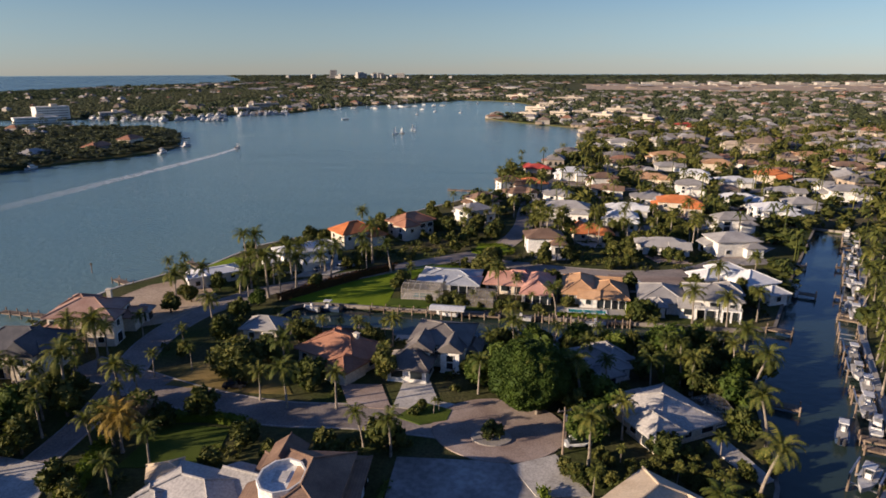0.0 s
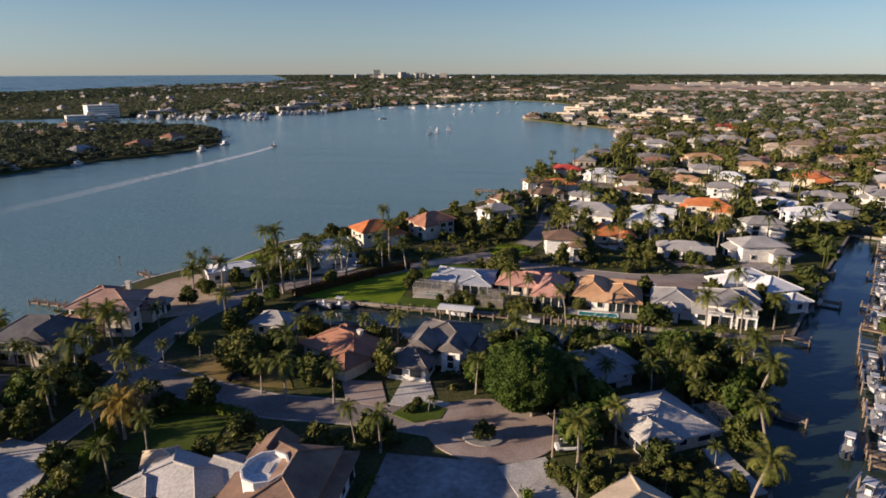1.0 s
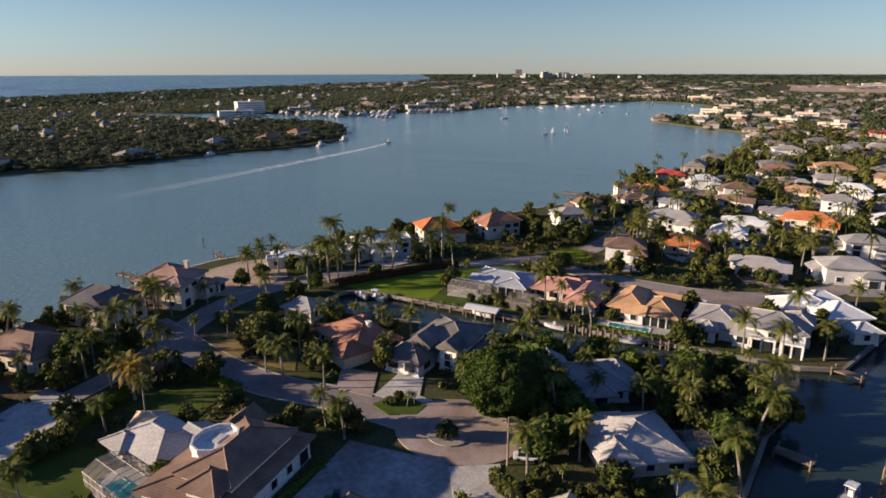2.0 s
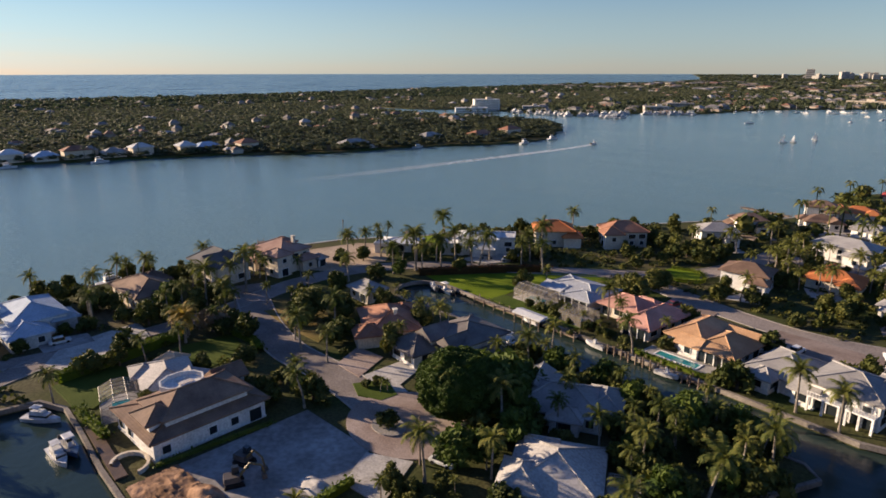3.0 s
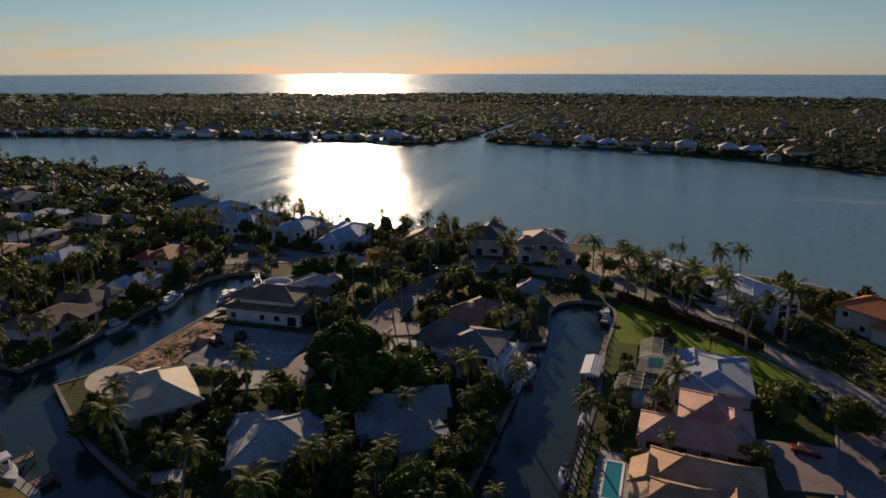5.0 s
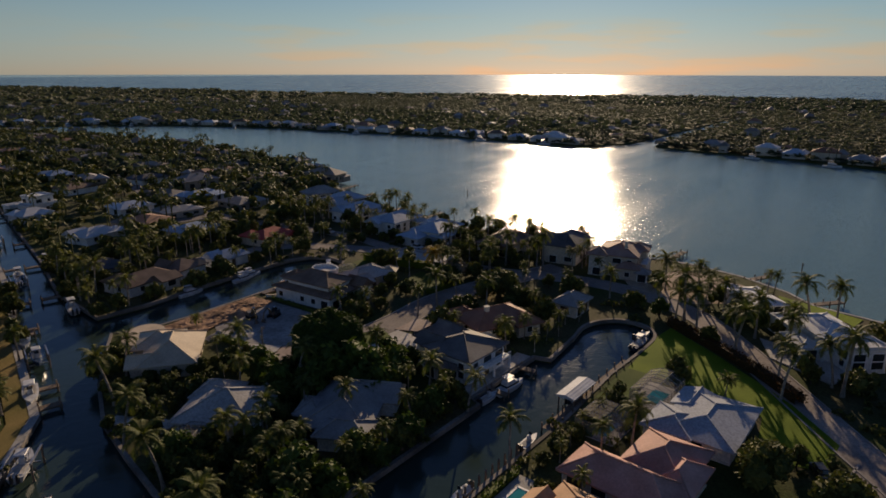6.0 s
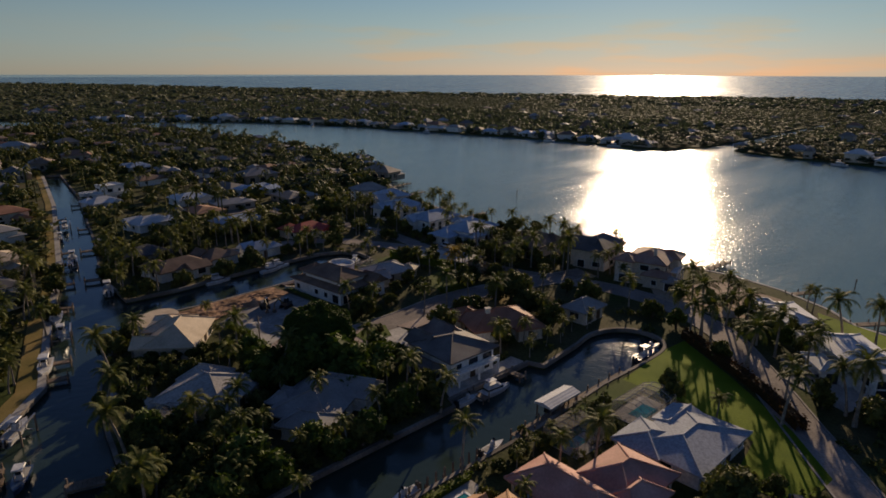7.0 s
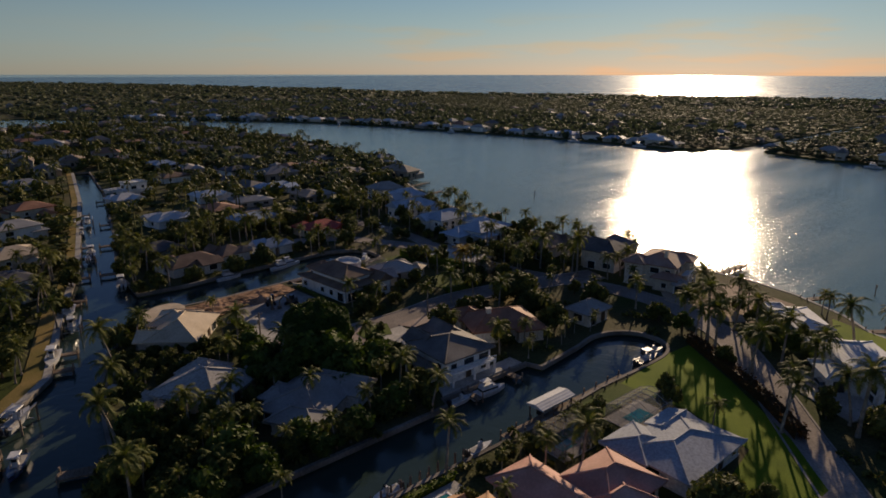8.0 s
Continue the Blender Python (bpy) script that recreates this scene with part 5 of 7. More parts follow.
def car(name, paint, label, tall=0.0):
    ob = thing(name, 0, -9000, 0, 0, label, "car", "parked cars")
    bm = bmesh.new()
    box(bm, 0, 0, 0.35, 4.5, 1.85, 0.55, 0, 0.97)
    bmesh.ops.bevel(bm, geom=bm.edges[:], offset=0.12, segments=2, affect="EDGES")
    body = part("body", bm, paint, ob)
    bm = bmesh.new()
    box(bm, -0.25, 0, 0.9, 2.6, 1.65, 0.6 + tall, 0, 0.8)
    bmesh.ops.bevel(bm, geom=bm.edges[:], offset=0.08, segments=2, affect="EDGES")
    part("cabin", bm, M_GLASS, ob)
    bm = bmesh.new()
    box(bm, -0.25, 0, 1.46 + tall, 2.0, 1.32, 0.06, 0, 0.95)
    part("roof_panel", bm, paint, ob)
    for sx in (-1.4, 1.4):
        for sy in (-0.9, 0.9):
            bm = bmesh.new()
            tube(bm, [(sx, sy - 0.1, 0.34), (sx, sy + 0.1, 0.34)], [0.34, 0.34], 12)
            part("wheel", bm, M_TYRE, ob)
    for sy in (-0.6, 0.6):
        bm = bmesh.new()
        box(bm, 2.22, sy, 0.62, 0.08, 0.35, 0.16)
        part("headlight", bm, M_TRIM, body)
    return ob


c_white = car("car", M_PAINTS[0], "white car parked beside the street", 0.15)
c_black = car("car", M_PAINTS[1], "black car parked in a driveway")
c_silver = car("car", M_PAINTS[2], "silver car parked in a driveway")
c_red = car("car", M_PAINTS[3], "dark red car parked in a driveway")
first(c_white, 8.5, 93, GROUND + 0.06, 15)
first(c_black, -56, 104, GROUND + 0.06, 10)
first(c_silver, 44.5, 178, GROUND + 0.06, 70)
first(c_red, -2, 183, GROUND + 0.06, 80)
for src, x, y, yaw in ((c_white, -58, 181, 60), (c_white, 30, 176, 80), (c_black, -75, 95, 80), (c_silver, -64, 178, 40), (c_black, -20, 188, 30), (c_white, 14, 238, 10), (c_silver, 60, 262, 30),
                       (c_red, 90, 285, 50), (c_white, -82, 60, 90), (c_silver, 0, 252, 90), (c_black, 48, 192, 15), (c_white, -79, 20, 90)):
    put(src, x, y, GROUND + 0.1, yaw)


def digger(x, y, yaw):
    ob = thing("excavator", x, y, GROUND + 0.05, yaw, "small dark excavator parked on the bare lot", "excavator", "machines on the lot")
    for s in (-1, 1):
        bm = bmesh.new()
        box(bm, 0, s * 0.9, 0, 3.0, 0.5, 0.7, 0, 0.85)
        part("track", bm, M_TYRE, ob)
    bm = bmesh.new()
    box(bm, -0.3, 0, 0.75, 2.4, 1.9, 0.9, 0, 0.92)
    body = part("body", bm, M_DARKMETAL, ob)
    bm = bmesh.new()
    box(bm, 0.3, 0.45, 1.6, 1.1, 0.9, 1.1, 0, 0.85)
    part("cab", bm, M_GLASS, body)
    bm = bmesh.new()
    tube(bm, [(0.8, -0.2, 1.4), (2.4, -0.2, 3.1), (4.0, -0.2, 2.4), (4.4, -0.2, 0.9)], [0.22, 0.2, 0.16, 0.14], 6)
    boom = part("boom", bm, M_YELLOW, ob)
    bm = bmesh.new()
    box(bm, 4.3, -0.2, 0.2, 0.8, 0.9, 0.8, 0, 0.7)
    part("bucket", bm, M_DARKMETAL, boom)
    HOUSE_BOXES.append((x, y, 3, 3, 0))


digger(-12.5, 70.5, 20)
digger(-8.5, 67, 70)
HOUSE_BOXES.append((-8, 72, 13, 16, 0))


def heap(x, y, w, d, h, m, label, seed):
    bm = bmesh.new()
    bmesh.ops.create_grid(bm, x_segments=18, y_segments=14, size=0.5)
    for v in bm.verts:
        r = min(1.0, math.hypot(v.co.x, v.co.y) * 2)
        n = noise.fractal(Vector((v.co.x * 4, v.co.y * 4, seed)), 1.0, 2.0, 3)
        v.co = Vector((v.co.x * w, v.co.y * d, h * max(0, math.cos(r * math.pi / 2)) * (1 + 0.5 * n) - 0.08))
    ob = tagged(part("mound", bm, m, None, "", True), label, "mound", "mounds on the lot")
    ob.location = (x * S, y * S, (GROUND + 0.08) * S)


heap(-8, 62.5, 9, 5, 1.3, M_DIRT, "grey-brown mound of spoil", 1)
heap(3, 70, 6, 4, 1.0, M_LOT, "pale mound of sand", 2)
heap(0, 75.5, 7, 3.5, 0.9, M_LOT, "pale mound of sand", 3)
heap(-5, 58.5, 12, 4, 0.7, M_DIRT, "churned orange-brown dirt ridge", 4)
heap(4, 61, 8, 4, 0.6, M_DIRT, "churned orange-brown dirt ridge", 5)

# ---------------------------------------------------------------- plants


def palm_parts(seed, height, fronds, reach, lean):
    """A trunk and a crown of drooping feathered fronds."""
    rng = random.Random(seed)
    trunk = bmesh.new()
    pts = [(lean * (k / 6) ** 1.6, 0.25 * math.sin(k * 0.7) * lean * 0.2, height * k / 6) for k in range(7)]
    tube(trunk, pts, [0.34, 0.25, 0.22, 0.20, 0.19, 0.18, 0.22], 7)
    tube(trunk, [pts[-1], (pts[-1][0], pts[-1][1], height + 0.8)], [0.22, 0.1], 7)
    crown = bmesh.new()
    top = Vector((pts[-1][0], pts[-1][1], height + 0.6))
    for i in range(fronds):
        az = 2 * math.pi * (i * 0.381966 + rng.uniform(-0.03, 0.03))
        rise = math.radians(78 - 100 * (i / fronds) + rng.uniform(-8, 8))
        ln = reach * rng.uniform(0.85, 1.1)
        out = Vector((math.cos(az), math.sin(az), 0))
        side = Vector((-math.sin(az), math.cos(az), 0))
        p, ang = top.copy(), rise
        line = [p.copy()]
        n = 9
        for k in range(n):
            ang -= math.radians(4.0 + 1.9 * k)
            ang = max(ang, math.radians(-82))
            p = p + (out * math.cos(ang) + Vector((0, 0, 1)) * math.sin(ang)) * ln / n
            line.append(p.copy())
        for k in range(n):
            u = (k + 0.5) / n
            lw = ln * 0.22 * math.sin(math.pi * min(1, 0.16 + u * 0.86)) ** 0.7
            for s in (-1, 1):
                sag = Vector((0, 0, -lw * rng.uniform(0.2, 0.6)))
                fwd = (line[k + 1] - line[k]).normalized() * lw * 0.5
                for q in (0.0, 0.5):
                    a = line[k].lerp(line[k + 1], q)
                    b = line[k].lerp(line[k + 1], q + 0.5)
                    tip = a + side * s * lw + sag + fwd
                    crown.faces.new([crown.verts.new(v) for v in (a, b, tip)])
        for k in range(n):
            w = 0.05
            crown.faces.new([crown.verts.new(v) for v in (line[k] - side * w, line[k] + side * w, line[k + 1] + side * w, line[k + 1] - side * w)])
    return trunk, crown


PALMS = []
for k, (h, nf, reach, lean, leaf, text) in enumerate((
        (8.0, 19, 3.9, 0.5, M_FROND, "tall royal palm with a full green crown"), (8.0, 17, 3.8, 1.6, M_FROND, "slender coconut palm with a leaning trunk"),
        (8.0, 22, 3.4, 0.2, M_FROND, "straight palm with a dense drooping crown"), (8.0, 20, 4.2, 0.4, M_FROND, "broad palm with long arching fronds"))):
    tb, cb = palm_parts(k + 3, h, nf, reach, lean)
    ob = thing("palm_tree", 0, -9000, 0, 0, text, "palm tree", "palms of the neighbourhood")
    part("trunk", tb, M_TRUNK, ob)
    part("crown", cb, leaf, ob)
    PALMS.append(ob)
tb, cb = palm_parts(31, 6.0, 30, 4.6, 0.2)
date = thing("palm_tree", -64, 81, GROUND, 0, "thick palm with yellowing old fronds beside the hedge", "palm tree", "palms of the neighbourhood")
part("trunk", tb, M_TRUNK, date)
part("crown", cb, M_DRYFROND, date)


def leaf_card(bm, p, size, rng, up=0.3):
    n = Vector((rng.gauss(0, 1), rng.gauss(0, 1), abs(rng.gauss(0, 1)) + up)).normalized()
    a = n.orthogonal().normalized()
    a = Matrix.Rotation(rng.uniform(0, 6.28), 3, n) @ a
    b = n.cross(a)
    w, l = size * rng.uniform(0.5, 0.8), size * rng.uniform(0.8, 1.2)
    bm.faces.new([bm.verts.new(v) for v in (p - a * l, p - b * w * 0.8 + n * size * 0.1, p + a * l, p + b * w * 0.8 + n * size * 0.1)])


def tree_parts(seed, height, radius, blobs, leaves, size):
    rng = random.Random(seed)
    trunk = bmesh.new()
    fork = height * 0.3
    tube(trunk, [(0, 0, -0.2), (0.1, 0, fork * 0.5), (0, 0.1, fork)], [radius * 0.11, radius * 0.08, radius * 0.07], 7)
    centres = []
    for i in range(blobs):
        az = 2 * math.pi * i / blobs + rng.uniform(-0.4, 0.4)
        d = radius * rng.uniform(0.3, 0.68) if i else 0.0
        z = height * rng.uniform(0.36, 0.72) if i else height * 0.78
        c = Vector((math.cos(az) * d, math.sin(az) * d, z))
        centres.append((c, radius * rng.uniform(0.36, 0.5)))
        tube(trunk, [(0, 0.1, fork), tuple(c * 0.5 + Vector((0, 0, fork * 0.4))), tuple(c)], [radius * 0.05, radius * 0.035, radius * 0.015], 5)
    crown = bmesh.new()
    for c, r in centres:
        core = bmesh.ops.create_icosphere(crown, subdivisions=2 if radius > 8 else 1, radius=r * 0.86, matrix=Matrix.Translation(c))
        for v in core["verts"]:
            v.co += noise.noise_vector(v.co * 0.8) * r * 0.3
    for k in range(leaves):
        c, r = rng.choice(centres)
        v = Vector((rng.gauss(0, 1), rng.gauss(0, 1), rng.gauss(0.25, 1))).normalized()
        leaf_card(crown, c + v * r * rng.uniform(0.7, 1.12), size, rng)
    return trunk, crown


TREES = []
for k, (h, r, nb, nl, m, text) in enumerate((
        (6.5, 3.6, 7, 620, M_LEAF, "round-crowned broadleaf tree with dense green leaves"), (7.5, 3.2, 6, 560, M_LEAF, "upright broadleaf tree with a loose crown"),
        (5.0, 3.9, 8, 620, M_LEAF, "low spreading tree with olive-green leaves"), (8.0, 4.4, 9, 760, M_DEEPLEAF, "large shade tree with a dark green crown"))):
    tb, cb = tree_parts(k + 11, h, r, nb, nl, 0.62)
    ob = thing("tree", 0, -9000, 0, 0, text, "tree", "trees of the neighbourhood")
    part("trunk", tb, M_BARK, ob)
    part("crown", cb, m, ob)
    TREES.append(ob)
tb, cb = tree_parts(77, 9.5, 5.5, 16, 10, 0.5)
cb.clear()
br = random.Random(7)


def dome(v):
    """A point of the banyan's lobed crown in the direction v."""
    lobes = 1 + 0.16 * noise.noise(v * 2.3) + 0.09 * noise.noise(v * 5.5 + Vector((3, 1, 4)))
    return Vector((v.x * 6.9, v.y * 6.9, v.z * 5.7)) * lobes + Vector((-0.6, -1.6, 7.0))


core = bmesh.ops.create_icosphere(cb, subdivisions=4, radius=1.0)
for v in core["verts"]:
    v.co = dome(v.co.normalized())
for k in range(15000):
    v = Vector((br.gauss(0, 1), br.gauss(0, 1), br.gauss(0.15, 1))).normalized()
    leaf_card(cb, dome(v) + v * br.uniform(-0.15, 0.2), 0.30, br, 0.6)
banyan = thing("banyan_tree", 1.0, 105.4, GROUND, 0, "huge round banyan tree with dense dark green leaves", "tree")
part("trunk", tb, M_BARK, banyan)
part("crown", cb, M_DEEPLEAF, banyan)
tb, cb = tree_parts(78, 5.5, 4.2, 9, 500, 0.4)
bare = thing("tree", -66, 88, GROUND, 0, "small pinkish tree with bare twiggy crown", "tree")
part("trunk", tb, M_BARK, bare)
part("crown", cb, M_BLOSSOM, bare)
tb, cb = tree_parts(79, 7.5, 6.0, 12, 1700, 0.6)
for k, (x, y, s) in enumerate(((-57, 108, 1.0), (-13, 181, 0.8), (-12, 142 + 50, 0.7), (-54, 116, 0.7))):
    if k == 0:
        big = thing("tree", x, y, GROUND, 40, "broad shade tree with olive-green leaves on a lawn", "tree", "large lawn trees")
        part("trunk", tb, M_BARK, big)
        part("crown", cb, M_LEAF, big)
    else:
        put(big, x, y, GROUND, k * 70, s)


def hedge(line, w, h, label, seed, leaf=M_HEDGE):
    rng = random.Random(seed)
    ob = thing("hedge", line[0][0], line[0][1], GROUND, 0, label, "hedge", "clipped hedges")
    pts = [(x - line[0][0], y - line[0][1]) for x, y in spline(line, 1.0)]
    bm = bmesh.new()
    ribbon(bm, pts, w * 0.86, h * 0.93, h)
    for x, y in pts:
        for k in range(int(16 * w)):
            s = rng.uniform(-0.5, 0.5)
            leaf_card(bm, Vector((x + rng.uniform(-0.6, 0.6) + s * w * 0.1, y + rng.uniform(-0.6, 0.6), 0)) + Vector((rng.uniform(-w / 2, w / 2), rng.uniform(-w / 2, w / 2), h * rng.choice((1, 1, 0.8, 0.5)))), 0.32, rng, 0.8)
    part("leaves", bm, leaf, ob)


hedge([(-61.6, 55), (-62.6, 62), (-64, 68.5), (-66, 76), (-67, 81)], 2.4, 2.2, "clipped bright green hedge along a drive", 1)
hedge([(-66, 151), (-55.8, 165.8), (-49.4, 174.2), (-42, 182)], 2.2, 2.0, "clipped dark red-brown hedge along the lawn", 2, M_REDHEDGE)
hedge([(-61, 91), (-54, 92), (-48, 91)], 1.6, 1.6, "clipped hedge beside the street", 3)
hedge([(-46, 55.5), (-38, 56), (-34, 56.5)], 1.6, 1.5, "clipped hedge by the canal wall", 4)
hedge([(-20.6, 60), (-20.4, 70), (-20, 79)], 0.7, 0.6, "low dark planting beside the white wall", 5, M_DEEPLEAF)
hedge([(4, 72), (3, 80)], 1.2, 1.2, "low green hedge beside a driveway", 6)
hedge([(6.5, 150.9), (15, 150.6), (24, 150.3)], 0.9, 0.8, "low yellow-green hedge along the pool and canal walk", 9)
hedge([(25, 152), (25.5, 157)], 2.4, 2.2, "dense hedge beside the pool", 7)
hedge([(-20, 206), (-13, 202), (-6, 206), (-10, 213), (-18, 212)], 1.0, 1.0, "low hedge round the street's green island", 8)

# palms whose place is plain
KNOWN = [
    [(-86, 106, 11.6), (-84, 94, 10), (-80, 83, 6.8), (-88, 124, 5.8), (-74, 106, 5.2), (-75, 119, 5), (-75, 132, 7.4), (-89, 154, 7.8), (-79, 155, 8.2), 
     (-42, 179, 9.0), (-43, 98, 8.4), (-49, 100, 6.2), (-34, 99, 7.2), (-26, 88, 6.2), (-21, 86, 7.5), (-52, 122, 6), (16, 96, 6.8), (15, 113, 6.4), (11, 121, 6.8), (-9, 108, 7)],
    [(10, 80, 4.4), (28, 139, 4.4), (40, 138, 5.4), (-84, 178, 11.2), (-103, 167, 6.2), (-48, 110, 8), (-90, 183, 9.5), (-90, 142, 9.4), (-62, 220, 9.8), (10, 105, 9.2),
     (10, 88, 8.6), (8, 199, 7), (14, 97, 3.8), (-72, 146, 8.4), (-70, 153, 12), (-106, 165, 5.4), (-50, 188, 12), (26, 73, 7.8), (2, 102, 10)],
]
KEPT = []
for row in KNOWN:
    for k, (x, y, h) in enumerate(row):
        put(PALMS[(k * 7 + int(x)) % 4 if (x, y) != (32, 84) else 1], x, y, GROUND, (k * 97) % 360, h / 8.6)
        KEPT.append((x, y))
for k, (x, y, s) in enumerate(((2.5, 113, 1.25), (0, 116.5, 1.1), (5.5, 109.5, 1.2), (9, 109, 1.0), (-5, 116, 0.9), (3, 119, 0.9), (-9, 112, 0.8), (10, 94.5, 0.85), (12, 98, 0.7))):
    put(TREES[3], x, y, GROUND, k * 67 % 360, s)  # shade trees round the grey-roofed house
    KEPT.append((x, y))
for k, (x, y, s) in enumerate(((-89, 147, 0.7), (-86, 157, 0.75), (-80, 163, 0.8), (-77, 168, 0.6), (-90, 139, 0.8), (-73, 173, 0.6), (-72, 140, 0.8), (-70, 147, 0.6), (-93, 150, 0.55), (-84, 168, 0.6))):
    put(TREES[k % 4], x, y, GROUND, k * 67 % 360, s)
    KEPT.append((x, y))
for k, (x, y, hh) in enumerate(((-63.8, 157.5, 10.5), (-57, 167.2, 10.8), (-49, 177.2, 8.5), (-69.5, 169, 9.5), (-62, 177, 9), (-53, 186, 9), (-78, 160, 9.5), (-73, 164, 8))):
    put(PALMS[k % 4], x, y, GROUND, k * 59 % 360, hh / 8.6)  # palms on both sides of the street by the lawn
    KEPT.append((x, y))
put(TREES[2], -5.5, 93.2, GROUND + 0.3, 40, 0.55)
for k, (x, y, q) in enumerate(((-18.4, 100.4, 0.34), (-16.2, 99.4, 0.3), (-19.8, 98.6, 0.28), (-15.4, 100.6, 0.26))):
    put(PALMS[k] if k % 2 else TREES[k], x, y, GROUND + 0.15, k * 71, q)
for k in range(26):  # palms of the east bank and beside the shaded drive
    x, y = (np.interp(90 + k * 5.5, [95, 120, 148, 192, 251], [58, 66, 75.5, 95.5, 120]) + 3.5 + 3 * math.sin(k * 2.3), 90 + k * 5.5)
    put(PALMS[k % 4], x, y, GROUND, k * 83 % 360, 0.75 + 0.2 * math.sin(k * 1.7))
    KEPT.append((x, y))
for k in range(4, 11):
    x, y = -83 - 2.5 * math.sin(k * 2.1) - 3 * (k % 2), 58 + k * 4
    put(TREES[k % 4], x, y, GROUND, k * 77 % 360, 0.8 + 0.15 * math.sin(k))
    KEPT.append((x, y))
for x, y, yaw, s in ((33, 82, -30, 1.15), (41, 112, -10, 1.15), (39, 97, 160, 1.05)):
    put(PALMS[1], x, y, GROUND, yaw, s)
    KEPT.append((x, y))

for ob, x, y in zip(PALMS + TREES, (-66, -60, -92, -70, -68, -28, 45, 30), (152, 167, 150, 176, 124, 111, 122, 128)):
    first(ob, x, y, GROUND, x * 31 % 360)
    KEPT.append((x, y))
wall = random.Random(21)
for k in range(17):  # the leafy screen between two canal houses
    x, y = 32 - k * 1.6, 77.5 + k * 0.45 + wall.uniform(-1.2, 1.8)
    put(TREES[k % 3], x, y, GROUND, k * 71 % 360, wall.uniform(0.36, 0.5))
    KEPT.append((x, y))
for k in range(15):  # lower bushes in front of it
    x, y = 33 - k * 1.5, 81.5 + k * 0.55 + wall.uniform(-1.0, 1.4)
    put(PALMS[k % 4] if k % 5 == 2 else TREES[k % 3], x, y, GROUND, k * 53 % 360, wall.uniform(0.26, 0.4))
    KEPT.append((x, y))
for k in range(22):  # trees leaning over the shaded canal bank
    x, y = -5 + k * 2.2 + wall.uniform(-0.8, 0.8), 131.5 + wall.uniform(-2.5, 1.6)
    put(PALMS[k % 4] if k % 4 == 1 else TREES[k % 4], x, y, GROUND, k * 71 % 360, wall.uniform(0.48, 0.72))
    KEPT.append((x, y))

for k in range(8):  # young palms along the canal head
    x, y = -58 + k * 3.6, 131.5 + 1.2 * math.sin(k * 1.9)
    put(PALMS[k % 4], x, y, GROUND, k * 83 % 360, 0.42 + 0.06 * math.sin(k * 2.7))
    KEPT.append((x, y))

bank = random.Random(33)
for k in range(18):  # bushes and young palms behind the canal walk
    x, y = -26 + k * 1.65, 152.6 + bank.uniform(0, 2.6)
    put(PALMS[k % 4] if k % 3 == 1 else TREES[k % 3], x, y, GROUND, k * 71 % 360, bank.uniform(0.3, 0.46))
    KEPT.append((x, y))

CLEAR = [np.array(o) for _, _, _, o, _ in FLATS]
CLEAR += [np.array(o) for o in (  # open garden ground
    [(-50, 52.5), (12, 52.5), (12, 57), (-18, 59), (-36, 60), (-50, 60)], [(3, 51), (24, 50), (29, 62), (24, 68), (8, 69)], [(-6, 174), (10, 176), (10, 187), (-18, 188), (-20, 180)],
    [(8, 174), (26, 174), (26, 186), (10, 186)], [(-66, 48), (-56, 48), (-58, 58), (-68, 60)], [(-24, 205), (-4, 205), (0, 216), (-20, 216)])]
ROAD_PTS = np.array([(x, y, w) for w, line in ROAD_LINES for x, y in line])


def free(px, py, gap=0.5):
    """Which points lie on land, off roads, houses and open flats."""
    ok = on_land(px, py)
    for hx, hy, a, b, yaw in HOUSE_BOXES:
        c, s = math.cos(radians(yaw)), math.sin(radians(yaw))
        u, v = (px - hx) * c + (py - hy) * s, -(px - hx) * s + (py - hy) * c
        ok &= ~((np.abs(u) < a + gap) & (np.abs(v) < b + gap))
    for o in CLEAR:
        ok &= ~inside(px, py, o)
    for i in range(0, len(ROAD_PTS), 1):
        x, y, w = ROAD_PTS[i]
        ok &= (px - x) ** 2 + (py - y) ** 2 > (w / 2 + 1.0) ** 2
    ok &= (px + 4.5) ** 2 + (py - 96.5) ** 2 > 12.5 ** 2
    ok &= (px - 0.4) ** 2 + (py - 104) ** 2 > 7.5 ** 2
    return ok


def grid_points(x0, x1, y0, y1, step, seed):
    rng = np.random.RandomState(seed)
    gx, gy = np.meshgrid(np.arange(x0, x1, step), np.arange(y0, y1, step))
    px, py = gx.ravel() + rng.uniform(-0.45, 0.45, gx.size) * step, gy.ravel() + rng.uniform(-0.45, 0.45, gx.size) * step
    return px, py, rng


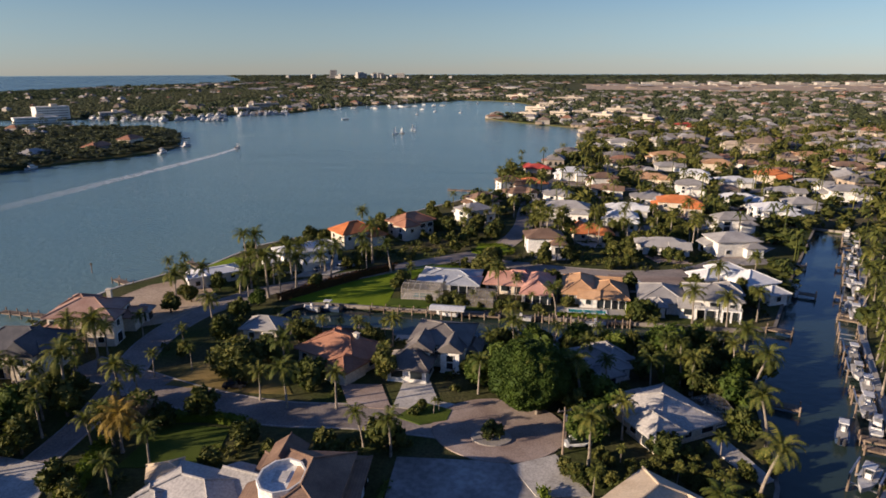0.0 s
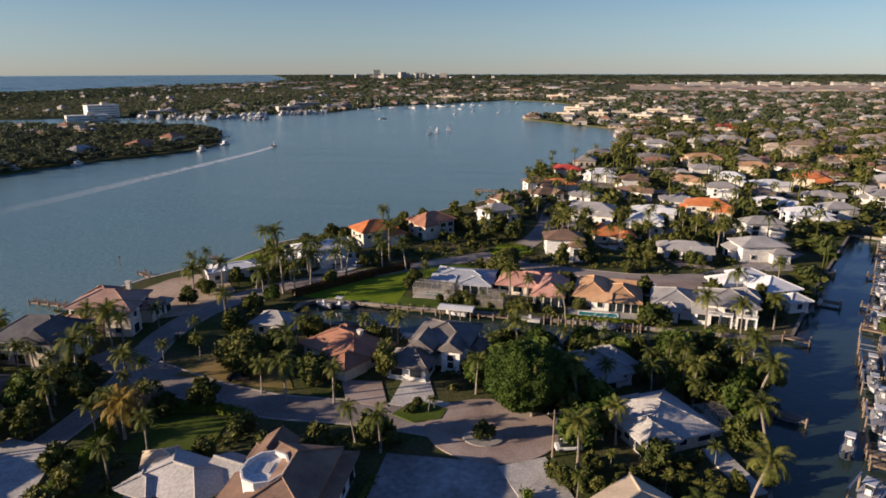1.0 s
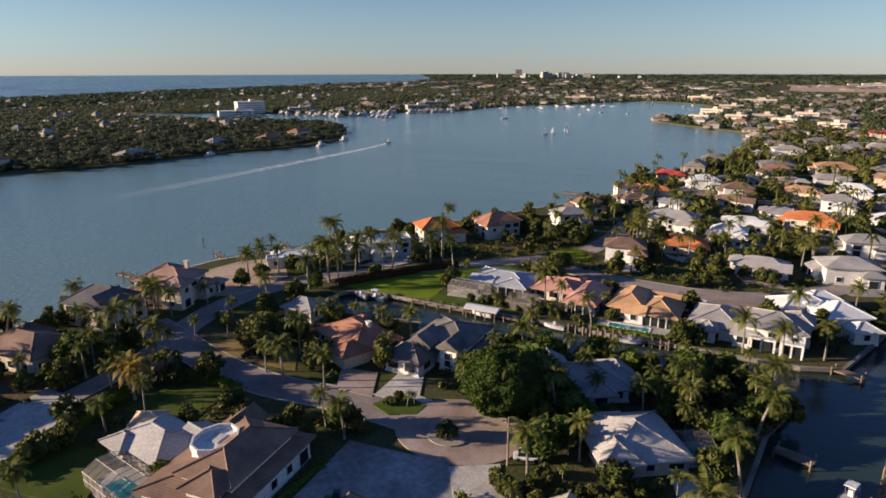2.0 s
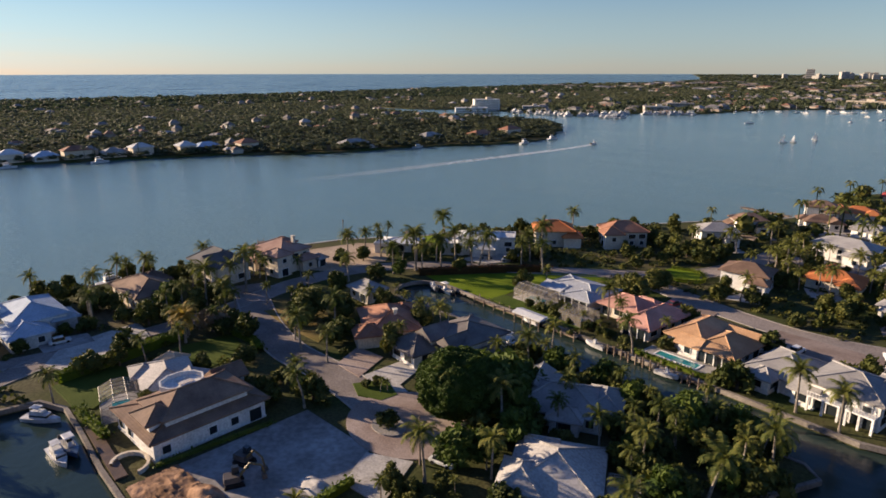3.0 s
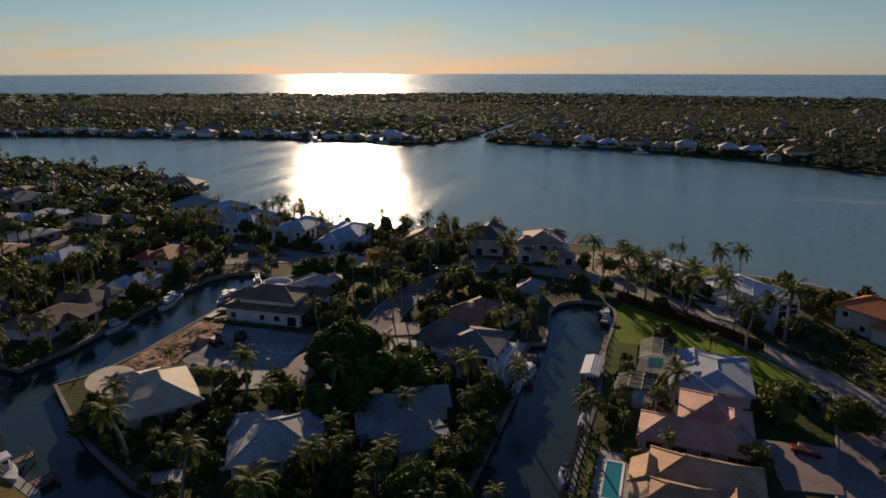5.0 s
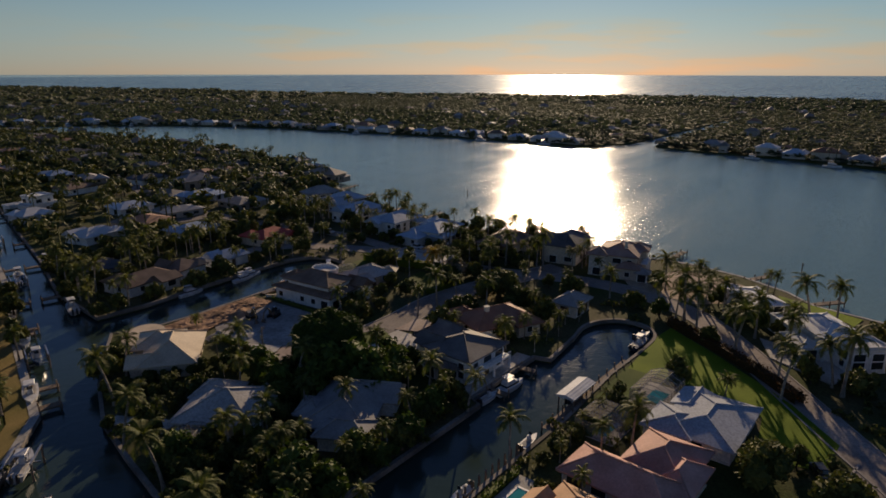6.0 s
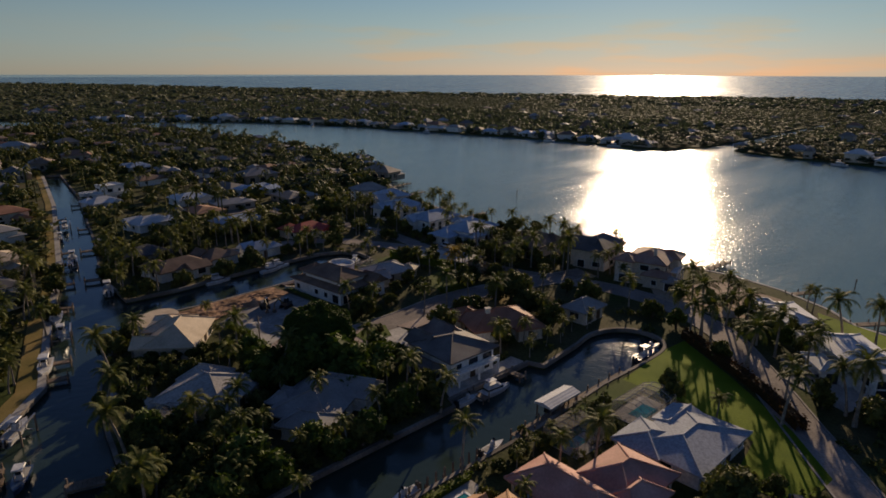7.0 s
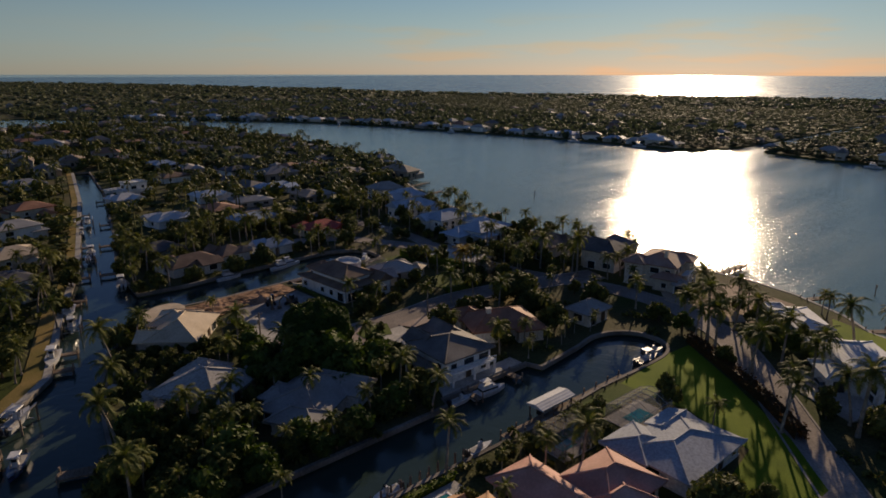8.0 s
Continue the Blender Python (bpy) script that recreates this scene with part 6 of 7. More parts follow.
px, py, rng = grid_points(-122, 66, -10, 262, 4.4, 5)
ok = free(px, py)
count = 0
SHRUBS, REST = [], []
for x, y in zip(px[ok], py[ok]):
    woods = (8 < x < 48 and 100 < y < 136) or (22 < x < 40 and 80 < y < 96)
    u = rng.uniform()
    if (-114 < x < -72 and 116 < y < 190 and u < 0.85) or (-76 < x < -60 and 128 < y < 174 and u < 0.7):
        continue
    if (x < -98 and 128 < y < 172) or (x > 20 and 76 < y < 100 and u < 0.62) or (x > 33 and 96 < y < 124 and u < 0.6) or (-68 < x < -12 and 146 < y < 158):
        continue
    if (-64 < x < -28 and 130 < y < 143) or (0 < x < 28 and 126 < y < 142):
        if u < 0.5:
            SHRUBS.append((x, y))
        continue
    if (x < -18 and y > 176 and x < -20 - (y - 176) * 0.1 and u < 0.55) or (-20 < x < 64 and 176 < y < 216 and u < 0.45) or (-60 < x < -22 and 78 < y < 92 and u < 0.4) or (-60 < x < -20 and 98 < y < 110 and u < 0.3) or (-74 < x < -44 and 110 < y < 134 and u < 0.45):
        if y > 172:
            SHRUBS.append((x, y))
        continue
    if min((x - a) ** 2 + (y - b) ** 2 for a, b in KEPT) < 9:
        continue
    rim = y > 208 or y < 38 or x < -104 or (x > 44 and y < 130)
    if u < (0.34 if not woods else 0.4):
        k, a, s = rng.randint(4), rng.uniform(0, 360), rng.uniform(0.55, 1.0)
        if rim:
            REST.append((PALMS[k], x, y, a, s))
        else:
            put(PALMS[k], x, y, GROUND, a, s)
    elif u < (0.68 if not woods else 0.72):
        k, a, s = rng.randint(3) if not woods else rng.randint(4), rng.uniform(0, 360), rng.uniform(0.5, 0.95)
        if rim:
            REST.append((TREES[k], x, y, a, s))
        else:
            put(TREES[k], x, y, GROUND, a, s)
    else:
        SHRUBS.append((x, y))



def joined(name, rows, label, category):
    """Full copies of trees past those that stand as things, joined into one mesh."""
    cache, mats, V, F, I, base = {}, [], [], [], [], 0
    for ob, x, y, a, s in rows:
        for o in ob.children:
            if o.data.name not in cache:
                o.data.calc_loop_triangles()
                if o.data.materials[0] not in mats:
                    mats.append(o.data.materials[0])
                cache[o.data.name] = (np.array([v.co[:] for v in o.data.vertices]), np.array([t.vertices[:] for t in o.data.loop_triangles]), mats.index(o.data.materials[0]))
            v, f, m = cache[o.data.name]
            ca, sa = math.cos(radians(a)) * s, math.sin(radians(a)) * s
            V.append(np.stack([v[:, 0] * ca - v[:, 1] * sa + x * S, v[:, 0] * sa + v[:, 1] * ca + y * S, v[:, 2] * s + GROUND * S], 1))
            F.append(f + base)
            I.append(np.full(len(f), m))
            base += len(v)
    me = bpy.data.meshes.new(name)
    me.from_pydata(np.concatenate(V).tolist(), [], np.concatenate(F).tolist())
    for m in mats:
        me.materials.append(m)
    me.polygons.foreach_set("material_index", np.concatenate(I).astype(np.int32))
    return tagged(new(name, me), label, category, kind="stuff")


joined("outer_palms", [r for r in REST if r[0] in PALMS], "palms along the neighbourhood's rim", "palm trees")
joined("outer_trees", [r for r in REST if r[0] in TREES], "leafy trees along the neighbourhood's rim", "trees")

# the thicket on the shaded canal bank
wr = np.random.RandomState(77)
gx, gy, _ = grid_points(-4, 47, 104, 134, 3.6, 78)
thick = free(gx, gy, 0.2)
for x, y in zip(gx[thick], gy[thick]):
    if x > 27:
        if wr.uniform() < 0.5:
            put(PALMS[wr.randint(4)] if wr.uniform() < 0.35 else TREES[wr.randint(4)], x, y, GROUND, wr.uniform(0, 360), wr.uniform(0.5, 0.85))
    elif wr.uniform() < (0.45 if y > 127 else 0.1):
        put(TREES[wr.randint(4)], x, y, GROUND, wr.uniform(0, 360), wr.uniform(0.3, 0.52))
gx, gy, _ = grid_points(24, 41, 80, 94, 3.0, 79)
thick = free(gx, gy, 0.2)
for x, y in zip(gx[thick], gy[thick]):
    put(PALMS[wr.randint(4)] if wr.uniform() < 0.12 else TREES[wr.randint(3)], x, y, GROUND, wr.uniform(0, 360), wr.uniform(0.25, 0.42))

# shrubs: low clumps of leaves
bm = bmesh.new()
sr = random.Random(9)
for x, y in SHRUBS:
    for q in range(2):
        cx, cy, r = x + sr.uniform(-2, 2), y + sr.uniform(-2, 2), sr.uniform(0.6, 1.5)
        for k in range(26):
            v = Vector((sr.gauss(0, 1), sr.gauss(0, 1), abs(sr.gauss(0.2, 0.8)))).normalized()
            p = Vector((cx, cy, GROUND + 0.1)) + v * r * sr.uniform(0.7, 1.1)
            n = Vector((sr.gauss(0, 1), sr.gauss(0, 1), 1)).normalized()
            a = n.orthogonal().normalized() * 0.45
            b = n.cross(a)
            bm.faces.new([bm.verts.new(w) for w in (p - a, p - b * 0.6, p + a, p + b * 0.6)])
tagged(part("shrubs", bm, M_LEAF), "low leafy shrubs round the gardens", "shrubs", kind="stuff")

# ---------------------------------------------------------------- the wider town, woods and shore


def templates():
    """Ragged far crowns: a small core and loose sprays."""
    out = []
    for k in range(4):
        b, lr = bmesh.new(), random.Random(90 + k)
        bmesh.ops.create_uvsphere(b, u_segments=5, v_segments=3, radius=0.58, matrix=Matrix.Translation((0, 0, 0.5)))
        bmesh.ops.triangulate(b, faces=b.faces)
        for v in b.verts:
            v.co += noise.noise_vector(v.co * 1.7 + Vector((k * 9, 0, 0))) * 0.3
        bmesh.ops.delete(b, geom=[f for f in b.faces if f.calc_center_median().z < 0.25], context="FACES")
        for q in range(14):
            v = Vector((lr.gauss(0, 1), lr.gauss(0, 1), abs(lr.gauss(0.2, 0.9)))).normalized()
            p = Vector((v.x * lr.uniform(0.5, 1.2), v.y * lr.uniform(0.5, 1.2), 0.55 + v.z * lr.uniform(0.4, 0.9)))
            n = Vector((lr.gauss(0, 1), lr.gauss(0, 1), lr.gauss(0.5, 1))).normalized()
            a = n.orthogonal().normalized() * lr.uniform(0.2, 0.36)
            b.faces.new([b.verts.new(w) for w in (p - a, p + a, p + n.cross(a) * lr.uniform(1.0, 1.8))])
        b.verts.ensure_lookup_table()
        b.verts.index_update()
        out.append((np.array([v.co[:] for v in b.verts]), np.array([[v.index for v in f.verts] for f in b.faces])))
        b.free()
    return out


def palm_template():
    v, f = [], []
    for s in ((0.03, 0), (-0.03, 0.03), (-0.03, -0.03)):
        v += [(s[0], s[1], 0), (s[0] * 0.7, s[1] * 0.7, 1.0)]
    f += [(0, 2, 1), (2, 3, 1), (2, 4, 3), (4, 5, 3), (4, 0, 5), (0, 1, 5)]
    for k in range(11):
        a = 2 * math.pi * k / 11
        c, s = math.cos(a), math.sin(a)
        up = 0.16 if k % 2 else 0.02
        n = len(v)
        v += [(0, 0, 1.0), (c * 0.2 - s * 0.07, s * 0.2 + c * 0.07, 1.0 + up), (c * 0.2 + s * 0.07, s * 0.2 - c * 0.07, 1.0 + up), (c * 0.42, s * 0.42, 0.86 + up - 0.06)]
        f += [(n, n + 2, n + 1), (n + 1, n + 2, n + 3)]
    return np.array(v), np.array(f)


def mass(name, spots, materials, label, category, smooth=False):
    """spots: list of (template, x, y, z, sx, sy, sz, yaw) joined into one mesh."""
    vs, fs, base = [], [], 0
    for (tv, tf), arr in spots:
        if not len(arr):
            continue
        n, m = len(arr), len(tv)
        c, s = np.cos(arr[:, 6]), np.sin(arr[:, 6])
        X = tv[None, :, 0] * arr[:, 3:4]
        Y = tv[None, :, 1] * arr[:, 4:5]
        Z = tv[None, :, 2] * arr[:, 5:6]
        P = np.stack([X * c[:, None] - Y * s[:, None] + arr[:, 0:1], X * s[:, None] + Y * c[:, None] + arr[:, 1:2], Z + arr[:, 2:3]], -1).reshape(-1, 3)
        F = (tf[None] + (base + np.arange(n) * m)[:, None, None]).reshape(-1, tf.shape[1])
        vs.append(P)
        fs.append(F)
        base += n * m
    V, F = np.concatenate(vs) * S, np.concatenate(fs)
    me = bpy.data.meshes.new(name)
    me.from_pydata(V.tolist(), [], F.tolist())
    me.update()
    if smooth:
        me.shade_smooth()
    for m in materials:
        me.materials.append(m)
    return tagged(new(name, me), label, category, kind="stuff")


def leafy_templates():
    out = []
    for k in range(4):
        b, lr = bmesh.new(), random.Random(60 + k)
        bmesh.ops.create_icosphere(b, subdivisions=1, radius=0.62, matrix=Matrix.Translation((0, 0, 0.95)))
        for q in range(34):
            v = Vector((lr.gauss(0, 1), lr.gauss(0, 1), lr.gauss(0.3, 0.9))).normalized()
            p = Vector((v.x * lr.uniform(0.6, 1.05), v.y * lr.uniform(0.6, 1.05), 0.95 + v.z * lr.uniform(0.6, 0.95)))
            leaf_card(b, p, 0.40, lr)
        bmesh.ops.triangulate(b, faces=b.faces)
        b.verts.ensure_lookup_table()
        b.verts.index_update()
        out.append((np.array([v.co[:] for v in b.verts]), np.array([[v.index for v in f.verts] for f in b.faces])))
        b.free()
    return out


CLUMPS, LEAFY, PALM_T = templates(), leafy_templates(), palm_template()


def plant_mass(name, x0, x1, y0, y1, step, seed, size, share, palms, label, sub=0, skip=None):
    px, py, rng = grid_points(x0, x1, y0, y1, step, seed)
    ok = on_land(px, py) & (rng.uniform(size=len(px)) < share)
    if skip is not None:
        ok &= ~skip(px, py)
    for o in CLEAR:
        ok &= ~inside(px, py, o)
    for hx, hy, a, b, yaw in HOUSE_BOXES:
        ok &= (np.abs(px - hx) > a + size * 0.35) | (np.abs(py - hy) > b + size * 0.35)
    px, py = px[ok], py[ok]
    n = len(px)
    kind = rng.uniform(size=n)
    r = size * (0.5 + 1.0 * rng.uniform(size=n) ** 1.8)
    spots = []
    arr = np.stack([px, py, np.full(n, GROUND + (0.9 if x1 <= -295 else -0.3)), r, r * rng.uniform(0.8, 1.25, n), r * rng.uniform(0.55, 1.0, n) * (0.42 if x1 <= -295 else 0.85 if sub == 2 else min(0.85, 5.5 / size)), rng.uniform(0, 6.28, n)], 1)
    trees = kind >= palms
    which = rng.randint(4, size=n)
    for k in range(4):
        spots.append(((LEAFY if sub == 2 else CLUMPS)[k], arr[trees & (which == k)]))
    arr2 = arr.copy()
    h = rng.uniform(6, 11, n)
    arr2[:, 3] = arr2[:, 4] = h * 0.85
    arr2[:, 5] = h
    spots.append((PALM_T, arr2[~trees]))
    # far woods and the island take the green with haze mixed in
    return mass(name, spots, [M_LEAF if sub == 2 and name != "island_trees" else M_FAR_HAZED], label, "trees", sub != 2)


near_box = lambda px, py: (px > -122) & (px < 66) & (py > -10) & (py < 262)
plant_mass("north_trees", -60, 420, 250, 720, 7.0, 21, 3.7, 0.70, 0.3, "palms and trees among the northern houses", 2, near_box)
plant_mass("south_trees", -215, 60, -560, -8, 6.6, 22, 3.3, 0.8, 0.22, "palms and trees among the southern houses", 2, near_box)
plant_mass("east_trees", 56, 420, -400, 255, 8.5, 23, 3.4, 0.75, 0.35, "palms and trees on the east bank", 2, near_box)
plant_mass("island_trees", -520, -295, -60, 640, 6.0, 24, 4.2, 0.95, 0.06, "dense trees on the far shore", 2)
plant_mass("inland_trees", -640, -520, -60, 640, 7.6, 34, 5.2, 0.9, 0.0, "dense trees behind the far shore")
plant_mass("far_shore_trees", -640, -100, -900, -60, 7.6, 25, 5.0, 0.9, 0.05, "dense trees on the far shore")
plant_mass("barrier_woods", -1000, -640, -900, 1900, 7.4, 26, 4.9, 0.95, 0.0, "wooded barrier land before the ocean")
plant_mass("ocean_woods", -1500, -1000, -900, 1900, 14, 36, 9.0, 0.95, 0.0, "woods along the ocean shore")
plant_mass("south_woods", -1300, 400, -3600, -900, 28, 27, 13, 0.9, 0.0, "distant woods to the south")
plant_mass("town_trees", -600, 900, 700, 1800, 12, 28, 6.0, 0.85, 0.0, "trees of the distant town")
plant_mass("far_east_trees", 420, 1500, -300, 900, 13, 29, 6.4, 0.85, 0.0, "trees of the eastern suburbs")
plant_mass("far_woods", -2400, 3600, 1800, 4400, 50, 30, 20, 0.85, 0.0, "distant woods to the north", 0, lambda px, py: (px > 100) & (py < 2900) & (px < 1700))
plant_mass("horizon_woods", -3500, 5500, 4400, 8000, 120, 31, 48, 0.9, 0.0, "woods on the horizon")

# far houses: walls and hip roofs too small to tell apart
WALL_T = (np.array([(x, y, z) for z in (0, 1) for x, y in ((-.5, -.5), (.5, -.5), (.5, .5), (-.5, .5))], float),
          np.array([(0, 1, 5), (0, 5, 4), (1, 2, 6), (1, 6, 5), (2, 3, 7), (2, 7, 6), (3, 0, 4), (3, 4, 7), (4, 5, 6), (4, 6, 7)]))
ROOF_T = (np.array([(-.56, -.56, 1), (.56, -.56, 1), (.56, .56, 1), (-.56, .56, 1), (-.15, 0, 1.6), (.15, 0, 1.6)], float),
          np.array([(0, 1, 5), (0, 5, 4), (2, 3, 4), (2, 4, 5), (1, 2, 5), (3, 0, 4)]))


def town(name, x0, x1, y0, y1, step, seed, size, share, label, skip=None, windows=False):
    px, py, rng = grid_points(x0, x1, y0, y1, step, seed)
    ok = on_land(px, py) & (rng.uniform(size=len(px)) < share)
    if skip is not None:
        ok &= ~skip(px, py)
    for hx, hy, a, b, yaw in HOUSE_BOXES:
        ok &= (np.abs(px - hx) > a + 10) | (np.abs(py - hy) > b + 9)
    px, py = px[ok], py[ok]
    n = len(px)
    arr = np.stack([px, py, np.full(n, GROUND), size * rng.uniform(0.8, 1.4, n), size * rng.uniform(0.6, 1.0, n), rng.choice((2.8, 3.0, 5.0), n), rng.choice((0.0, 1.57), n) + rng.uniform(-.3, .3, n)], 1)
    wing = arr.copy()  # a lower cross wing to each house
    c, q = np.cos(arr[:, 6]), np.sin(arr[:, 6])
    u, v = arr[:, 3] * rng.choice((-0.34, 0.3), n), arr[:, 4] * rng.choice((-0.5, 0.5), n)
    wing[:, 0] += u * c - v * q
    wing[:, 1] += u * q + v * c
    wing[:, 3] *= rng.uniform(0.35, 0.5, n)
    wing[:, 4] *= rng.uniform(0.5, 0.8, n)
    wing[:, 5] = np.minimum(arr[:, 5], 2.9)
    mass(name + "_walls", [(WALL_T, arr), (WALL_T, wing)], [M_TOWNWALL], label + ", pale walls", "houses")
    mass(name + "_roofs", [(ROOF_T, arr), (ROOF_T, wing)], [M_TOWNROOF], label + ", tiled roofs", "houses")
    if windows:
        mass(name + "_windows", [(PANE_T, arr)], [M_GLASS], label + ", dark window panes", "windows")


def pane_template():
    """Dark panes just proud of the four walls of a unit house."""
    v, f = [], []
    for side in range(4):
        c, q = round(math.cos(side * math.pi / 2)), round(math.sin(side * math.pi / 2))
        for k in (-0.3, 0.02, 0.3):
            n = len(v)
            v += [((k + e) * c - -0.508 * q, (k + e) * q + -0.508 * c, z) for e, z in ((-0.07, 0.3), (0.07, 0.3), (0.07, 0.72), (-0.07, 0.72))]
            v += [((k + e) * c - -0.49 * q, (k + e) * q + -0.49 * c, z) for e, z in ((-0.07, 0.3), (0.07, 0.3), (0.07, 0.72), (-0.07, 0.72))]
            f += [(n, n + 1, n + 2), (n, n + 2, n + 3)] + [t for i in range(4) for t in ((n + i, n + 4 + i, n + 4 + (i + 1) % 4), (n + i, n + 4 + (i + 1) % 4, n + (i + 1) % 4))]
    return np.array(v), np.array(f)


PANE_T = pane_template()


def island_colours(name, stops, rough):
    m, t, b = shader(name)
    geo = t.nodes.new("ShaderNodeNewGeometry")
    r = t.nodes.new("ShaderNodeValToRGB")
    r.color_ramp.interpolation = "CONSTANT"
    for k, c in enumerate(stops):
        e = r.color_ramp.elements[k] if k < 2 else r.color_ramp.elements.new(k / len(stops))
        e.position, e.color = k / len(stops), (*c, 1)
    t.links.new(geo.outputs["Random Per Island"], r.inputs[0])
    c = mixed(t, 0.5, r.outputs[0], ramp(t, noise_node(t, 0.8, 4, geo.outputs["Position"]), (0.65,) * 3, (1.2,) * 3), "MULTIPLY")
    t.links.new(c, b.inputs["Base Color"])
    b.inputs["Roughness"].default_value = rough
    return m


M_TOWNWALL = island_colours("town_walls", [(0.40, 0.36, 0.31), (0.36, 0.28, 0.21), (0.52, 0.50, 0.47), (0.34, 0.27, 0.22), (0.28, 0.24, 0.20)], 0.8)
M_TOWNROOF = island_colours("town_roofs", [(0.24, 0.22, 0.21), (0.30, 0.15, 0.09), (0.36, 0.345, 0.33), (0.22, 0.16, 0.12), (0.15, 0.14, 0.13), (0.31, 0.25, 0.20), (0.20, 0.18, 0.165)], 0.75)
town("north_suburb", 20, 420, 240, 700, 24, 41, 14, 0.85, "suburban houses beyond the canal", lambda px, py: near_box(px, py) | ((px < 126) & (py < 264)) | ((px > 100) & (px < 165) & (py < 300)), True)
town("east_suburb", 74, 420, -400, 240, 27, 42, 14, 0.8, "suburban houses on the east bank", lambda px, py: (px < np.interp(py, [-200, -114, -2, 37, 75, 95, 120, 148, 192, 251], [-14, 5, 33, 46, 57, 70, 76, 85, 105, 130])), True)
town("south_suburb", -190, -20, -540, -20, 28, 43, 14, 0.6, "suburban houses on the peninsula", near_box, True)
town("island_houses", -620, -310, -60, 620, 26, 44, 9, 0.30, "houses among trees on the far shore", lambda px, py: (px > -460) & (py > 290))
town("far_shore_houses", -700, -120, -1000, -60, 32, 45, 10, 0.3, "houses among trees on the far shore")
town("barrier_houses", -1400, -620, -800, 1800, 38, 46, 10, 0.13, "houses scattered in woods")
town("distant_town", -560, 900, 720, 1800, 30, 47, 14, 0.5, "houses and shops of the distant town")
town("far_east_suburb", 420, 1500, -300, 900, 32, 48, 13, 0.42, "eastern suburb")
town("horizon_town", -1500, 2500, 1800, 3600, 90, 49, 36, 0.3, "large pale buildings far off")

# west-shore houses facing the bay
for k, (x, y, w) in enumerate(((-452, 62, 16), (-430, 105, 14), (-424, 124, 14), (-424, 143, 17), (-415, 164, 14), (-413, 182, 14), (-408, 228, 17), (-390, 252, 14), (-350, 322, 22), (-402, 210, 12),
                               (-335, 450, 22), (-330, 484, 18), (-352, 404, 18), (-420, -60, 16), (-412, -140, 18), (-395, -260, 18), (-370, -380, 18), (-300, -520, 20))):
    wings = [(0, 0, w, 11, (3.6, 5.8)[k % 2], 3.0, "hip"), (w * 0.3, 5, 6, 7, 3.6, 2.0, "gable")]
    house(x, y, 90, wings, (M_GREY_R, M_WHITE_R, M_BLUE_R, M_RUST_R)[k % 4] if k not in (10, 11) else M_RUST_R, (M_WHITE, M_CREAM)[k % 2], "waterfront house on the far shore of the bay", "houses on the far shore", 0)

south_shore = random.Random(51)
for k, (x, y) in enumerate(spline([(-412, -40), (-412, -140), (-390, -275), (-360, -415), (-281, -545), (-190, -632)], 19)):
    wings = [(0, 0, south_shore.uniform(13, 18), 10, (3.0, 4.6, 3.0)[k % 3], 2.2, "hip"), (4.5, 4, 6, 7, 3.0, 1.6, "gable" if k % 2 else "hip")]
    house(x + south_shore.uniform(-4, 2), y, south_shore.uniform(80, 120), wings, (M_GREY_R, M_WHITE_R, M_LIGHT_R, M_BLUE_R, M_BROWN_R)[k % 5], (M_WHITE, M_CREAM)[k % 2], "waterfront house on the far shore of the bay", "houses on the far shore", 0)

# the long white hotel-like block and its low neighbours


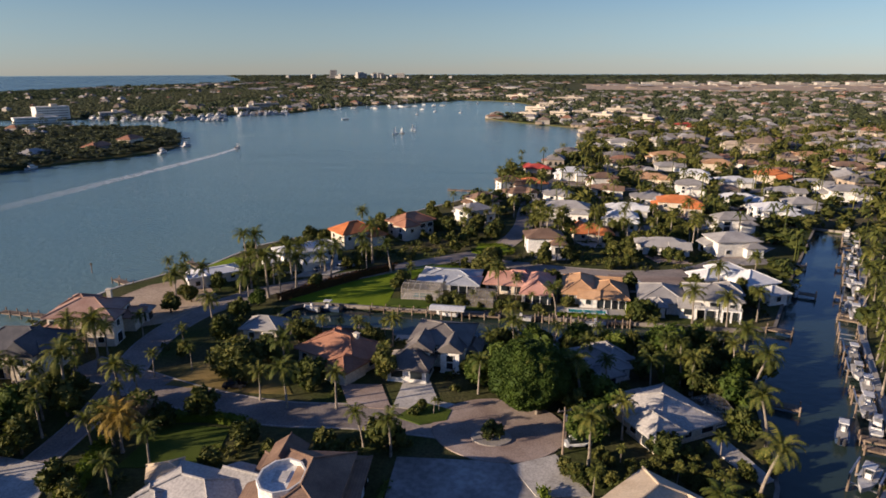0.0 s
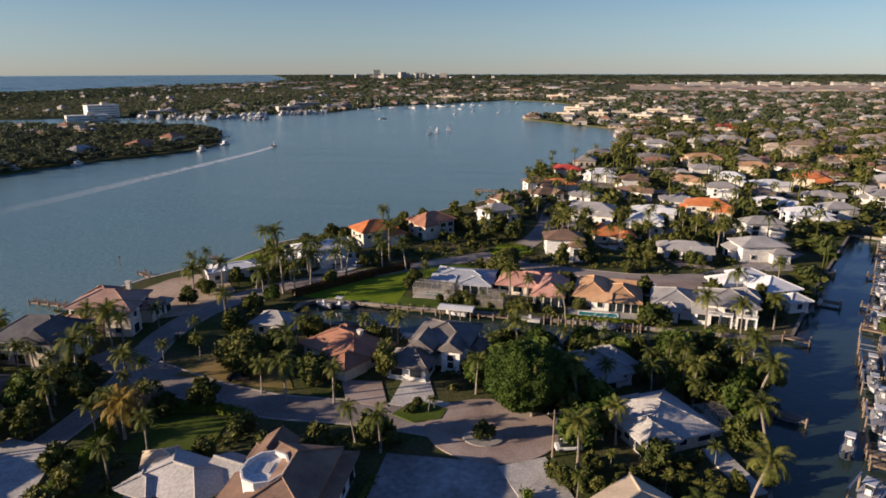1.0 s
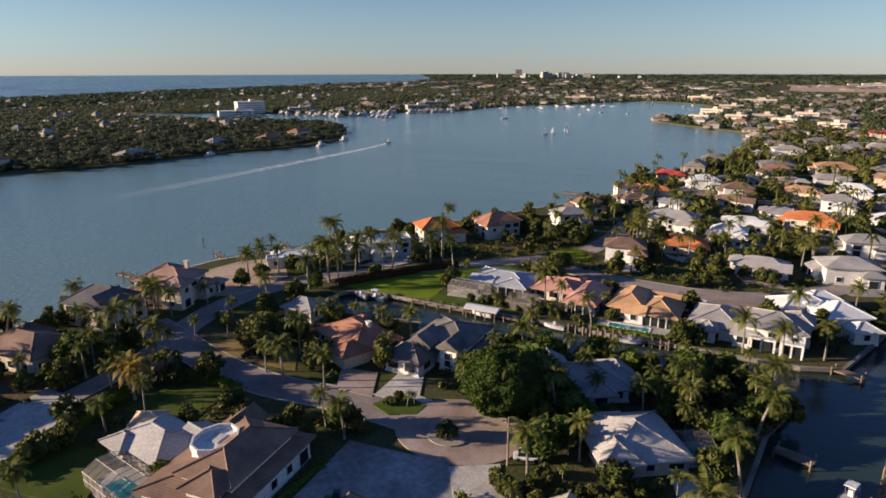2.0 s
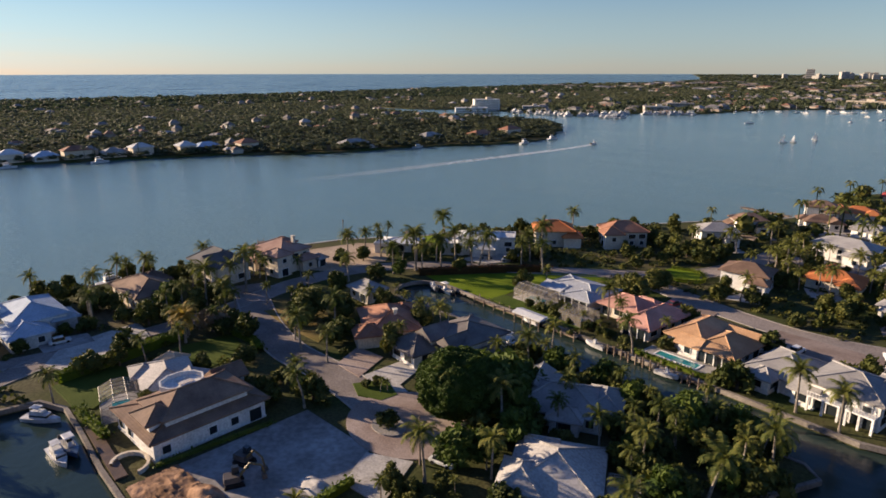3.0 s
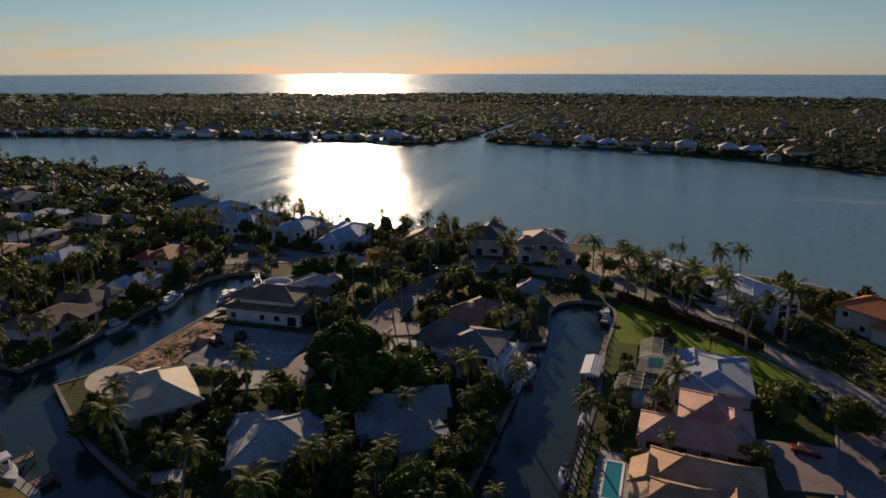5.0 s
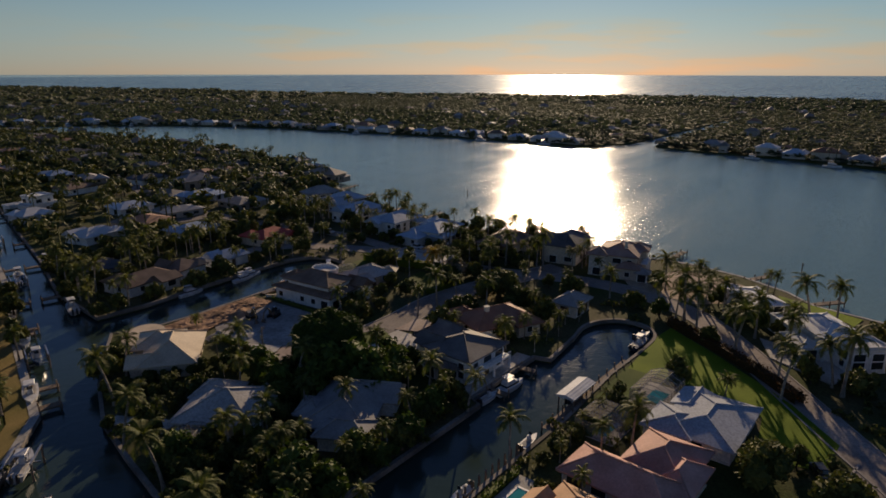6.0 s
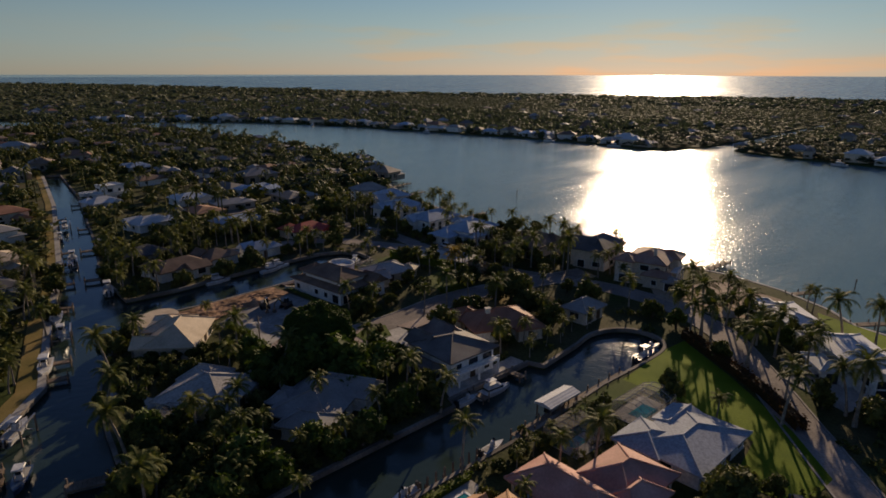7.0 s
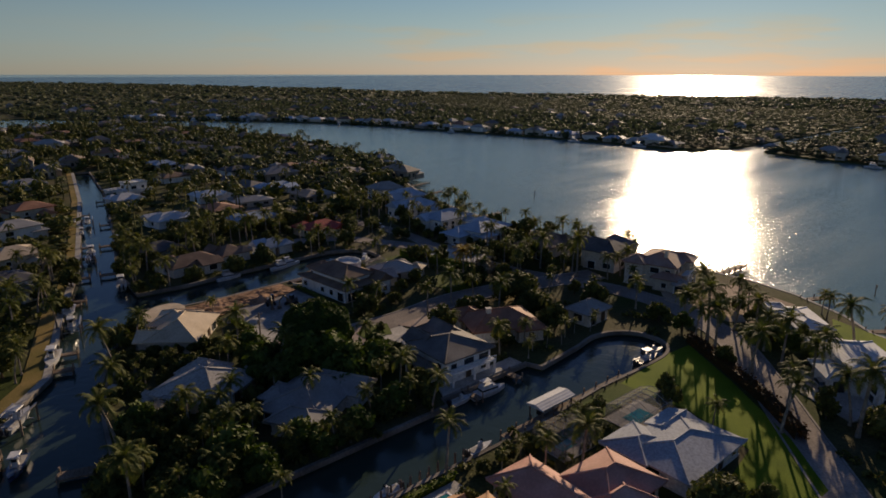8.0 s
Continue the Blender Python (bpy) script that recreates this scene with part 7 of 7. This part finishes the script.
def block(x, y, yaw, w, d, h, floors, label, wall_m=M_WHITE):
    ob = thing("building", x, y, GROUND, yaw, label, "building", "large buildings across the bay")
    bm = bmesh.new()
    box(bm, 0, 0, -0.3, w, d, h)
    box(bm, 0, 0, h - 0.3, w + 0.6, d + 0.6, 0.9)
    part("wall", bm, wall_m, ob)
    for f in range(floors):
        for s in (-1, 1):
            bm = bmesh.new()
            box(bm, 0, s * (d / 2 + 0.02), 1.2 + f * h / floors, w * 0.9, 0.2, h / floors * 0.22)
            part("window_band", bm, M_GLASS, ob)
    bm = bmesh.new()
    box(bm, w * 0.1, 0, h + 0.5, w * 0.2, d * 0.4, 3)
    part("plant_room", bm, M_CREAM, ob)
    return ob


block(-611, 742, 55, 38, 20, 15.5, 5, "large white block-shaped building across the bay")
block(-590, 690, 50, 46, 16, 6, 2, "long low white building across the bay")
block(-560, 790, 45, 30, 18, 6, 2, "low pale building by the marina", M_CONC)
block(-420, 900, 40, 34, 18, 7, 2, "long pale building by the marina", M_CONC)
block(-440, 1010, 30, 40, 18, 7, 2, "long pale building by the marina", M_CONC)
for x, y, w in ((30, 850, 24), (60, 870, 26), (80, 810, 26), (0, 960, 30), (20, 1080, 34), (-40, 1400, 50), (-150, 1420, 60), (60, 1300, 60), (-260, 1300, 60), (120, 760, 26), (-10, 830, 22), (110, 930, 26)):
    block(x, y, (x * 7) % 40 - 20, w, 14, 7, 2, "pale waterfront building at the head of the bay", M_CREAM)
tower_rng = random.Random(12)
first_tower = block(-1500, 4700, 20, 50, 26, 60, 5, "white high-rise tower on the horizon", M_CONC)
first_tower["group"] = "towers on the horizon"
for k in range(26):
    u = tower_rng.gauss(0, 1)
    ob = copy_thing(first_tower, pose((-1290 + u * 270) * S, (4900 + tower_rng.uniform(-300, 500)) * S, GROUND * S, 0, 0, tower_rng.uniform(0, 90)) @ Matrix.Diagonal((tower_rng.uniform(0.5, 1.1), 0.9, max(0.2, tower_rng.uniform(0.3, 0.75) - abs(u) * 0.15), 1)))
# open tan field with long pale sheds
bm = bmesh.new()
slab(bm, [(150, 2050), (200, 2820), (1700, 2820), (1600, 2000), (1000, 1900)], GROUND + 0.3, 0.3)
setting("field", bm, M_SAND, "wide open dry field")
for k in range(9):
    block(450 + k * 130, 2700 + (k * 37) % 60, 0, 80, 30, 10, 2, "long pale shed by the open field", M_CONC)
